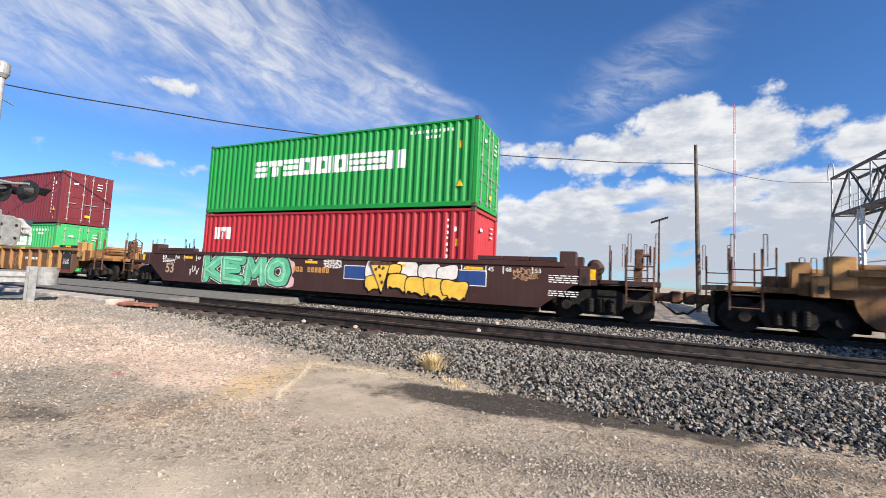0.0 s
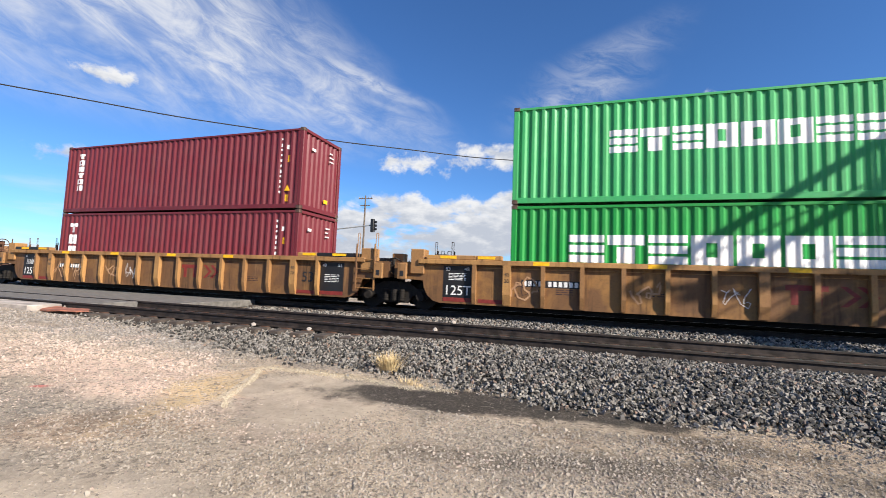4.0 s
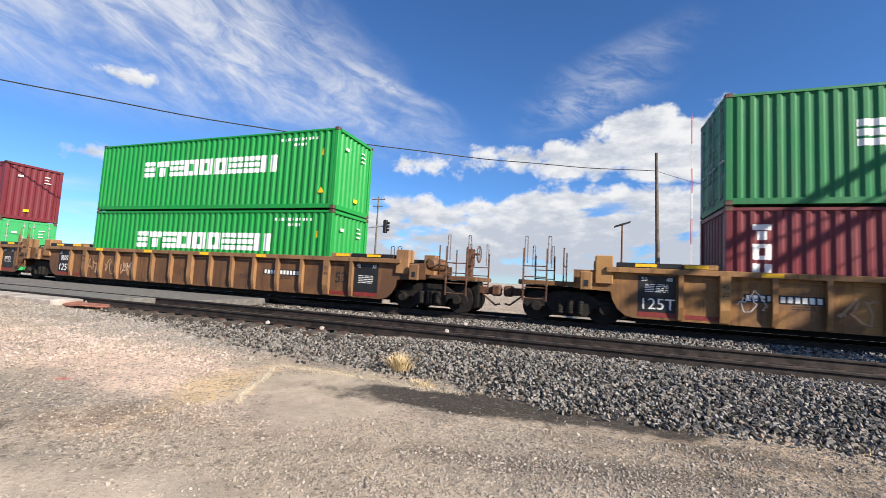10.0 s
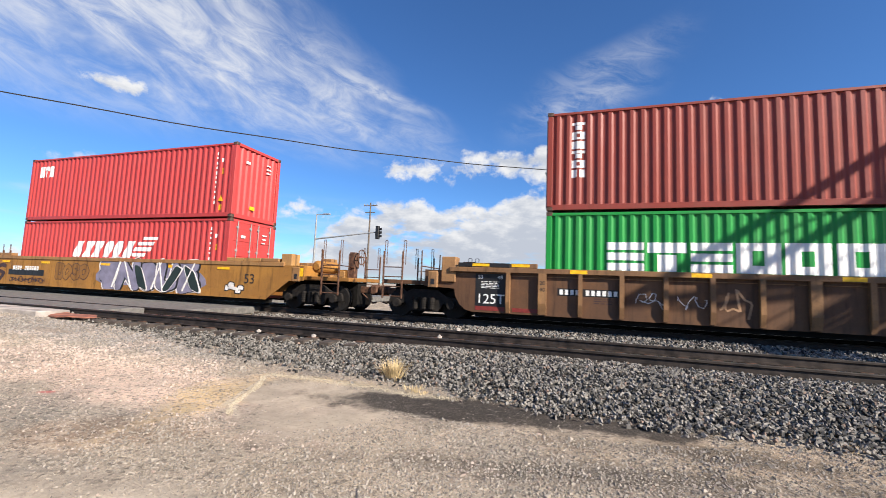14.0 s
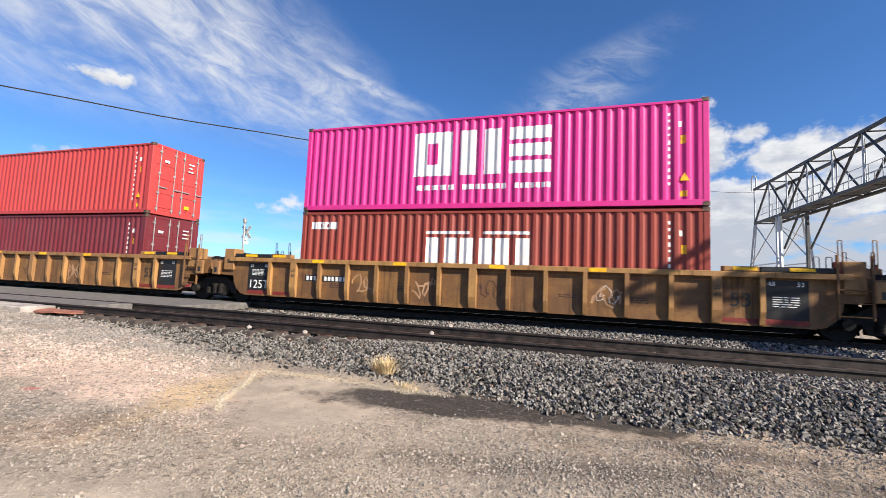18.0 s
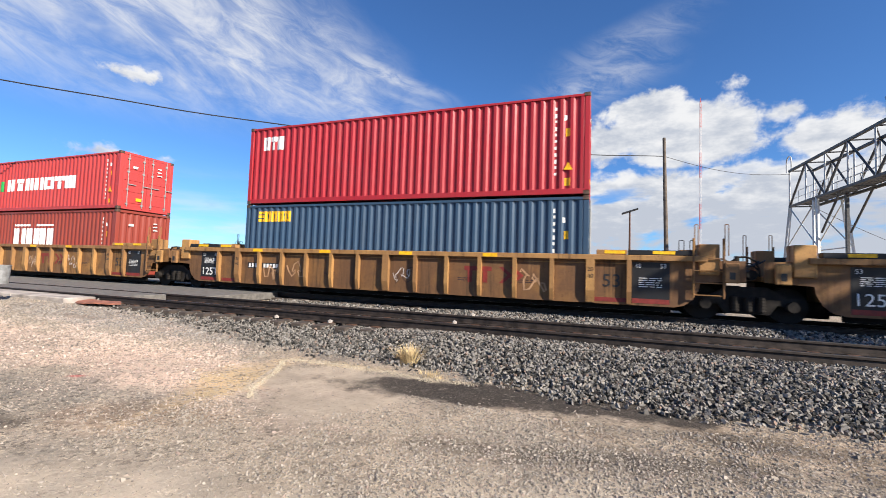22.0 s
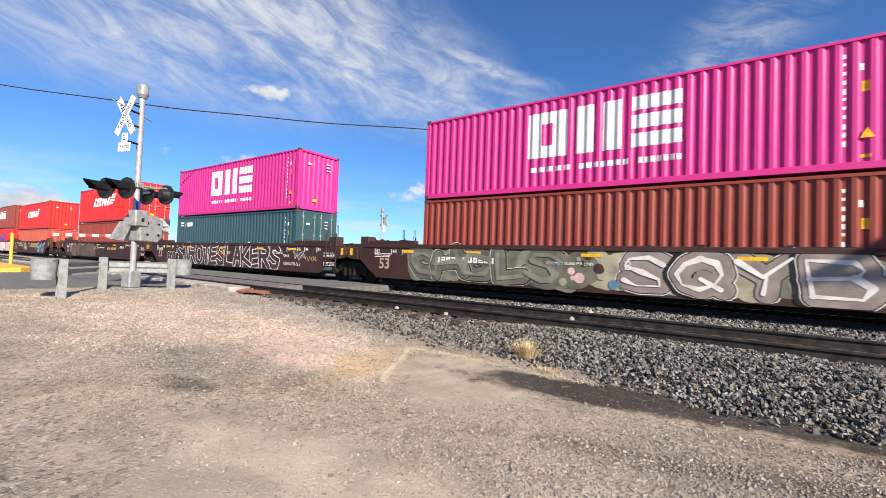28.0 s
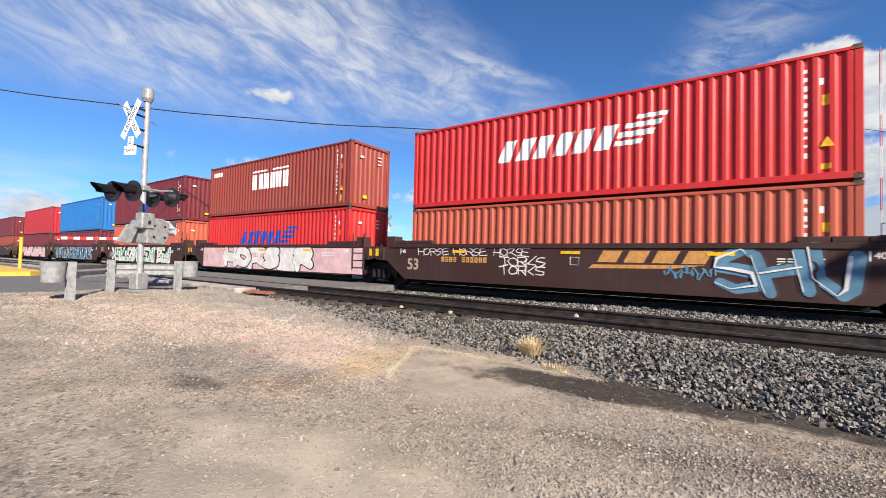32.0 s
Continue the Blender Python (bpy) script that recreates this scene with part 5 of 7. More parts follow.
def stencil_ribbed(car, seed, flip, name_at, mark_at=None):
    """The usual stencilling of a ribbed well car."""
    rng = random.Random(seed)
    white, black = M["white"], M["black_car"]
    y = PLANE[True]
    for s in (-1, 1):
        part("stencil_panel", box_mesh(s * 7.62 - 0.45, s * 7.62 + 0.43, y - 0.003, y + 0.001, 0.34, 1.40), black, car, "black stencil panel")
        bars = []
        for k in range(5):
            bars += text_bars(rng, s * 7.62 - 0.28, s * 7.62 + 0.25, 0.98 - 0.055 * k if s > 0 else 1.16 - 0.045 * k, 0.020)
        flat_marks(car, bars, white, True, "small_print", 0.006)
        part("red_label", box_mesh(s * 7.62 - 0.44, s * 7.62 + 0.42, y - 0.005, y + 0.001, 0.34, 0.46), M["dark_red"], car, "dark red strip along the bottom")
        part("red_label", box_mesh(s * 6.62 - 0.36, s * 6.62 + 0.42, y - 0.005, y + 0.001, 0.34, 0.45), M["dark_red"], car, "dark red strip along the bottom")
        word(car, "48" if s > 0 else "53", 0.15, pose(s * 7.62 - 0.30, y - 0.005, 1.30), white, "length_mark")
        word(car, "53" if s > 0 else "48", 0.15, pose(s * 7.62 + 0.28, y - 0.005, 1.30), white, "length_mark")
        word(car, "20" if flip else "40", 0.15, pose(s * 6.15, -SIDE - 0.002, 1.18), M["black"], "length_mark")
        word(car, "40" if flip else "20", 0.15, pose(s * 6.15, -SIDE - 0.002, 1.00), M["black"], "length_mark")
    word(car, "53", 0.48, pose(6.68, y - 0.004, 0.88), M["black"], "length_mark")
    word(car, "125T", 0.40, pose(-7.62, y - 0.005, 0.66), white, "load_mark")
    part("number_panel", box_mesh(name_at - 0.80, name_at + 0.80, y - 0.003, y + 0.001, 0.86, 1.06), black, car)
    flat_marks(car, [(name_at - 0.74 + 0.14 * k + 0.12 * (k > 3), name_at - 0.65 + 0.14 * k + 0.12 * (k > 3), 0.89, 1.03) for k in range(10)], white, True, "car_number", 0.006)
    if mark_at is None and not flip:
        mark_at = 1.13
    if mark_at is not None:
        d = mark_at - 1.13
        # faded dark red mark: a bar on two stems, and chevrons
        bm = bmesh.new()
        box(bm, 1.13 + d, 1.97 + d, y - 0.004, y + 0.001, 1.04, 1.17)
        for x in (1.24 + d, 1.70 + d):
            box(bm, x, x + 0.14, y - 0.004, y + 0.001, 0.70, 1.04)
        part("faded_mark", bm, M["dark_red"], car)
        for x in (2.18 + d, 2.50 + d):
            bm = bmesh.new()
            prism(bm, [(x, 0.70), (x + 0.13, 0.70), (x + 0.40, 0.935), (x + 0.13, 1.17), (x, 1.17), (x + 0.26, 0.935)], 1, y - 0.004, y + 0.001)
            part("faded_mark", bm, M["dark_red"], car)
    for x in (-4.6, -2.2, 2.6, 4.4):
        flat_marks(car, sum((text_bars(rng, x - 0.2, x + 0.25, 0.80 - 0.06 * k, 0.025) for k in range(rng.choice((2, 3)))), []), M["dark_spray"], True, "small_print")
    for k in range(2):
        x = rng.choice((-5.6, -3.55, -2.5, -1.5, -0.5, 0.55, 3.6, 4.65)) + rng.uniform(-0.1, 0.1)
        scrawl(car, True, x - 0.32, x + 0.32, 0.50, 1.15, M["white_spray"] if rng.random() < 0.6 else M["dark_spray"], seed * 9 + k, 9, 0.009)
    for k in range(3):
        x = -5.66 + 1.03 * rng.choice((0, 1, 2, 3, 4, 6, 8, 9, 10))
        scrawl(car, True, x - 0.36, x + 0.36, 0.42, 1.22, M["ghost_spray"], seed * 5 + k, 8, 0.026)
    for x in (-5.2, -2.3, 0.7, 3.4):
        part("reflector", box_mesh(x - 0.22, x + 0.22, -SIDE - 0.003, -SIDE, SILL - 0.12, SILL - 0.02), M["yellow"], car, "yellow reflector strip")
    for s in (-1, 1):
        for x in (6.75, 7.9):
            part("reflector", box_mesh(s * x - 0.25, s * x + 0.25, -SIDE + 0.026, -SIDE + 0.031, SILL + 0.03, SILL + 0.11), M["yellow"], car, "yellow reflector strip")


def stencil_smooth(car, half, seed, light, number_x):
    """Stencilling of a smooth-sided well car."""
    rng = random.Random(seed)
    y = PLANE[False]
    marks = [("40", 5.95), ("45", 6.72), ("48", 7.25), ("53", 8.10)] if half > 7 else [("40", half + 0.1)]
    if light:
        for txt, x in marks + [(t, -x) for t, x in marks]:
            flat_marks(car, [(x - 0.17, x - 0.14, 1.19, 1.40)], M["white"], False, "length_tick")
            word(car, txt, 0.19, pose(x, y - 0.004, 1.30), M["white"], "length_mark")
        for x, z, n in ((8.75, 1.18, 4), (8.75, 0.75, 3), (5.0, 1.2, 3), (-7.9, 1.2, 3)):
            if abs(x) < half + 0.9:
                flat_marks(car, sum((text_bars(rng, x - 0.35, x + 0.45, z - 0.06 * k, 0.028) for k in range(n)), []), M["white"], False, "small_print")
    flat_marks(car, row_of([O, B, O, B], number_x, number_x + 0.62, 0.95, 1.13, 0.4) + row_of([B, O, O, B, N, O], number_x + 0.85, number_x + 1.8, 0.95, 1.13, 0.4), M["gold"] if light else M["white"], False, "car_number", 0.007)
    for x in (-6.6, -3.8, 0.0, 3.6, 6.2):
        if abs(x) < half:
            part("reflector", box_mesh(x - 0.28, x + 0.28, y - 0.014, y - 0.012, 1.27, 1.36), M["yellow"], car, "yellow reflector strip")
    for s in (-1, 1):
        part("reflector", box_mesh(s * (half + 1.35) - 0.22, s * (half + 1.35) + 0.18, y - 0.006, y + 0.001, 1.12, 1.40), M["yellow"], car, "yellow reflector panel")
    if light:
        word(car, "53", 0.56, pose(-half + 0.35, y - 0.004, 0.82), M["old_cream"], "length_mark", 1.0, 0.012)


def glyph(kind, x0, x1, z0, z1, t=0.3):
    """Plain shapes that stand for one sign of a trade mark."""
    h, w = z1 - z0, x1 - x0
    if kind == "bars":
        b = h * 0.27
        return [(x0, x1, z0, z0 + b), (x0, x1, z0 + h / 2 - b / 2, z0 + h / 2 + b / 2), (x0, x1, z1 - b, z1)]
    if kind == "box":
        b, s = h * 0.26, w * 0.36
        return [(x0, x1, z0, z0 + b), (x0, x1, z1 - b, z1), (x0, x0 + s, z0 + b, z1 - b), (x1 - s, x1, z0 + b, z1 - b)]
    if kind == "stems":
        return [(x0, x0 + w * 0.40, z0, z1), (x1 - w * 0.40, x1, z0, z1)]
    if kind == "tee":
        return [(x0, x1, z1 - h * 0.36, z1), (x0 + w * 0.26, x1 - w * 0.26, z0, z1 - h * 0.42)]
    return [(x0, x1, z0, z1)]


def row_of(kinds, x0, x1, z0, z1, gap=0.09):
    n = len(kinds)
    w = (x1 - x0) / (n + gap * (n - 1))
    return sum((glyph(k, x0 + i * w * (1 + gap), x0 + i * w * (1 + gap) + w, z0, z1) for i, k in enumerate(kinds)), [])


def slanted(rects, k, z0):
    """The same shapes leaning forwards over the line z0."""
    return [(a + k * (c - z0), b + k * (c - z0), c, d, k) for a, b, c, d in rects]


def stack_of(kinds, x0, x1, z0, z1, gap=0.25):
    n = len(kinds)
    h = (z1 - z0) / (n + gap * (n - 1))
    return sum((glyph(k, x0, x1, z1 - i * h * (1 + gap) - h, z1 - i * h * (1 + gap)) for i, k in enumerate(kinds)), [])


B, O, S, N, T = "bars", "box", "solid", "stems", "tee"
NINE = [B, T, B, O, O, O, B, B, N]
FLAG = slanted(row_of([N, N, N], -2.55, 0.95, 1.30, 1.98, 0.14)
               + [(1.05, 1.75, 1.36, 1.50), (1.05, 1.95, 1.58, 1.74), (1.15, 2.05, 1.82, 1.96), (1.35, 2.10, 2.04, 2.16)], 0.42, 1.30)
LOGO = {
    "nine": [("white", row_of(NINE, -3.45, 3.48, 1.38, 2.02))],
    "nine_wide": [("white", row_of(NINE, -4.48, 4.46, 1.28, 2.04))],
    "three": [("white", row_of([O, T, S], -5.45, -4.55, 2.00, 2.50))],
    "three_low": [("white", row_of([O, T, S], -5.45, -4.55, 1.82, 2.32))],
    "tall_three": [("white", stack_of([T, O, N], -5.52, -5.12, 1.10, 2.45))],
    "tall_six": [("white", stack_of([T, O, S, T, O, N], -5.42, -5.06, 0.95, 2.55))],
    "five": [("yellow", row_of([B, O, O, O, O], -5.50, -4.05, 2.26, 2.64))],
    "big_three": [("white", glyph(O, -2.10, -0.85, 1.05, 2.45) + glyph(N, -0.60, 0.66, 1.05, 2.45) + glyph(B, 0.92, 2.12, 1.05, 2.45)),
                  ("white", row_of([S] * 5, -2.0, -0.75, 0.60, 0.76, 0.35) + row_of([S] * 7, -0.48, 0.85, 0.60, 0.76, 0.35) + row_of([S] * 7, 1.1, 2.12, 0.60, 0.76, 0.35))],
    "block_three": [("white", [(-1.57, -0.2, 2.16, 2.25), (0.2, 1.57, 2.16, 2.25)] + row_of([N, N, N], -1.57, 1.57, 1.25, 2.05, 0.1)),
                    ("white", row_of([S, O, O, S], -5.72, -4.75, 2.30, 2.54))],
    "flag_three": [("white", FLAG)],
    "flag_three_blue": [("logo_blue", FLAG)],
    "seven": [("white", row_of([N, T, N, N, O, T, S], -2.60, 2.96, 1.02, 1.62)), ("pale_patch", [(-3.2, -2.9, 1.02, 1.55)]), ("white", [(-5.6, -4.1, 2.15, 2.34), (-5.4, -4.4, 2.0, 2.1)])],
    "panel": [("yellow", [(-5.50, -4.20, 2.08, 2.58)]), ("black_car", [(-5.47, -4.23, 2.11, 2.55)]), ("yellow", [(-5.05, -4.27, 2.38, 2.51)]), ("white", row_of([S, B, O, O, S], -5.20, -4.30, 2.15, 2.31) + [(-5.42, -5.28, 2.15, 2.50)])],
    "tall_panel": [("white", [(-5.54, -4.95, 0.30, 2.60)]), ("teal", stack_of([O, N, O, O, B, T, N, O], -5.42, -5.08, 0.42, 2.2)), ("pale_patch", [(-1.83, -0.19, 0.24, 0.88), (1.53, 2.76, 0.34, 0.94), (4.23, 4.69, 1.30, 1.98)])],
    "flag_small": [("white", [(-5.70, -5.2, 2.32, 2.40), (-5.70, -5.2, 2.18, 2.26)] + row_of([N, T, N], -5.0, -4.25, 2.16, 2.40)), ("mast_red", [(-5.70, -5.2, 2.26, 2.32)]), ("white", row_of([B, O, S], -4.15, -3.6, 2.16, 2.24))],
    "flag_green": [("white", [(-5.70, -5.2, 2.44, 2.52), (-5.70, -5.2, 2.28, 2.36)] + row_of([N, T, N], -5.05, -4.1, 2.26, 2.50))],
    "double": [("yellow", row_of([T, O, O, O, N], -5.70, -4.15, 2.02, 2.34)), ("logo_blue", [(-5.60, -4.20, 1.36, 1.96)]), ("white", row_of([N, O, T], -5.45, -4.40, 1.46, 1.84)), ("gold", [(-0.7, -0.35, 0.2, 0.6), (0.35, 0.8, 0.2, 0.55)])],
    "big_three_short": [("white", glyph(O, -1.72, -0.70, 0.85, 2.20) + glyph(N, -0.48, 0.55, 0.85, 2.20) + glyph(B, 0.78, 1.80, 0.85, 2.20))],
    "tall_six_short": [("white", stack_of([T, O, S, T, O, N], -2.15, -1.85, 0.9, 2.25))],
    "tiny": [("white", [(-2.8, -2.3, 2.05, 2.25)] + row_of([O, B, O, S], -2.2, -1.4, 2.05, 2.18))],
}
WORDS = {"green": "bright green", "pale_green": "faded light green", "dark_green": "dull green", "mint": "rust-streaked mint green", "maroon": "maroon", "dark_maroon": "dark maroon",
         "brown": "brown oxide", "orange": "orange oxide", "red": "red", "faded_red": "faded salmon red", "bright_red": "bright red", "pink": "magenta pink", "navy": "navy blue", "blue": "blue", "light_blue": "bright blue", "teal": "grey teal"}


def mark_container(c, colour, L, H, doors, logo, seed):
    rng = random.Random(seed)
    for level, (mat, rects) in enumerate(LOGO.get(logo, ())):
        for r in rects:
            def sign(r=r, level=level):
                bm = bmesh.new()
                x0, x1, z0, z1 = r[:4]
                z1 = min(z1, H - 0.12)
                k = r[4] if len(r) > 4 else 0.0
                sh = k * (z1 - z0)
                decal(bm, L, x0 + min(0, sh), x1 + max(0, sh), z0, z1, level)
                for x, way in ((x0, 1), (x1, -1)) if k else ():
                    bmesh.ops.bisect_plane(bm, geom=bm.verts[:] + bm.edges[:] + bm.faces[:], plane_co=(x, 0, z0), plane_no=(way, 0, -way * k), clear_inner=True)
                return mesh_of(bm)
            part("trade_mark", cached(("mark", r, H, level), sign), M[mat], c)
    half = L / 2
    green = colour in ("green", "pale_green", "dark_green")
    bm = bmesh.new()
    if green:
        for i in range(11):
            decal(bm, L, half - 2.45 + 0.15 * i, half - 2.38 + 0.15 * i, H - 0.40, H - 0.30)
        for i in range(4):
            decal(bm, L, half - 1.85 + 0.15 * i, half - 1.78 + 0.15 * i, H - 0.60, H - 0.50)
    else:
        z = H - 0.35
        while z > 0.5:
            decal(bm, L, half - 0.96, half - 0.905, z - rng.uniform(0.06, 0.13), z)
            z -= 0.19
        decal(bm, L, half - 0.70, half - 0.63, H * 0.74, H * 0.74 + 0.15)
    tagged(part("code_lettering", bm, M["white"], c, "white code lettering"), kind="stuff")
    y = -CW / 2 + 0.008
    x, z = half - 0.58, 0.55 + 0.25 * rng.random()
    bm = bmesh.new()
    prism(bm, [(x - 0.12, z), (x + 0.12, z), (x, z + 0.22)], 1, y - 0.004, y)
    part("warning_sticker", bm, M["yellow"], c, "yellow warning sticker")
    bm = bmesh.new()
    if green:
        decal(bm, L, half - 0.66, half - 0.56, H * 0.66, H * 0.74)
    else:
        decal(bm, L, half - 0.68, half - 0.52, 0.26, 0.26 + 0.20 * rng.random() + 0.06)
        decal(bm, L, half - 0.66, half - 0.54, H * 0.58, H * 0.66)
    part("warning_sticker", bm, M["yellow"], c, "yellow warning sticker")
    # marks on the end that faces forwards
    e = L / 2 + (0.035 if doors == 1 else 0.001)
    bm = bmesh.new()
    for k in range(3):
        w = rng.uniform(0.16, 0.30)
        box(bm, e - 0.01, e + 0.003, 0.42, 0.42 + w, H - 0.50 - 0.16 * k, H - 0.455 - 0.16 * k)
    box(bm, e - 0.01, e + 0.003, -0.68, -0.48, H - 0.70, H - 0.60)
    tagged(part("code_lettering", bm, M["white"], c, "white code lettering"), kind="stuff")
    bm = bmesh.new()
    yy = rng.uniform(-0.6, 0.4)
    box(bm, e - 0.01, e + 0.003, yy, yy + 0.24, 0.42, 0.56)
    part("warning_sticker", bm, M["yellow"], c, "yellow warning sticker")


# --- the consist: offset of the load's front end at mid-clip, car, loads
J, K = "joint", "coupler"
WELL = 0.32          # underside of the lower load over the rail
MOVING = []
CAR_WORDS = {"ribbed": "rust-streaked yellow ribbed well car with black stencil panels", "grimy": "grimy brownish-yellow ribbed well car with black stencil panels",
             "brown": "dark brown smooth-sided well car with spray-painted graffiti", "flat": "worn yellow smooth-sided well car with spray paint"}


def unit(off, style, half, ends, upper=None, lower=None, number=-4.95, mark_at=None):
    mid = off - CL / 2
    seed = int(off * 7) % 1000
    car = well_car(style, half, CAR_WORDS[style], ends)
    MOVING.append((car, mid, RAIL))
    if style in ("ribbed", "grimy"):
        stencil_ribbed(car, seed, seed % 2 == 0, number, mark_at)
    else:
        stencil_smooth(car, half, seed, style == "brown", number)
    z = RAIL + WELL
    for level, load in (("lower", lower), ("upper", upper)):
        if load is None:
            continue
        colour, H, doors, logo = load
        where = "carried in the well" if level == "lower" else "stacked on another"
        if isinstance(colour, tuple):
            for x, col, lg in zip((-3.07, 3.07), colour, logo):
                c = container(col, 6.058, H, doors, f"short {WORDS[col]} steel container {where}")
                mark_container(c, col, 6.058, H, doors, lg, seed)
                MOVING.append((c, mid + x, z))
        else:
            trim = "with painted lettering" if logo else "with plain sides"
            c = container(colour, CL, H, doors, f"{WORDS[colour]} steel container {trim}, {where}")
            mark_container(c, colour, CL, H, doors, logo, seed + (level == "upper"))
            if level == "upper":
                for e in (1, -1):
                    for sd in (1, -1):
                        part("corner_lock", box_mesh(-0.06, 0.06, -0.05, 0.05, -0.036, 0.001), M["casting"], c, at=pose(e * (CL / 2 - 0.09), sd * 1.13, 0))
            MOVING.append((c, mid, z))
        z += H + 0.035
    return car


unit(252.40, "ribbed", 8.1, (K, J))
car = unit(228.76, "brown", 8.1, (K, K), ("green", HC, 1, "nine"), ("red", HC, -1, "three_low"), -1.0)
BLACK, WHITE, FILL, OUT = M["black_spray"], M["white_spray"], "graffiti_fill", "graffiti_outline"
for cx, cz, r in ((-5.45, 0.62, 0.22), (-3.35, 1.38, 0.20), (-1.05, 1.1, 0.26), (-0.95, 0.55, 0.18)):
    paint_spot(car, cx, cz, r, r * 1.2, M["pink_spray"], 0.002, "spray_cloud", int(cz * 90))
spray_piece(car, "KEMO", -5.6, -0.95, 0.33, 1.50, 0.185, [(WHITE, 0.075, 0.0, OUT), (BLACK, 0.045, 0.02, OUT), (M["mint_spray"], 0.0, 0.0, FILL)], 5, 0.05, 0.94)
spray_piece(car, "KEMO", -5.6, -0.95, 0.33, 1.50, 0.185, [(M["pale_mint"], -0.15, -0.06, "graffiti_highlight")], 5, 0.05, 0.94, rise=0.027)
flat_marks(car, [(1.45, 2.5, 0.78, 1.26), (5.7, 6.6, 0.78, 1.26)], WHITE, False, "patch_edge", 0.003)
flat_marks(car, [(1.48, 2.5, 0.81, 1.23), (5.7, 6.57, 0.81, 1.23)], M["blue_paint"], False, "blue_patch", 0.006)
for k, (cx, cz, rx, rz) in enumerate(((2.75, 1.12, 0.40, 0.34), (3.95, 1.18, 0.42, 0.28), (4.75, 1.16, 0.36, 0.26), (5.35, 1.14, 0.32, 0.24))):
    paint_spot(car, cx, cz, rx, rz, WHITE, 0.008 + 0.003 * k, FILL, 11 + k, 0, BLACK)
for k, (cx, cz, rx, rz) in enumerate(((2.72, 0.74, 0.36, 0.22), (3.45, 1.20, 0.22, 0.15), (3.62, 0.80, 0.40, 0.22), (4.30, 0.70, 0.40, 0.24), (4.98, 0.68, 0.42, 0.26), (5.60, 0.66, 0.38, 0.28))):
    paint_spot(car, cx, cz, rx, rz, M["yellow_spray"], 0.022 + 0.003 * k, FILL, 31 + k, 0.12, BLACK)
y = PLANE[False]
for grow, mat, lift in ((0.04, BLACK, 0.044), (0.0, M["yellow_spray"], 0.046)):
    bm = bmesh.new()
    prism(bm, [(2.55 - grow, 1.34 + grow), (3.28 + grow, 1.34 + grow), (3.02 + grow * 0.5, 0.42 - grow)], 1, y - lift, y)
    part("graffiti_slice", bm, mat, car)
bm = bmesh.new()
box(bm, 2.52, 3.31, y - 0.049, y, 1.30, 1.42)
part("graffiti_crust", bm, M["rust_steel"], car)
for cx, cz in ((2.78, 1.16), (3.05, 1.20), (2.95, 0.95), (2.90, 1.24), (3.03, 0.74)):
    paint_spot(car, cx, cz, 0.055, 0.05, M["rust_steel"], 0.050, "graffiti_dot", int(cx * 50))
for k in range(3):
    scrawl(car, False, 0.55, 1.35, 1.08 + 0.10 * k, 1.28 + 0.10 * k, WHITE, 12 + k, 16, 0.018)
scrawl(car, False, -6.5, -5.9, 0.5, 1.1, WHITE, 13)
for k in range(3):
    scrawl(car, False, 7.4, 8.1, 1.0 + 0.1 * k, 1.2 + 0.1 * k, M["ghost_spray"], 17 + k, 16, 0.014)
word(car, "CP", 0.15, pose(-0.05, y - 0.006, 1.36), WHITE, "lettering")
unit(204.98, "ribbed", 8.1, (J, K), ("maroon", HC, 1, "tall_three"), ("pale_green", STD, 1, "nine"), 4.25)
unit(185.37, "ribbed", 8.1, (J, J), ("pale_green", HC, 1, "nine"), ("green", HC, 1, "nine_wide"), mark_at=0.45)
unit(165.86, "ribbed", 8.1, (K, J), ("maroon", HC, -1, "tall_six"), ("maroon", HC, -1, "tall_three"))
unit(142.28, "grimy", 8.1, (J, K), ("green", HC, 1, "nine"), ("orange", HC, -1, "tall_six"), 4.25)
unit(122.70, "grimy", 8.1, (J, J), ("green", HC, 1, "nine_wide"), ("green", HC, 1, "nine_wide"))
unit(103.14, "ribbed", 8.1, (K, J), ("dark_green", HC, -1, "nine"), ("maroon", HC, 1, "tall_three"))
unit(79.44, "grimy", 8.1, (J, K), ("green", HC, -1, "nine"), ("green", HC, -1, "nine"), 4.25)
unit(59.93, "grimy", 8.1, (J, J), ("maroon", HC, -1, ""), ("pale_green", STD, 1, "nine"))
unit(40.61, "grimy", 8.1, (K, J), ("brown", HC, -1, "tall_six"), ("green", HC, 1, "nine_wide"))
car = unit(16.96, "flat", 8.1, (K, K), ("faded_red", HC, -1, "three"), ("faded_red", HC, 1, "flag_three"), -6.05)
paint_spot(car, 2.5, 0.90, 2.60, 0.46, M["grey_spray"], 0.002, "spray_cloud", 3)
spray_piece(car, "ENSUE", -0.1, 5.0, 0.32, 1.50, 0.20, [(WHITE, 0.085, 0.0, OUT), (BLACK, 0.05, 0.04, OUT), (M["grey_spray"], 0.0, 0.0, FILL)], 21, 0.13, 1.0)
for k, (cx, lean) in enumerate(((1.05, 0.5), (2.05, -0.4), (3.75, 0.6), (4.75, -0.5))):
    paint_spot(car, cx, 0.85, 0.22, 0.46, M["green_black"], 0.016 + 0.003 * k, FILL, 60 + k, 0, WHITE, lean)
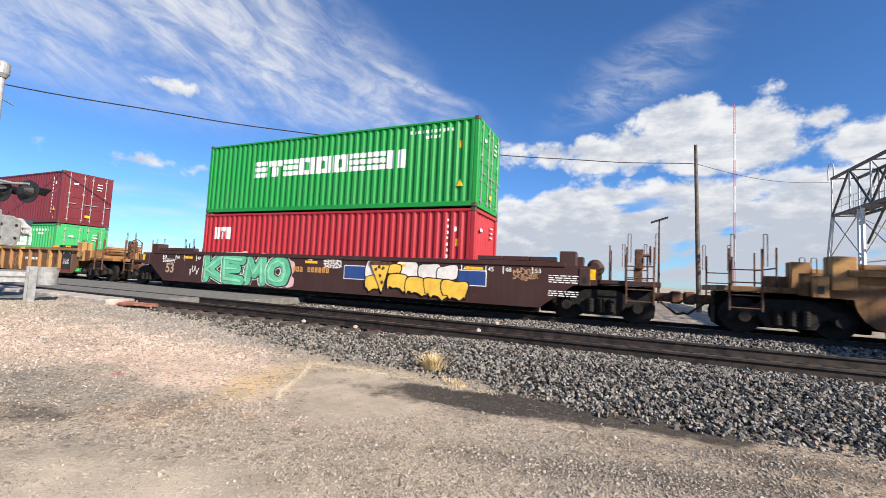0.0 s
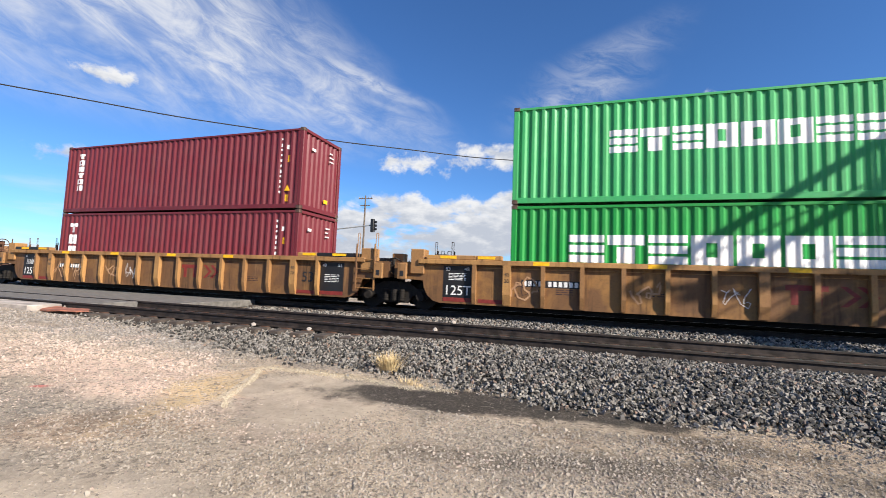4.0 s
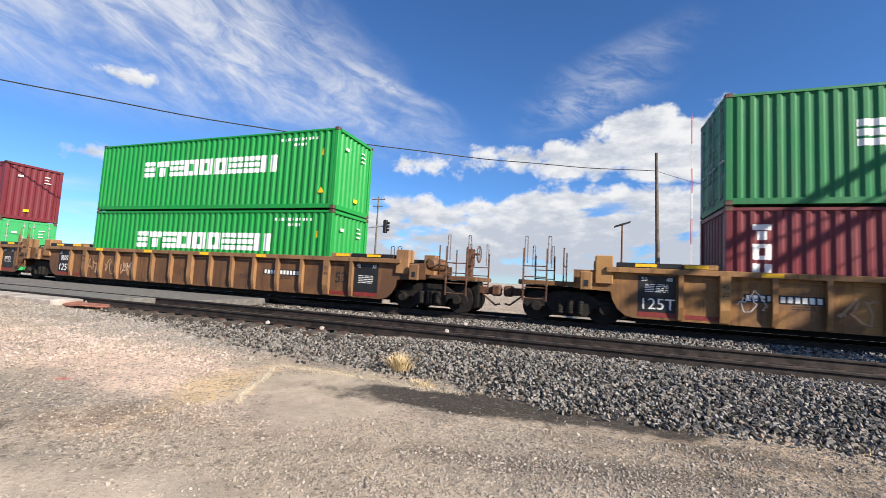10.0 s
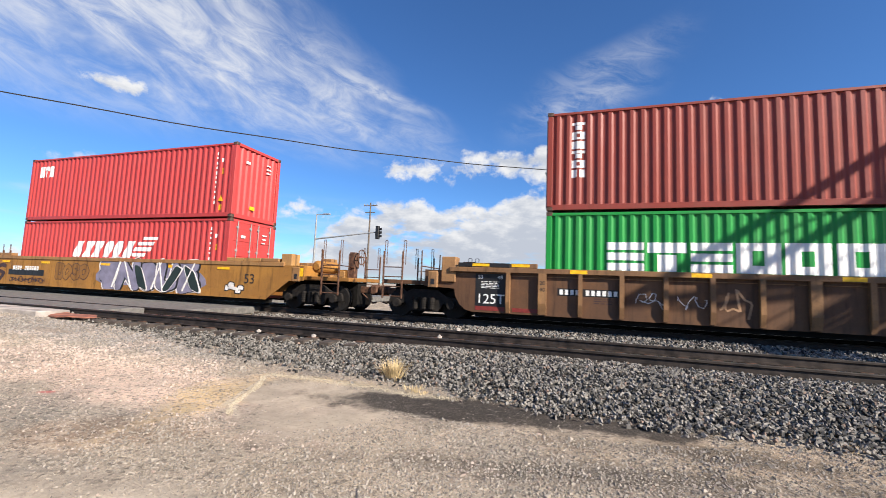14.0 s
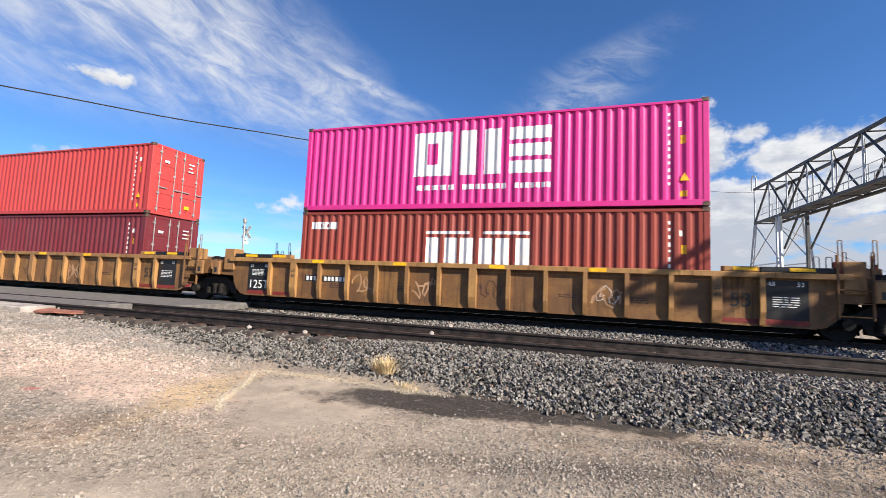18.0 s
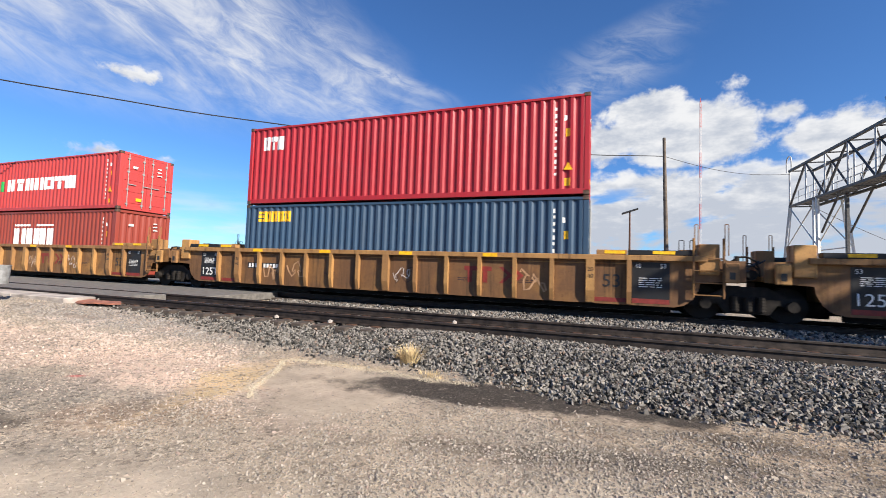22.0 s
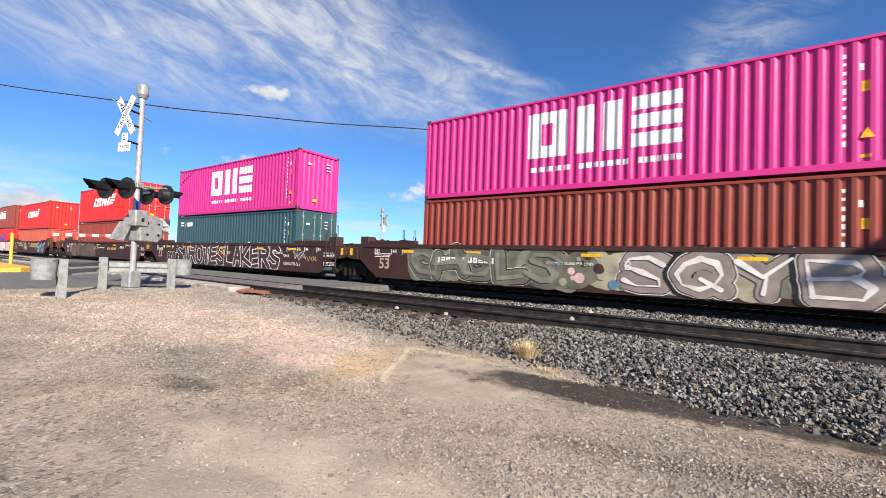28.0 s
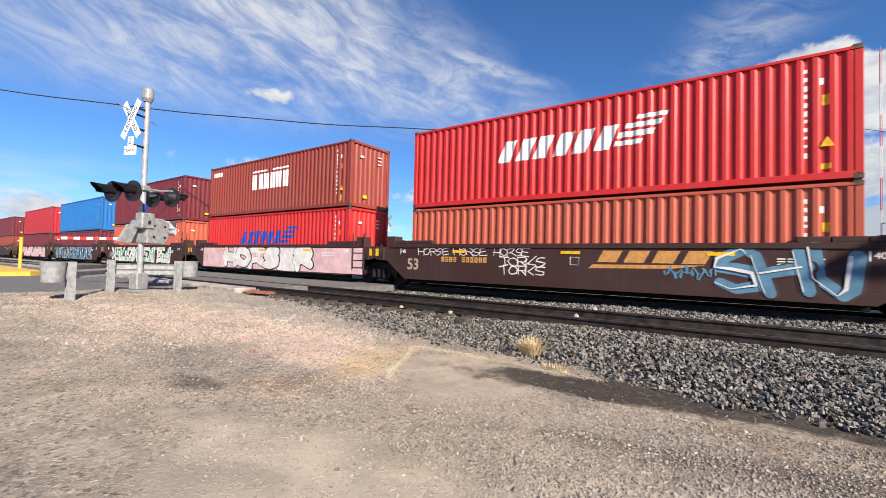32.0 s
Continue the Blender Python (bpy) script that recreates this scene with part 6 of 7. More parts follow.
for k, (x, lean) in enumerate(((0.5, 0.35), (1.6, -0.5), (2.7, 0.4), (3.3, -0.3), (4.3, 0.5))):
    bm = bmesh.new()
    prism(bm, [(x - 0.03, 0.40), (x + 0.03, 0.40), (x + 0.05 + lean, 1.46), (x + lean, 1.46)], 1, PLANE[False] - 0.030 - 0.001 * k, PLANE[False])
    part("graffiti_highlight", bm, WHITE, car)
for k, (cx, cz) in enumerate(((6.45, 0.62), (6.62, 0.74), (6.95, 0.52), (7.05, 0.64))):
    paint_spot(car, cx, cz, 0.11, 0.08, WHITE, 0.006 + 0.003 * k, FILL, 70 + k, 0, BLACK)
bm = bmesh.new()
prism(bm, [(6.50, 0.61), (6.95, 0.51), (6.99, 0.61), (6.55, 0.73)], 1, PLANE[False] - 0.022, PLANE[False])
part(FILL, bm, WHITE, car)
spray_piece(car, "BOSO", -3.05, -1.0, 0.62, 1.30, 0.10, [(M["dark_spray"], 0.016, 0.0, OUT), (M["orange_car"], -0.012, 0.0, FILL)], 33, 0.10, 1.0)
spray_piece(car, "KUS", -8.7, -6.6, 0.38, 1.25, 0.09, [(M["dark_spray"], 0.0, 0.0, FILL)], 35, 0.12, 0.95)
flat_marks(car, [(-6.35, -3.85, 0.72, 0.98)], M["black_car"], False, "number_panel", 0.003)
for k in range(2):
    scrawl(car, False, -6.2, -3.7, 0.34 + 0.06 * k, 0.66 + 0.04 * k, M["dark_spray"], 30 + k, 30, 0.018)
word(car, "53", 0.48, pose(7.40, PLANE[False] - 0.004, 0.95), M["black"], "length_mark")
unit(-6.57, "ribbed", 8.1, (J, K), ("blue", HC, -1, "five"), ("brown", HC, -1, ""), 3.6)
unit(-26.00, "ribbed", 8.1, (J, J), ("pink", HC, -1, "big_three"), ("brown", HC, 1, "block_three"))
unit(-45.46, "ribbed", 8.1, (K, J), ("faded_red", HC, 1, "three"), ("maroon", HC, 1, "panel"))
unit(-68.94, "ribbed", 8.1, (J, K), ("mint", HC, 1, "tall_panel"), ("navy", HC, 1, "flag_small"), 4.25)
unit(-88.64, "ribbed", 8.1, (J, J), ("red", HC, -1, "three"), ("blue", HC, 1, "five"), mark_at=2.6)
unit(-108.20, "ribbed", 8.1, (K, J), ("faded_red", STD, 1, "seven"), ("brown", HC, -1, "block_three"))
car = unit(-129.82, "flat", 6.11, (K, K), ("dark_maroon", HC, 1, "double"), (("pink", "brown"), STD, -1, ("big_three_short", "tall_six_short")), -5.2)
flat_marks(car, [(-5.4, -2.8, 0.88, 1.20)], M["black_car"], False, "number_panel", 0.003)
flat_marks(car, [(1.1, 2.15, 0.85, 0.97), (1.26, 1.4, 0.5, 0.849), (1.86, 2.0, 0.5, 0.849), (2.35, 2.8, 0.5, 0.62), (2.55, 3.0, 0.68, 0.80), (2.35, 2.8, 0.86, 0.97)], M["dark_red"], False, "faded_mark")
word(car, "40", 0.52, pose(5.6, PLANE[False] - 0.004, 0.80), M["black"], "length_mark")
unit(-151.56, "ribbed", 8.1, (K, K), ("brown", HC, 1, ""), (("teal", "orange"), STD, -1, ("tiny", "")))
car = unit(-175.21, "brown", 8.1, (J, K), ("pink", HC, -1, "big_three"), ("brown", HC, 1, ""), -5.0)
for k in range(13):
    paint_spot(car, -6.1 + 0.48 * k, 0.86 + 0.05 * math.sin(5 * k), 0.52, 0.50, (M["moss_spray"], M["silver_moss"])[k % 2], 0.0012 + 0.0004 * k, "spray_cloud", 140 + k)
spray_piece(car, "CHOLS", -6.5, -0.7, 0.34, 1.50, 0.235, [(WHITE, 0.05, 0.0, OUT), (BLACK, 0.035, 0.01, OUT), (M["moss_spray"], 0.0, 0.0, FILL)], 41, 0.15, 1.06)
spray_piece(car, "CHOLS", -6.5, -0.7, 0.34, 1.50, 0.235, [(M["silver_moss"], -0.17, -0.04, "graffiti_highlight")], 41, 0.15, 1.06, rise=0.027)
for k in range(14):
    paint_spot(car, -0.3 + 0.50 * k, 0.87 + 0.05 * math.sin(7 * k), 0.50, 0.50, (M["cream_spray"], M["moss_spray"])[k % 3 == 0], 0.0016 + 0.0004 * k, "spray_cloud", 160 + k)
spray_piece(car, "SQYB", 0.75, 5.75, 0.32, 1.50, 0.21, [(BLACK, 0.10, -0.06, "graffiti_shadow"), (WHITE, 0.05, 0.0, OUT), (BLACK, 0.025, 0.0, OUT), (M["silver_spray"], 0.0, 0.0, FILL)], 42, 0.06, 0.98)
spray_piece(car, "SQYB", 0.75, 5.75, 0.32, 1.50, 0.21, [(WHITE, -0.17, -0.06, "graffiti_highlight")], 42, 0.06, 0.98, rise=0.027)
spray_dots(car, -1.0, 0.9, 0.36, 1.42, 22, (M["pink_spray"], M["cream_spray"], M["blue_spray"], M["moss_spray"], M["dark_spray"]), 44)
for k in range(3):
    scrawl(car, False, 5.7, 6.8, 0.65 + 0.2 * k, 0.95 + 0.2 * k, BLACK, 43 + k, 18, 0.02)
flat_marks(car, row_of([O, B, O, B], -5.3, -4.5, 0.95, 1.15, 0.4) + row_of([B, O, O, B, N, O], -4.2, -3.05, 0.98, 1.16, 0.4), M["white"], False, "car_number", 0.03)
word(car, "LD LMT 118,500 PER UNIT", 0.12, pose(-0.6, PLANE[False] - 0.03, 1.06), WHITE)
word(car, "B", 0.34, pose(0.95, PLANE[False] - 0.03, 1.05), WHITE)
car = unit(-194.92, "brown", 8.1, (J, J), ("pink", HC, -1, "big_three"), ("teal", HC, 1, "flag_green"), -1.0)
spray_piece(car, "FORSE", -6.68, -4.8, 0.36, 0.92, 0.062, [(WHITE, 0.062, 0.0, OUT), (BLACK, 0.032, 0.0, OUT), (M["dark_spray"], 0.0, 0.0, FILL)], 52, 0.05, 0.98)
spray_piece(car, "STROTESLAKERS", -5.45, 5.2, 0.30, 1.52, 0.105, [(WHITE, 0.048, 0.0, OUT), (M["dark_spray"], 0.0, 0.0, FILL)], 51, 0.07, 1.02)
word(car, "THIS IS", 0.17, pose(5.75, PLANE[False] - 0.006, 0.98), WHITE, "tag", 0.9)
word(car, "NEVER GETS OLD", 0.19, pose(6.2, PLANE[False] - 0.006, 0.62), WHITE, "tag", 0.85)
scrawl(car, False, 6.3, 7.2, 0.8, 1.25, WHITE, 55, 18, 0.012)
scrawl(car, False, 7.2, 8.0, 0.75, 1.05, M["ghost_spray"], 56, 18, 0.016)
car = unit(-214.37, "brown", 8.1, (K, J), ("bright_red", HC, 1, "flag_three"), ("brown", HC, 1, ""), 2.1)
for k in range(12):
    paint_spot(car, -6.4 + 0.48 * k, 0.86 + 0.05 * math.sin(5 * k), 0.50, 0.48, (M["umber_spray"], M["moss_spray"])[k % 3 == 1], 0.0012 + 0.0004 * k, "spray_cloud", 240 + k)
spray_piece(car, "CHULS", -6.75, -1.05, 0.34, 1.50, 0.225, [(M["silver_spray"], 0.055, -0.01, OUT), (BLACK, 0.040, 0.02, OUT), (M["umber_spray"], 0.0, 0.0, FILL)], 61, 0.16, 1.06)
for k in range(4):
    scrawl(car, False, -7.15, -6.6, 0.55 + 0.2 * k, 0.78 + 0.2 * k, WHITE, 63 + k, 12, 0.012)
word(car, "A", 0.34, pose(-0.88, PLANE[False] - 0.006, 1.05), WHITE)
word(car, "LD LMT 118,300 PER UNIT", 0.13, pose(0.77, PLANE[False] - 0.006, 1.09), WHITE)
bm = bmesh.new()
tube(bm, [(-0.33 + 0.17 * math.cos(a * math.pi / 12), PLANE[False] - 0.004, 1.07 + 0.17 * math.sin(a * math.pi / 12)) for a in range(25)], 0.010)
part("emblem", bm, WHITE, car)
for k in range(3):
    scrawl(car, False, -0.2 + 0.9 * k, 0.6 + 0.9 * k, 0.45, 0.80, M["dark_spray"], 66 + k, 14, 0.02)
car = unit(-236.38, "brown", 6.18, (J, K), ("bright_red", HC, -1, "flag_three"), ("orange", STD, -1, ""), -4.55)
y = PLANE[False]
for k in range(4):
    bm = bmesh.new()
    x = 0.75 + 0.68 * k
    prism(bm, [(x, 1.06), (x + 0.50, 1.06), (x + 0.66, 1.38), (x + 0.16, 1.38)], 1, y - 0.004, y)
    part("trade_mark", bm, M["gold"], car)
bm = bmesh.new()
prism(bm, [(0.52, 0.88), (0.62, 0.99), (3.3, 1.03), (2.6, 0.93)], 1, y - 0.004, y)
part("trade_mark", bm, M["gold"], car)
word(car, "WELL LD LMT 124600", 0.11, pose(1.15, y - 0.006, 1.49), WHITE)
for k in range(3):
    spray_piece(car, "HORSE", -5.6 + 1.55 * k, -4.25 + 1.5 * k, 1.18, 1.43, 0.012, [(WHITE, 0.0, 0.0, "tag")], 79 + k, 0.14, 0.95)
for k in range(2):
    spray_piece(car, "TORKS", -2.25, -0.75, 0.86 - 0.26 * k, 1.16 - 0.26 * k, 0.016, [(WHITE, 0.0, 0.0, "tag")], 75 + k, 0.14, 1.0)
bm = bmesh.new()
tube(bm, [(0.0, y - 0.004, 0.96), (0.24, y - 0.0041, 0.96), (0.24, y - 0.004, 1.18), (0.0, y - 0.0041, 1.18), (0.0, y - 0.004, 0.96)], 0.010)
part("emblem", bm, WHITE, car)
spray_piece(car, "SHU", 3.6, 6.0, 0.40, 1.48, 0.12, [(M["dark_spray"], 0.03, 0.04, OUT), (M["blue_spray"], 0.0, 0.0, FILL)], 71, 0.17, 1.04)
spray_piece(car, "SHU", 3.6, 6.0, 0.40, 1.48, 0.12, [(WHITE, -0.105, -0.10, "graffiti_highlight")], 71, 0.17, 1.04, rise=0.027)
scrawl(car, False, 2.4, 3.5, 0.6, 1.1, M["blue_spray"], 83, 26, 0.02)
car = unit(-252.05, "brown", 6.18, (J, J), ("brown", HC, -1, "block_three"), ("bright_red", HC, -1, "flag_three_blue"), -1.0)
flat_marks(car, [(-6.1, 7.2, 0.34, 1.42)], M["pink_spray"], False, "spray_background", 0.002)
spray_piece(car, "HORSER", -3.7, 4.0, 0.34, 1.50, 0.21, [(BLACK, 0.05, 0.03, OUT), (WHITE, 0.0, 0.0, FILL)], 81, 0.09, 1.0)
car = unit(-267.70, "brown", 6.18, (J, J), ("maroon", HC, -1, ""), ("orange", HC, -1, ""))
graffiti(car, False, -5.5, 5.0, 0.36, 1.5, 12, M["white_spray"], M["black_spray"], 91, M["mint_spray"])
car = unit(-283.30, "brown", 6.18, (J, J), ("light_blue", HC, -1, ""), ("maroon", STD, -1, ""))
graffiti(car, False, -5.5, 5.0, 0.36, 1.5, 10, M["blue_spray"], M["white_spray"], 92, M["black_spray"])
car = unit(-298.90, "brown", 6.18, (K, J), ("red", HC, -1, ""), ("maroon", STD, -1, ""))
graffiti(car, False, -5.5, 5.0, 0.36, 1.4, 8, M["pink_spray"], M["white_spray"], 93)
unit(-317.80, "brown", 6.18, (J, K), ("maroon", STD, -1, ""), ("brown", STD, -1, ""))
unit(-333.40, "brown", 6.18, (J, J), ("pink", HC, -1, ""), ("red", STD, -1, ""))
unit(-349.00, "brown", 6.18, (J, J), ("red", HC, -1, ""), ("maroon", STD, -1, ""))


def travelled(t):
    """How far the train has gone along the track at t seconds, from its place at 16 s."""
    u = (t - 16) / 16
    return 234.79 * u + 2.793 * u * u + 0.939 * u ** 3


def motions():
    """Keys for the train: every car and load rolls along the track, and the wheels turn."""
    times = [2.0 * k for k in range(17)]
    for ob, x, z in MOVING:
        walk(ob, [(t, pose(x + travelled(t), Y_TRAIN, z)) for t in times])
    masters = {}
    for k, w in WHEELS:
        if k not in masters:
            rows = []
            for f in range(961):
                t = f / 30
                rows.append((t, pose(k, 0, 0.42, 0, math.degrees(travelled(t) / 0.42) % 360, 0)))
            walk(w, rows)
            masters[k] = w.animation_data
        else:
            w.rotation_mode = "QUATERNION"
            keys = w.animation_data_create()
            keys.action = masters[k].action
            keys.action_slot = masters[k].action_slot


# ---- things beside the track ----
def build_bridge():
    """Steel lattice signal bridge over the tracks."""
    X0, X1 = 15.0, 16.6
    Y0, Y1, Z0, Z1 = 5.3, 41.2, 7.70, 10.65
    br = thing("signal_bridge", "dark steel lattice signal bridge spanning the tracks", "signal bridge")
    steel, light, bright = M["black_steel"], M["sunlit_galv"], M["sunlit_galv"]
    n = 13
    ys = [Y0 + (Y1 - Y0) * i / n for i in range(n + 1)]
    for x in (X0, X1):
        for z in (Z0, Z1):
            bm = bmesh.new()
            box(bm, x - 0.09, x + 0.09, Y0, Y1, z - 0.09, z + 0.09, 0.01)
            part("chord", bm, steel, br)
        for i, (a, b) in enumerate(zip(ys, ys[1:])):
            bm = bmesh.new()
            p, q = ((x, a, Z0), (x, b, Z1)) if i % 2 else ((x, a, Z1), (x, b, Z0))
            rod(bm, p, q, 0.085, seg=4)
            part("diagonal", bm, steel, br)
            bm = bmesh.new()
            rod(bm, (x, b, Z0), (x, b, Z1), 0.06, seg=4)
            part("upright", bm, bright, br)
    for i, y in enumerate(ys):
        for z in (Z0, Z1):
            bm = bmesh.new()
            rod(bm, (X0, y, z), (X1, y, z), 0.05, seg=4)
            part("cross_bar", bm, steel, br)
        if i < n:
            bm = bmesh.new()
            rod(bm, (X0, y, Z1), (X1, ys[i + 1], Z1), 0.04, seg=4)
            part("top_brace", bm, steel, br)
    bm = bmesh.new()
    for k in range(5):
        box(bm, X0 + 0.25 + 0.25 * k, X0 + 0.44 + 0.25 * k, Y0, Y1, Z0 + 0.10, Z0 + 0.13)
    part("walkway", bm, steel, br, "dark slatted inspection walkway")
    for x in (X0 + 0.2, X1 - 0.2):
        bm = bmesh.new()
        for z in (Z0 + 0.65, Z0 + 1.15):
            rod(bm, (x, Y0, z), (x, Y1, z), 0.022, seg=6)
        for y in ys:
            rod(bm, (x, y, Z0 + 0.1), (x, y, Z0 + 1.15), 0.022, seg=6)
            rod(bm, (x, y + 1.7, Z0 + 0.1), (x, y + 1.7, Z0 + 1.15), 0.022, seg=6) if y < Y1 - 2 else None
        part("handrail", bm, light, br, "galvanised walkway handrail")
    for yb, s in ((Y1, 1), (Y0, -1)):
        inner = yb - 4.4 if s > 0 else yb - 0.3
        for x, dx in ((X0, -0.35), (X1, 0.35)):
            bm = bmesh.new()
            rod(bm, (x, yb, Z0), (x + dx, yb + s * 1.0, 0.0), 0.10, seg=4)
            rod(bm, (x, yb - s * 0.35, Z0), (x + dx, yb + s * 0.4, 0.0), 0.07, seg=4)
            part("leg", bm, light, br, "pale steel lattice leg")
            bm = bmesh.new()
            rod(bm, (x, inner, Z0), (x + dx, inner - s * 1.0, 0.0), 0.12, seg=4)
            rod(bm, (x, inner + s * 0.5, Z0), (x + dx, inner - s * 0.4, 0.0), 0.09, seg=4)
            part("leg", bm, light, br, "pale steel lattice leg")
            bm = bmesh.new()
            rod(bm, (x, yb, Z0 - 0.1), (x + dx * 0.5, inner - s * 0.5, Z0 - 3.6), 0.055, seg=4)
            rod(bm, (x, inner, Z0 - 0.1), (x + dx * 0.5, yb + s * 0.45, Z0 - 3.6), 0.055, seg=4)
            rod(bm, (x, yb + s * 0.45, Z0 - 3.6), (x, inner - s * 0.5, Z0 - 3.6), 0.045, seg=4)
            rod(bm, (x, yb + s * 0.45, Z0 - 3.6), (x + dx, inner - s * 1.0, 0.1), 0.05, seg=4)
            rod(bm, (x, inner - s * 0.5, Z0 - 3.6), (x + dx, yb + s * 0.95, 0.1), 0.05, seg=4)
            part("leg_brace", bm, light, br)
            bm = bmesh.new()
            rod(bm, (x, inner - s * 0.6, Z0 - 2.6), (x, inner - s * 3.1, Z0), 0.08, seg=4)
            part("knee_brace", bm, steel, br)
    # signal mast and head on the walkway
    bm = bmesh.new()
    rod(bm, (X0 + 0.8, 23.6, Z0 + 0.1), (X0 + 0.8, 23.6, Z1 + 0.4), 0.07)
    rod(bm, (X0 + 0.8, 23.6, Z1 + 0.1), (X0 + 0.8, 23.6, Z1 + 1.25), 0.42, seg=18)
    part("signal_head", bm, M["black"], br, "black cylindrical signal head")
    bm = bmesh.new()
    pts = [(0.45 * math.cos(a), 0.45 * math.sin(a)) for a in [k * math.pi / 8 for k in range(9)]]
    for (a, b), (c, d) in zip(pts, pts[1:]):
        rod(bm, (X0, Y1 + 0.1 + a, Z1 + 0.8 + b), (X0, Y1 + 0.1 + c, Z1 + 0.8 + d), 0.05, seg=6)
    for a in (-0.45, 0.45):
        rod(bm, (X0, Y1 + 0.1 + a, Z1), (X0, Y1 + 0.1 + a, Z1 + 0.8), 0.05, seg=6)
    part("ladder_hoop", bm, light, br, "pale ladder hoop")
    bm = bmesh.new()
    box(bm, X0 + 0.6, X0 + 0.78, 34.5, 34.7, 2.2, 7.6, 0.02)
    part("cable_duct", bm, steel, br)


def build_crossing_signal(at, facing_label, gate):
    sg = thing("crossing_signal", facing_label, "crossing signal", at=at)
    bm = bmesh.new()
    rod(bm, (0, 0, 0.05), (0, 0, 5.75), 0.075, seg=18)
    mast = part("mast", bm, M["silver"], sg, "silver painted tubular mast")
    bm = bmesh.new()
    rod(bm, (0, 0, 5.62), (0, 0, 5.72), 0.10, 0.15, seg=18)
    rod(bm, (0, 0, 5.72), (0, 0, 5.98), 0.15, seg=18)
    rod(bm, (0, 0, 5.98), (0, 0, 6.05), 0.15, 0.06, seg=18)
    part("bell", bm, M["galv"], sg, "grey electronic bell on top")
    bm = bmesh.new()
    box(bm, -0.20, 0.20, -0.20, 0.20, 0.0, 0.06, 0.01)
    box(bm, -0.16, 0.16, -0.20, 0.16, 0.06, 0.55, 0.03)
    part("base_box", bm, M["galv"], sg, "grey junction box base")
    # crossbuck: two boards with the words; the sign faces the road
    cb = part("crossbuck_bracket", cached("cbb", lambda: (lambda bm: ([rod(bm, (0, 0, z), (0.0, -0.42, z), 0.03, seg=8) for z in (4.25, 4.75, 5.15, 5.35)], mesh_of(bm))[1])(bmesh.new())), M["black"], sg)
    for a, words in ((55, "CROSSING"), (-55, "RAILROAD")):
        bm = bmesh.new()
        box(bm, -0.62, 0.62, -0.008, 0.008, -0.115, 0.115, 0.003)
        board = part("crossbuck_board", bm, M["sign_white"], sg, "white reflective board with black lettering", at=pose(0, -0.45 - (0.02 if a > 0 else 0), 4.95, 0, 0, -8) @ pose(0, 0, 0, 0, -a, 0))
        part("board_back", box_mesh(-0.615, 0.615, 0.009, 0.013, -0.11, 0.11), M["galv"], board, "dull bare metal back")
        word(board, words, 0.175, pose(0, -0.010, 0), M["black"])
    bm = bmesh.new()
    box(bm, -0.10, 0.10, -0.008, 0.008, -0.14, 0.14, 0.003)
    tr = part("tracks_sign", bm, M["sign_white"], sg, at=pose(0, -0.45, 4.32))
    word(tr, "2", 0.22, pose(0, -0.010, 0), M["black"])
    bm = bmesh.new()
    box(bm, -0.22, 0.22, -0.008, 0.008, -0.13, 0.13, 0.003)
    tr = part("tracks_sign", bm, M["sign_white"], sg, at=pose(0, -0.45, 4.06))
    word(tr, "TRACKS", 0.115, pose(0, -0.010, 0), M["black"])
    bm = bmesh.new()
    rod(bm, (0, -0.9, 5.28), (0, 0.35, 5.05), 0.018, seg=6)
    part("arm_bracket", bm, M["galv"], sg)
    # flashing light pairs, one to the road, one to the back
    bm = bmesh.new()
    box(bm, -0.14, 0.14, -0.11, 0.11, 2.97, 3.13, 0.02)
    for y in (-0.55, 0.55):
        rod(bm, (-0.45, y, 3.05), (0.45, y, 3.05), 0.03, seg=10)
        rod(bm, (0, 0, 3.05), (0, y, 3.05), 0.035, seg=10)
    part("light_crossarm", bm, M["galv"], sg)
    for x, f in ((-0.38, 1), (0.38, 1), (-0.38, -1), (0.38, -1)):
        def head():
            bm = bmesh.new()
            rod(bm, (0, 0.0, 0), (0, 0.025, 0), 0.30, seg=24)
            rod(bm, (0, 0.03, 0), (0, 0.20, 0), 0.19, 0.10, seg=18)
            return mesh_of(bm)
        lamp = part("flasher", cached("flasher", head), M["black"], sg, "black round flashing-light background", at=pose(x, -0.62 * f, 2.86, 0, 0, 0 if f == 1 else 180))
        def visor():
            bm = bmesh.new()
            k = [(0.17 * math.cos(a), 0.17 * math.sin(a)) for a in [math.radians(t) for t in range(-20, 201, 20)]]
            inner = [bm.verts.new((a, 0, b)) for a, b in k]
            outer = [bm.verts.new((a * 0.8, -0.34 - 0.22 * max(0, b) / 0.17, b)) for a, b in k]
            for i in range(len(k) - 1):
                bm.faces.new((inner[i], inner[i + 1], outer[i + 1], outer[i]))
            bmesh.ops.solidify(bm, geom=bm.faces[:], thickness=0.008)
            return mesh_of(bm)
        part("visor", cached("visor", visor), M["black"], lamp)
        part("lens", cached("lens", lambda: (lambda bm: (rod(bm, (0, -0.02, 0), (0, 0.0, 0), 0.155, seg=20), mesh_of(bm))[1])(bmesh.new())), M["red_lens"], lamp, "dark red lens")
    # gate mechanism with counterweights and the lowered arm
    bm = bmesh.new()
    prism(bm, [(-0.10, 1.42), (0.46, 1.40), (0.60, 1.56), (0.60, 2.06), (0.42, 2.18), (-0.04, 2.18), (-0.14, 2.02)], 0, -0.30, 0.34)
    bmesh.ops.bevel(bm, geom=bm.edges[:], offset=0.035, segments=2, profile=0.5, affect="EDGES")
    hub = part("gate_mechanism", bm, M["galv"], sg, "grey rounded gate mechanism housing")
    bm = bmesh.new()
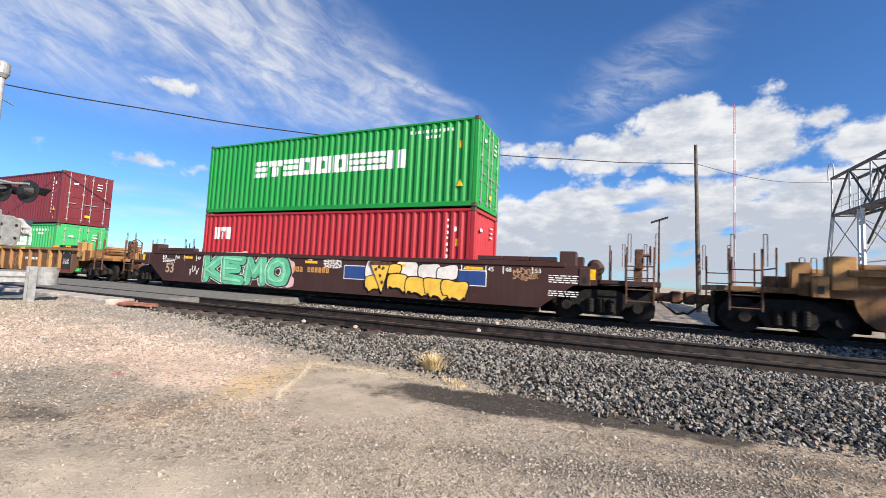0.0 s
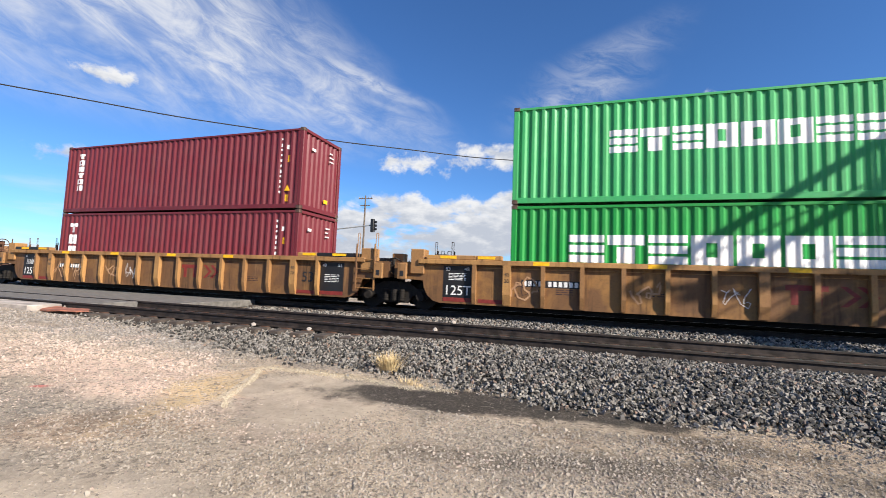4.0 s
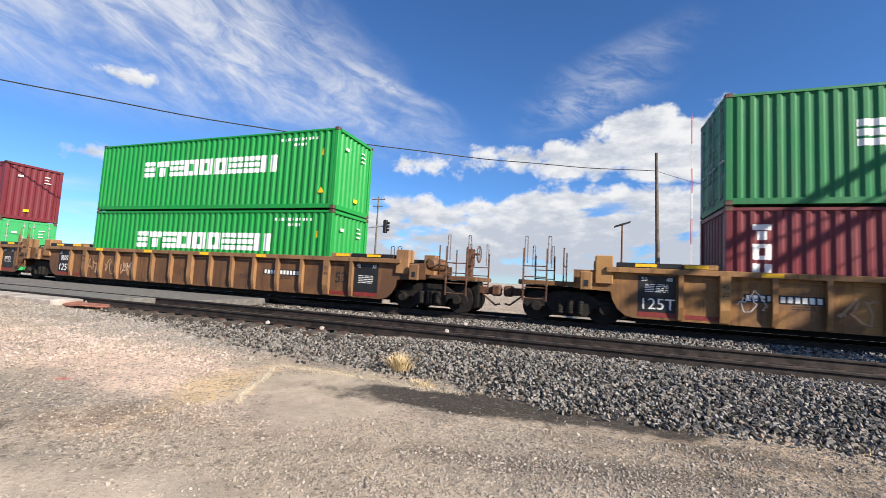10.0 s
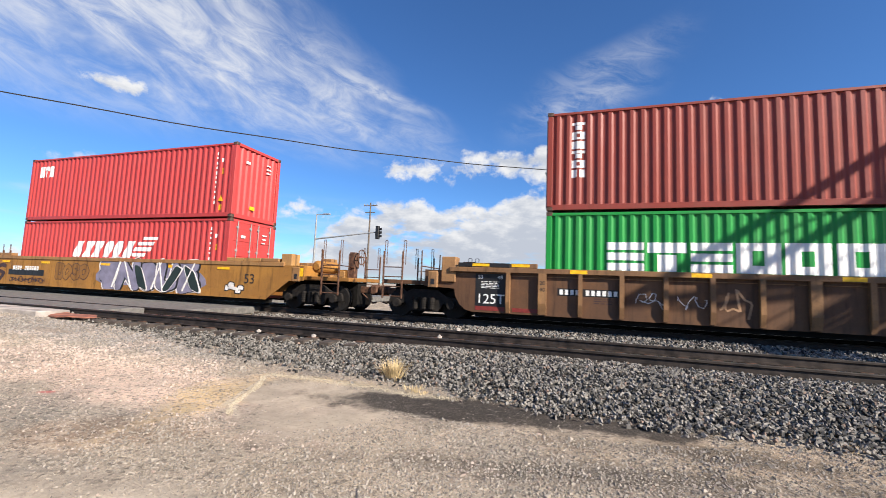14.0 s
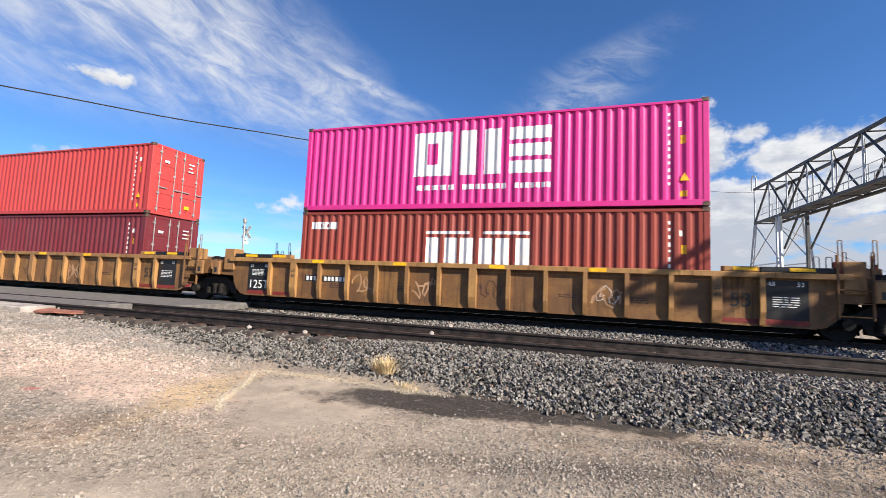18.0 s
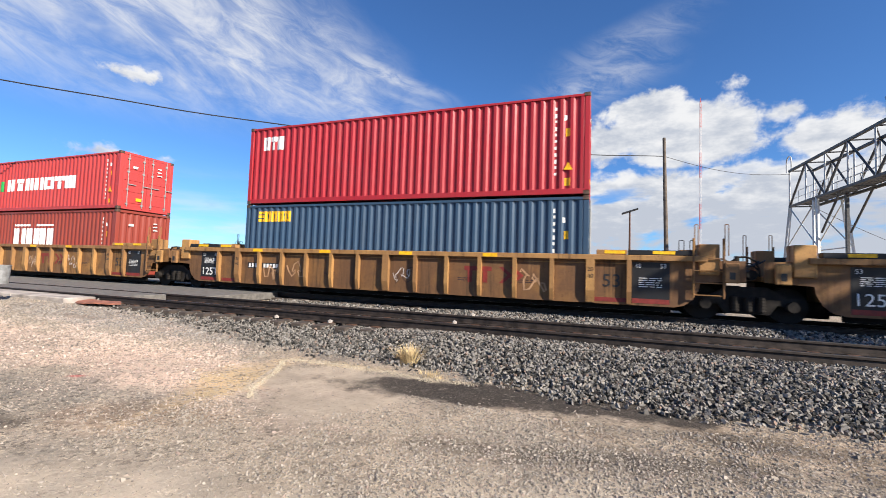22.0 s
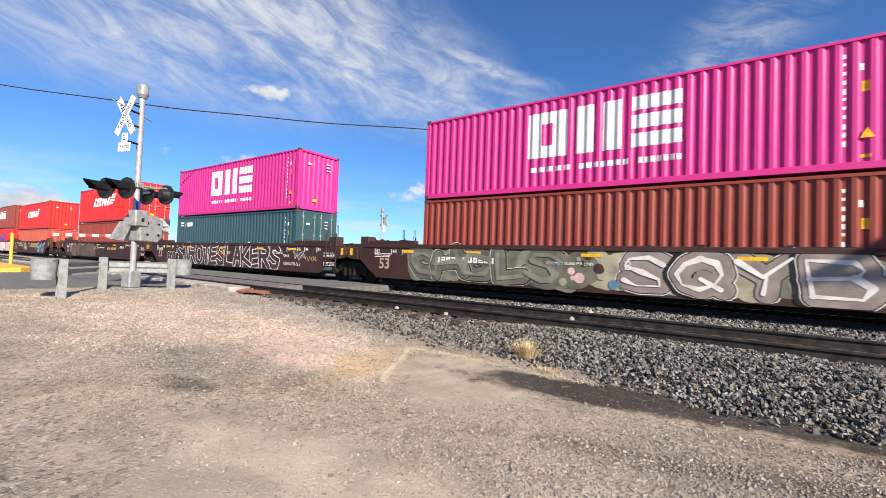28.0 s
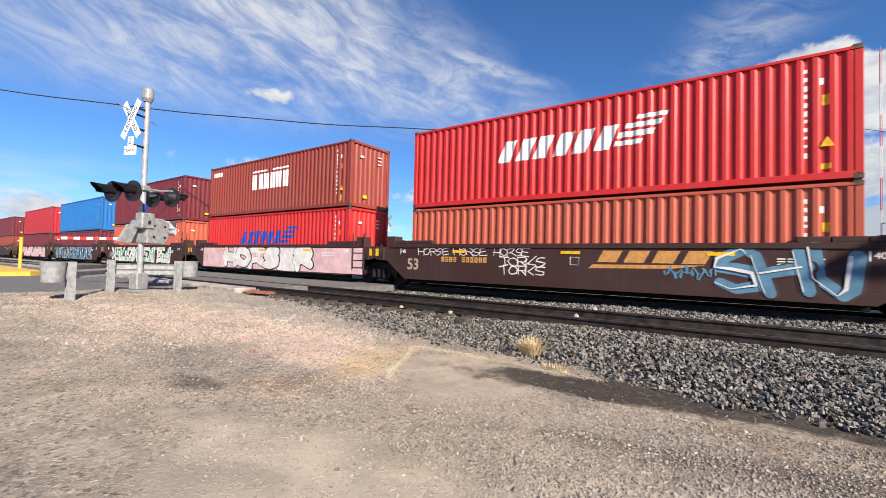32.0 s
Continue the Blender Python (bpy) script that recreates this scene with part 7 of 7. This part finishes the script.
    for z in (1.62, 1.95):
        rod(bm, (0.30, 0.10, z), (0.365, 0.10, z), 0.03, seg=10)
        rod(bm, (0.30, 0.45, z), (0.365, 0.45, z), 0.03, seg=10)
    part("bolts", bm, M["black"], hub)
    if gate:
        bm = bmesh.new()
        box(bm, 0.10, 0.38, -0.30, 0.10, 1.84, 2.30, 0.03)
        cover = part("control_box", bm, M["galv"], sg, "blue-grey control box on the mast")
        part("hasp", box_mesh(0.38, 0.40, -0.13, -0.05, 1.98, 2.08, 0.004), M["black"], cover)
        part("notice", box_mesh(0.076, 0.082, -0.06, 0.06, 2.32, 2.58), M["logo_blue"], sg, "small blue emergency notice plate")
        bm = bmesh.new()
        prism(bm, [(-0.74, 1.44), (-0.40, 1.40), (-0.20, 1.86), (-0.36, 1.96), (-0.48, 1.94)], 0, 0.02, 0.12)
        prism(bm, [(-0.40, 1.70), (0.05, 1.76), (0.05, 1.88), (-0.36, 1.90)], 0, -0.06, 0.02)
        part("counterweight", bm, M["galv"], sg, "grey gate counterweight plate")
        bm = bmesh.new()
        box(bm, -0.05, 0.05, 0.60, 1.05, 1.76, 1.80, 0.008)
        box(bm, -0.05, 0.05, 0.60, 1.05, 1.90, 1.94, 0.008)
        for yy in (0.70, 0.82, 0.94):
            rod(bm, (0, yy, 1.77), (0, yy, 1.93), 0.035, seg=8)
        part("counterweight_arm", bm, M["galv"], sg)
        bm = bmesh.new()
        box(bm, -0.22, -0.19, 0.92, 1.32, 1.72, 2.18, 0.01)
        part("shield_plate", bm, M["sunlit_galv"], sg, "thin pale shield plate")
        for k in range(13):
            bm = bmesh.new()
            box(bm, -0.5 - 0.28 * (k + 1), -0.5 - 0.28 * k, 0.38, 0.43, 1.52, 1.61)
            part("gate_arm", bm, M["sign_white"] if k % 2 else M["mast_red"], sg, "red and white striped gate arm")
    return sg


def build_barrier():
    """Guard rail on posts with two drums in front of the crossing signal."""
    posts = [(-13.1, 2.85), (-14.75, 4.1), (-14.0, 5.55)]
    g = thing("guard_rail", "grey galvanised guard rail on steel posts by the crossing", "guard rail")
    for x, y in posts:
        bm = bmesh.new()
        z = lot_height(x, y)
        box(bm, x - 0.08, x + 0.08, y - 0.012, y + 0.012, z - 0.2, z + 0.92)
        for s in (-1, 1):
            box(bm, x + s * 0.08 - 0.012, x + s * 0.08 + 0.012, y - 0.08, y + 0.08, z - 0.2, z + 0.92)
        part("post", bm, M["galv"], g)
    w = [(0, 0), (0.04, 0.05), (0.04, 0.11), (0, 0.155), (0, 0.165), (0.04, 0.21), (0.04, 0.27), (0, 0.32)]
    for (ax, ay), (bx, by) in zip(posts, posts[1:]):
        bm = bmesh.new()
        d = Vector((bx - ax, by - ay, 0))
        nrm = Vector((d.y, -d.x, 0)).normalized() * -1
        za = lot_height(ax, ay) + 0.50
        loop = w + [(o + 0.012, h) for o, h in reversed(w)]
        A, B = [[bm.verts.new((p[0] + nrm.x * (0.085 + o), p[1] + nrm.y * (0.085 + o), za + h)) for o, h in loop] for p in ((ax, ay), (bx, by))]
        for i in range(len(loop)):
            k = (i + 1) % len(loop)
            bm.faces.new((A[i], A[k], B[k], B[i]))
        bm.faces.new(A)
        bm.faces.new(B[::-1])
        part("beam", bm, M["galv"], g, "corrugated steel beam")
    for x, y, s in ((-13.1, 2.85, -1), (-14.0, 5.55, 1)):
        d = thing("drum", "grey galvanised steel drum fixed to a guard post", "drum", "drums on the guard rail", at=pose(x, y + s * 0.32, lot_height(x, y)))
        bm = bmesh.new()
        rod(bm, (0, 0, 0.44), (0, 0, 0.90), 0.21, 0.235, seg=28)
        rod(bm, (0, 0, 0.895), (0, 0, 0.915), 0.245, seg=28)
        part("shell", bm, M["galv"], d)
        bm = bmesh.new()
        box(bm, -0.03, 0.03, -s * 0.30, -s * 0.2, 0.5, 0.8)
        part("bracket", bm, M["galv"], d)


def build_poles():
    # wooden utility pole beyond the train, and its cable
    def utility(x, y, h, lean, label, arms=True):
        p = thing("utility_pole", label, "utility pole", "utility poles", at=pose(x, y, 0, 0, lean, 0))
        bm = bmesh.new()
        rod(bm, (0, 0, -0.3), (0, 0, h), 0.17, 0.10, seg=12)
        part("pole", bm, M["pole_wood"], p)
        if arms:
            bm = bmesh.new()
            box(bm, -1.1, 1.1, -0.06, 0.06, h - 0.5, h - 0.38, 0.01)
            box(bm, -0.8, 0.8, -0.06, 0.06, h - 1.5, h - 1.38, 0.01)
            part("crossarm", bm, M["pole_wood"], p)
            bm = bmesh.new()
            for k in (-1.0, -0.5, 0.5, 1.0):
                rod(bm, (k, 0, h - 0.38), (k, 0, h - 0.2), 0.05, seg=8)
            part("insulators", bm, M["galv"], p)
        return p
    utility(4.75, 32.0, 11.35, -1.3, "slim weathered wooden pole with a single cable", False)
    utility(-28.8, 52.6, 13.1, 0, "far wooden utility pole with two crossarms")
    utility(-34.4, 1.7, 11.5, 0, "weathered wooden pole holding the cable", False)
    cable = thing("cable", "black overhead cable sagging across the tracks", "cable")
    bm = bmesh.new()
    P0, P1 = Vector((4.5, 32.0)), Vector((-34.0, 2.0))
    c2, z0, z1 = 4 * 1.42, 8.54 + 1.5, 8.71 + 1.5
    pts = []
    for i in range(41):
        s = i / 40
        q = P0.lerp(P1, s)
        pts.append(Vector((q.x, q.y, z0 + (z1 - z0 - c2) * s + c2 * s * s + 0.02 * math.sin(40 * s))))
    tube(bm, pts, 0.028)
    part("span", bm, M["cable"], cable)
    bm = bmesh.new()
    A, B = Vector((4.5, 32.0, z0)), Vector((15.0, 41.2, 10.4))
    q = [A.lerp(B, i / 12) - Vector((0, 0, 0.5 * math.sin(math.pi * i / 12))) for i in range(13)]
    tube(bm, q, 0.016)
    part("span", bm, M["cable"], cable)
    bm = bmesh.new()
    C, D = Vector((15.2, 39.0, 7.6)), Vector((60.0, 90.0, 7.0))
    q = [C.lerp(D, i / 12) - Vector((0, 0, 2.2 * math.sin(math.pi * i / 12))) for i in range(13)]
    tube(bm, q, 0.02)
    part("span", bm, M["cable"], cable)
    # lamp post
    lp = thing("street_lamp", "thin grey street lamp with a flat tilted head", "street lamp", at=pose(3.3, 44.9, 0))
    bm = bmesh.new()
    rod(bm, (0, 0, 0), (0, 0, 8.1), 0.12, 0.07, seg=12)
    part("pole", bm, M["rust_steel"], lp)
    bm = bmesh.new()
    prism(bm, [(-0.75, 7.75), (0.75, 8.25), (0.75, 8.4), (-0.75, 7.9)], 1, -0.25, 0.25)
    part("lamp_head", bm, M["black"], lp)
    # far radio mast, red and white
    mast = thing("radio_mast", "tall distant red and white lattice radio mast", "radio mast", at=pose(82.0, 391.0, 0))
    h = 150.0
    for k in range(7):
        bm = bmesh.new()
        z0, z1 = h * k / 7, h * (k + 1) / 7
        for i in range(3):
            a = i * 2 * math.pi / 3
            b = (i + 1) * 2 * math.pi / 3
            rod(bm, (0.7 * math.cos(a), 0.7 * math.sin(a), z0), (0.7 * math.cos(a), 0.7 * math.sin(a), z1), 0.10, seg=4)
            for j in range(8):
                za, zb = z0 + (z1 - z0) * j / 8, z0 + (z1 - z0) * (j + 1) / 8
                rod(bm, (0.7 * math.cos(a), 0.7 * math.sin(a), za), (0.7 * math.cos(b), 0.7 * math.sin(b), zb), 0.06, seg=4)
        part("mast_section", bm, M["mast_red"] if k % 2 == 0 else M["mast_white"], mast)
    bm = bmesh.new()
    rod(bm, (0, 0, h), (0, 0, h + 4), 0.15)
    rod(bm, (0, 0, h + 0.5), (0, 0, h + 1.3), 0.5, seg=10)
    part("beacon", bm, M["mast_red"], mast)
    # traffic signal with mast arm beyond the tracks
    ts = thing("traffic_signal", "grey traffic signal mast arm with a dark signal head", "traffic signal", at=pose(-25.7, 35.7, 0))
    bm = bmesh.new()
    rod(bm, (0, 0, 0), (0, 0, 8.3), 0.14, 0.07, seg=12)
    part("pole", bm, M["galv"], ts)
    bm = bmesh.new()
    rod(bm, (0, 0, 8.28), (1.2, 0.15, 8.34), 0.04, seg=8)
    box(bm, 0.7, 1.5, 0.02, 0.28, 8.28, 8.40, 0.02)
    part("luminaire", bm, M["galv"], ts)
    bm = bmesh.new()
    rod(bm, (0, 0, 5.75), (6.6, 0.8, 6.55), 0.09, 0.05, seg=10)
    part("arm", bm, M["galv"], ts)
    bm = bmesh.new()
    box(bm, 6.5, 6.85, 0.6, 0.95, 5.85, 7.15, 0.03)
    for z in (6.15, 6.5, 6.85):
        rod(bm, (6.85, 0.77, z), (7.1, 0.77, z), 0.13, seg=12)
    part("signal_head", bm, M["black"], ts)


def build_small():
    plate = thing("rusty_plate", "rusty reddish steel plate lying by the rail", "plate", at=pose(-12.3, 7.15, 0.33))
    bm = bmesh.new()
    prism(bm, [(-0.78, 0.20), (-0.3, 0.24), (0.62, 0.20), (0.80, 0.08), (0.66, -0.12), (0.40, -0.30), (-0.05, -0.34), (-0.48, -0.24), (-0.70, -0.02)], 2, 0.0, 0.03)
    for v in bm.verts:
        v.co.z += 0.10 * max(0.0, v.co.y + 0.2) + 0.03 * math.sin(5 * v.co.x)
    part("plate", bm, M["red_rust"], plate)
    rng = random.Random(3)
    tufts = [(-2.75, 6.10, 0.30, 420), (-2.15, 5.52, 0.07, 120), (2.6, 5.45, 0.08, 90)]
    for x, y, h, n in tufts:
        t = thing("grass_tuft", "dry straw-coloured grass tuft at the ballast edge", "grass tuft", "dry grass tufts", at=pose(x, y, ground_height(x, y)))
        bm = bmesh.new()
        for i in range(n):
            a, r = rng.uniform(0, 6.28), rng.uniform(0, 0.16 + 0.1 * (h < 0.2)) 
            bx, by = r * math.cos(a), r * math.sin(a) * (0.6 if h < 0.2 else 1)
            lean, hh = rng.uniform(0.1, 1.1), h * rng.uniform(0.5, 1.1)
            tip = (bx + lean * hh * math.cos(a), by + lean * hh * math.sin(a), hh)
            w = 0.004
            ca, sa = math.cos(a + 1.57) * w, math.sin(a + 1.57) * w
            v = [bm.verts.new(p) for p in ((bx - ca, by - sa, -0.02), (bx + ca, by + sa, -0.02), ((bx + tip[0]) / 2 + ca * 0.7, (by + tip[1]) / 2 + sa * 0.7, hh * 0.55), tip, ((bx + tip[0]) / 2 - ca * 0.7, (by + tip[1]) / 2 - sa * 0.7, hh * 0.55))]
            bm.faces.new(v)
        part("straw", bm, M["grass"], t)
    post = thing("delineator_post", "yellow plastic delineator post on the road median", "post", at=pose(-30.0, 4.75, 0.55))
    bm = bmesh.new()
    rod(bm, (0, 0, 0), (0, 0, 1.6), 0.07, seg=10)
    part("tube", bm, M["kerb_yellow"], post)
    for x, y in ((-2.5, 7.56), (-2.56, 9.06), (-5.2, 7.4), (-6.6, 7.4)):
        s = thing("white_stone", "pale stone lying on the rail", "stone", "stones on the rails", at=pose(x, y, RAIL + 0.002 if y > 7.5 else 0.33, 0, 0, 30))
        bm = bmesh.new()
        bmesh.ops.create_icosphere(bm, subdivisions=1, radius=0.045)
        for v in bm.verts:
            v.co = Vector((v.co.x * 1.3, v.co.y * 0.8, max(0, v.co.z + 0.02))) * rng.uniform(0.85, 1.15)
        part("stone", bm, M["concrete"], s)


def build_trees():
    rng = random.Random(11)
    for x, y, h in ((30, 88, 5.0), (34, 90, 4.2), (27, 92, 3.6), (40, 95, 4.6)):
        t = thing("tree", "small distant leafless grey-green tree", "tree", "distant trees", at=pose(x, y, 0))
        bm = bmesh.new()
        rod(bm, (0, 0, 0), (0, 0, h * 0.45), 0.16, 0.10, seg=7)
        tips = []
        for i in range(9):
            a = i * 0.7 + rng.random()
            p = Vector((0, 0, h * rng.uniform(0.25, 0.45)))
            q = p + Vector((math.cos(a) * h * 0.28, math.sin(a) * h * 0.28, h * rng.uniform(0.25, 0.5)))
            rod(bm, p, q, 0.07, 0.02, seg=5)
            tips.append(q)
            for k in range(3):
                r = q + Vector((rng.uniform(-1, 1), rng.uniform(-1, 1), rng.uniform(-0.2, 1))) * h * 0.14
                rod(bm, q, r, 0.025, 0.01, seg=4)
                tips.append(r)
        part("trunk", bm, M["pole_wood"], t)
        bm = bmesh.new()
        for q in tips:
            for k in range(14):
                c = q + Vector((rng.gauss(0, 1), rng.gauss(0, 1), rng.gauss(0, 0.8))) * h * 0.07
                u = Vector((rng.uniform(-1, 1), rng.uniform(-1, 1), rng.uniform(-1, 1))).normalized() * 0.14
                v = u.orthogonal().normalized() * 0.08
                bm.faces.new([bm.verts.new(c + u), bm.verts.new(c + v), bm.verts.new(c - u), bm.verts.new(c - v)])
        part("crown", bm, M["leaf"], t)


M["black_steel"] = plain("dark weathered bridge steel", (0.085, 0.085, 0.086, 1), 0.6, 0.3, 0.4)
M["red_rust"] = plain("red rusted plate", (0.26, 0.10, 0.065, 1), 0.8, 0.1, 0.35, 6.0)
M["leaf"] = plain("sparse grey-green foliage", (0.07, 0.08, 0.05, 1), 0.8, 0.0, 0.4)
build_bridge()
build_crossing_signal(pose(-14.4, 4.69, 0.35, 0, 0, 20), "silver railroad crossing signal with crossbuck, flashers and lowered gate", True)
build_crossing_signal(pose(-26.0, 27.6, 0.1, 0, 0, 200), "far railroad crossing signal with crossbuck and flashers", False)
build_barrier()
build_poles()
build_small()
build_trees()
build_ballast()


motions()
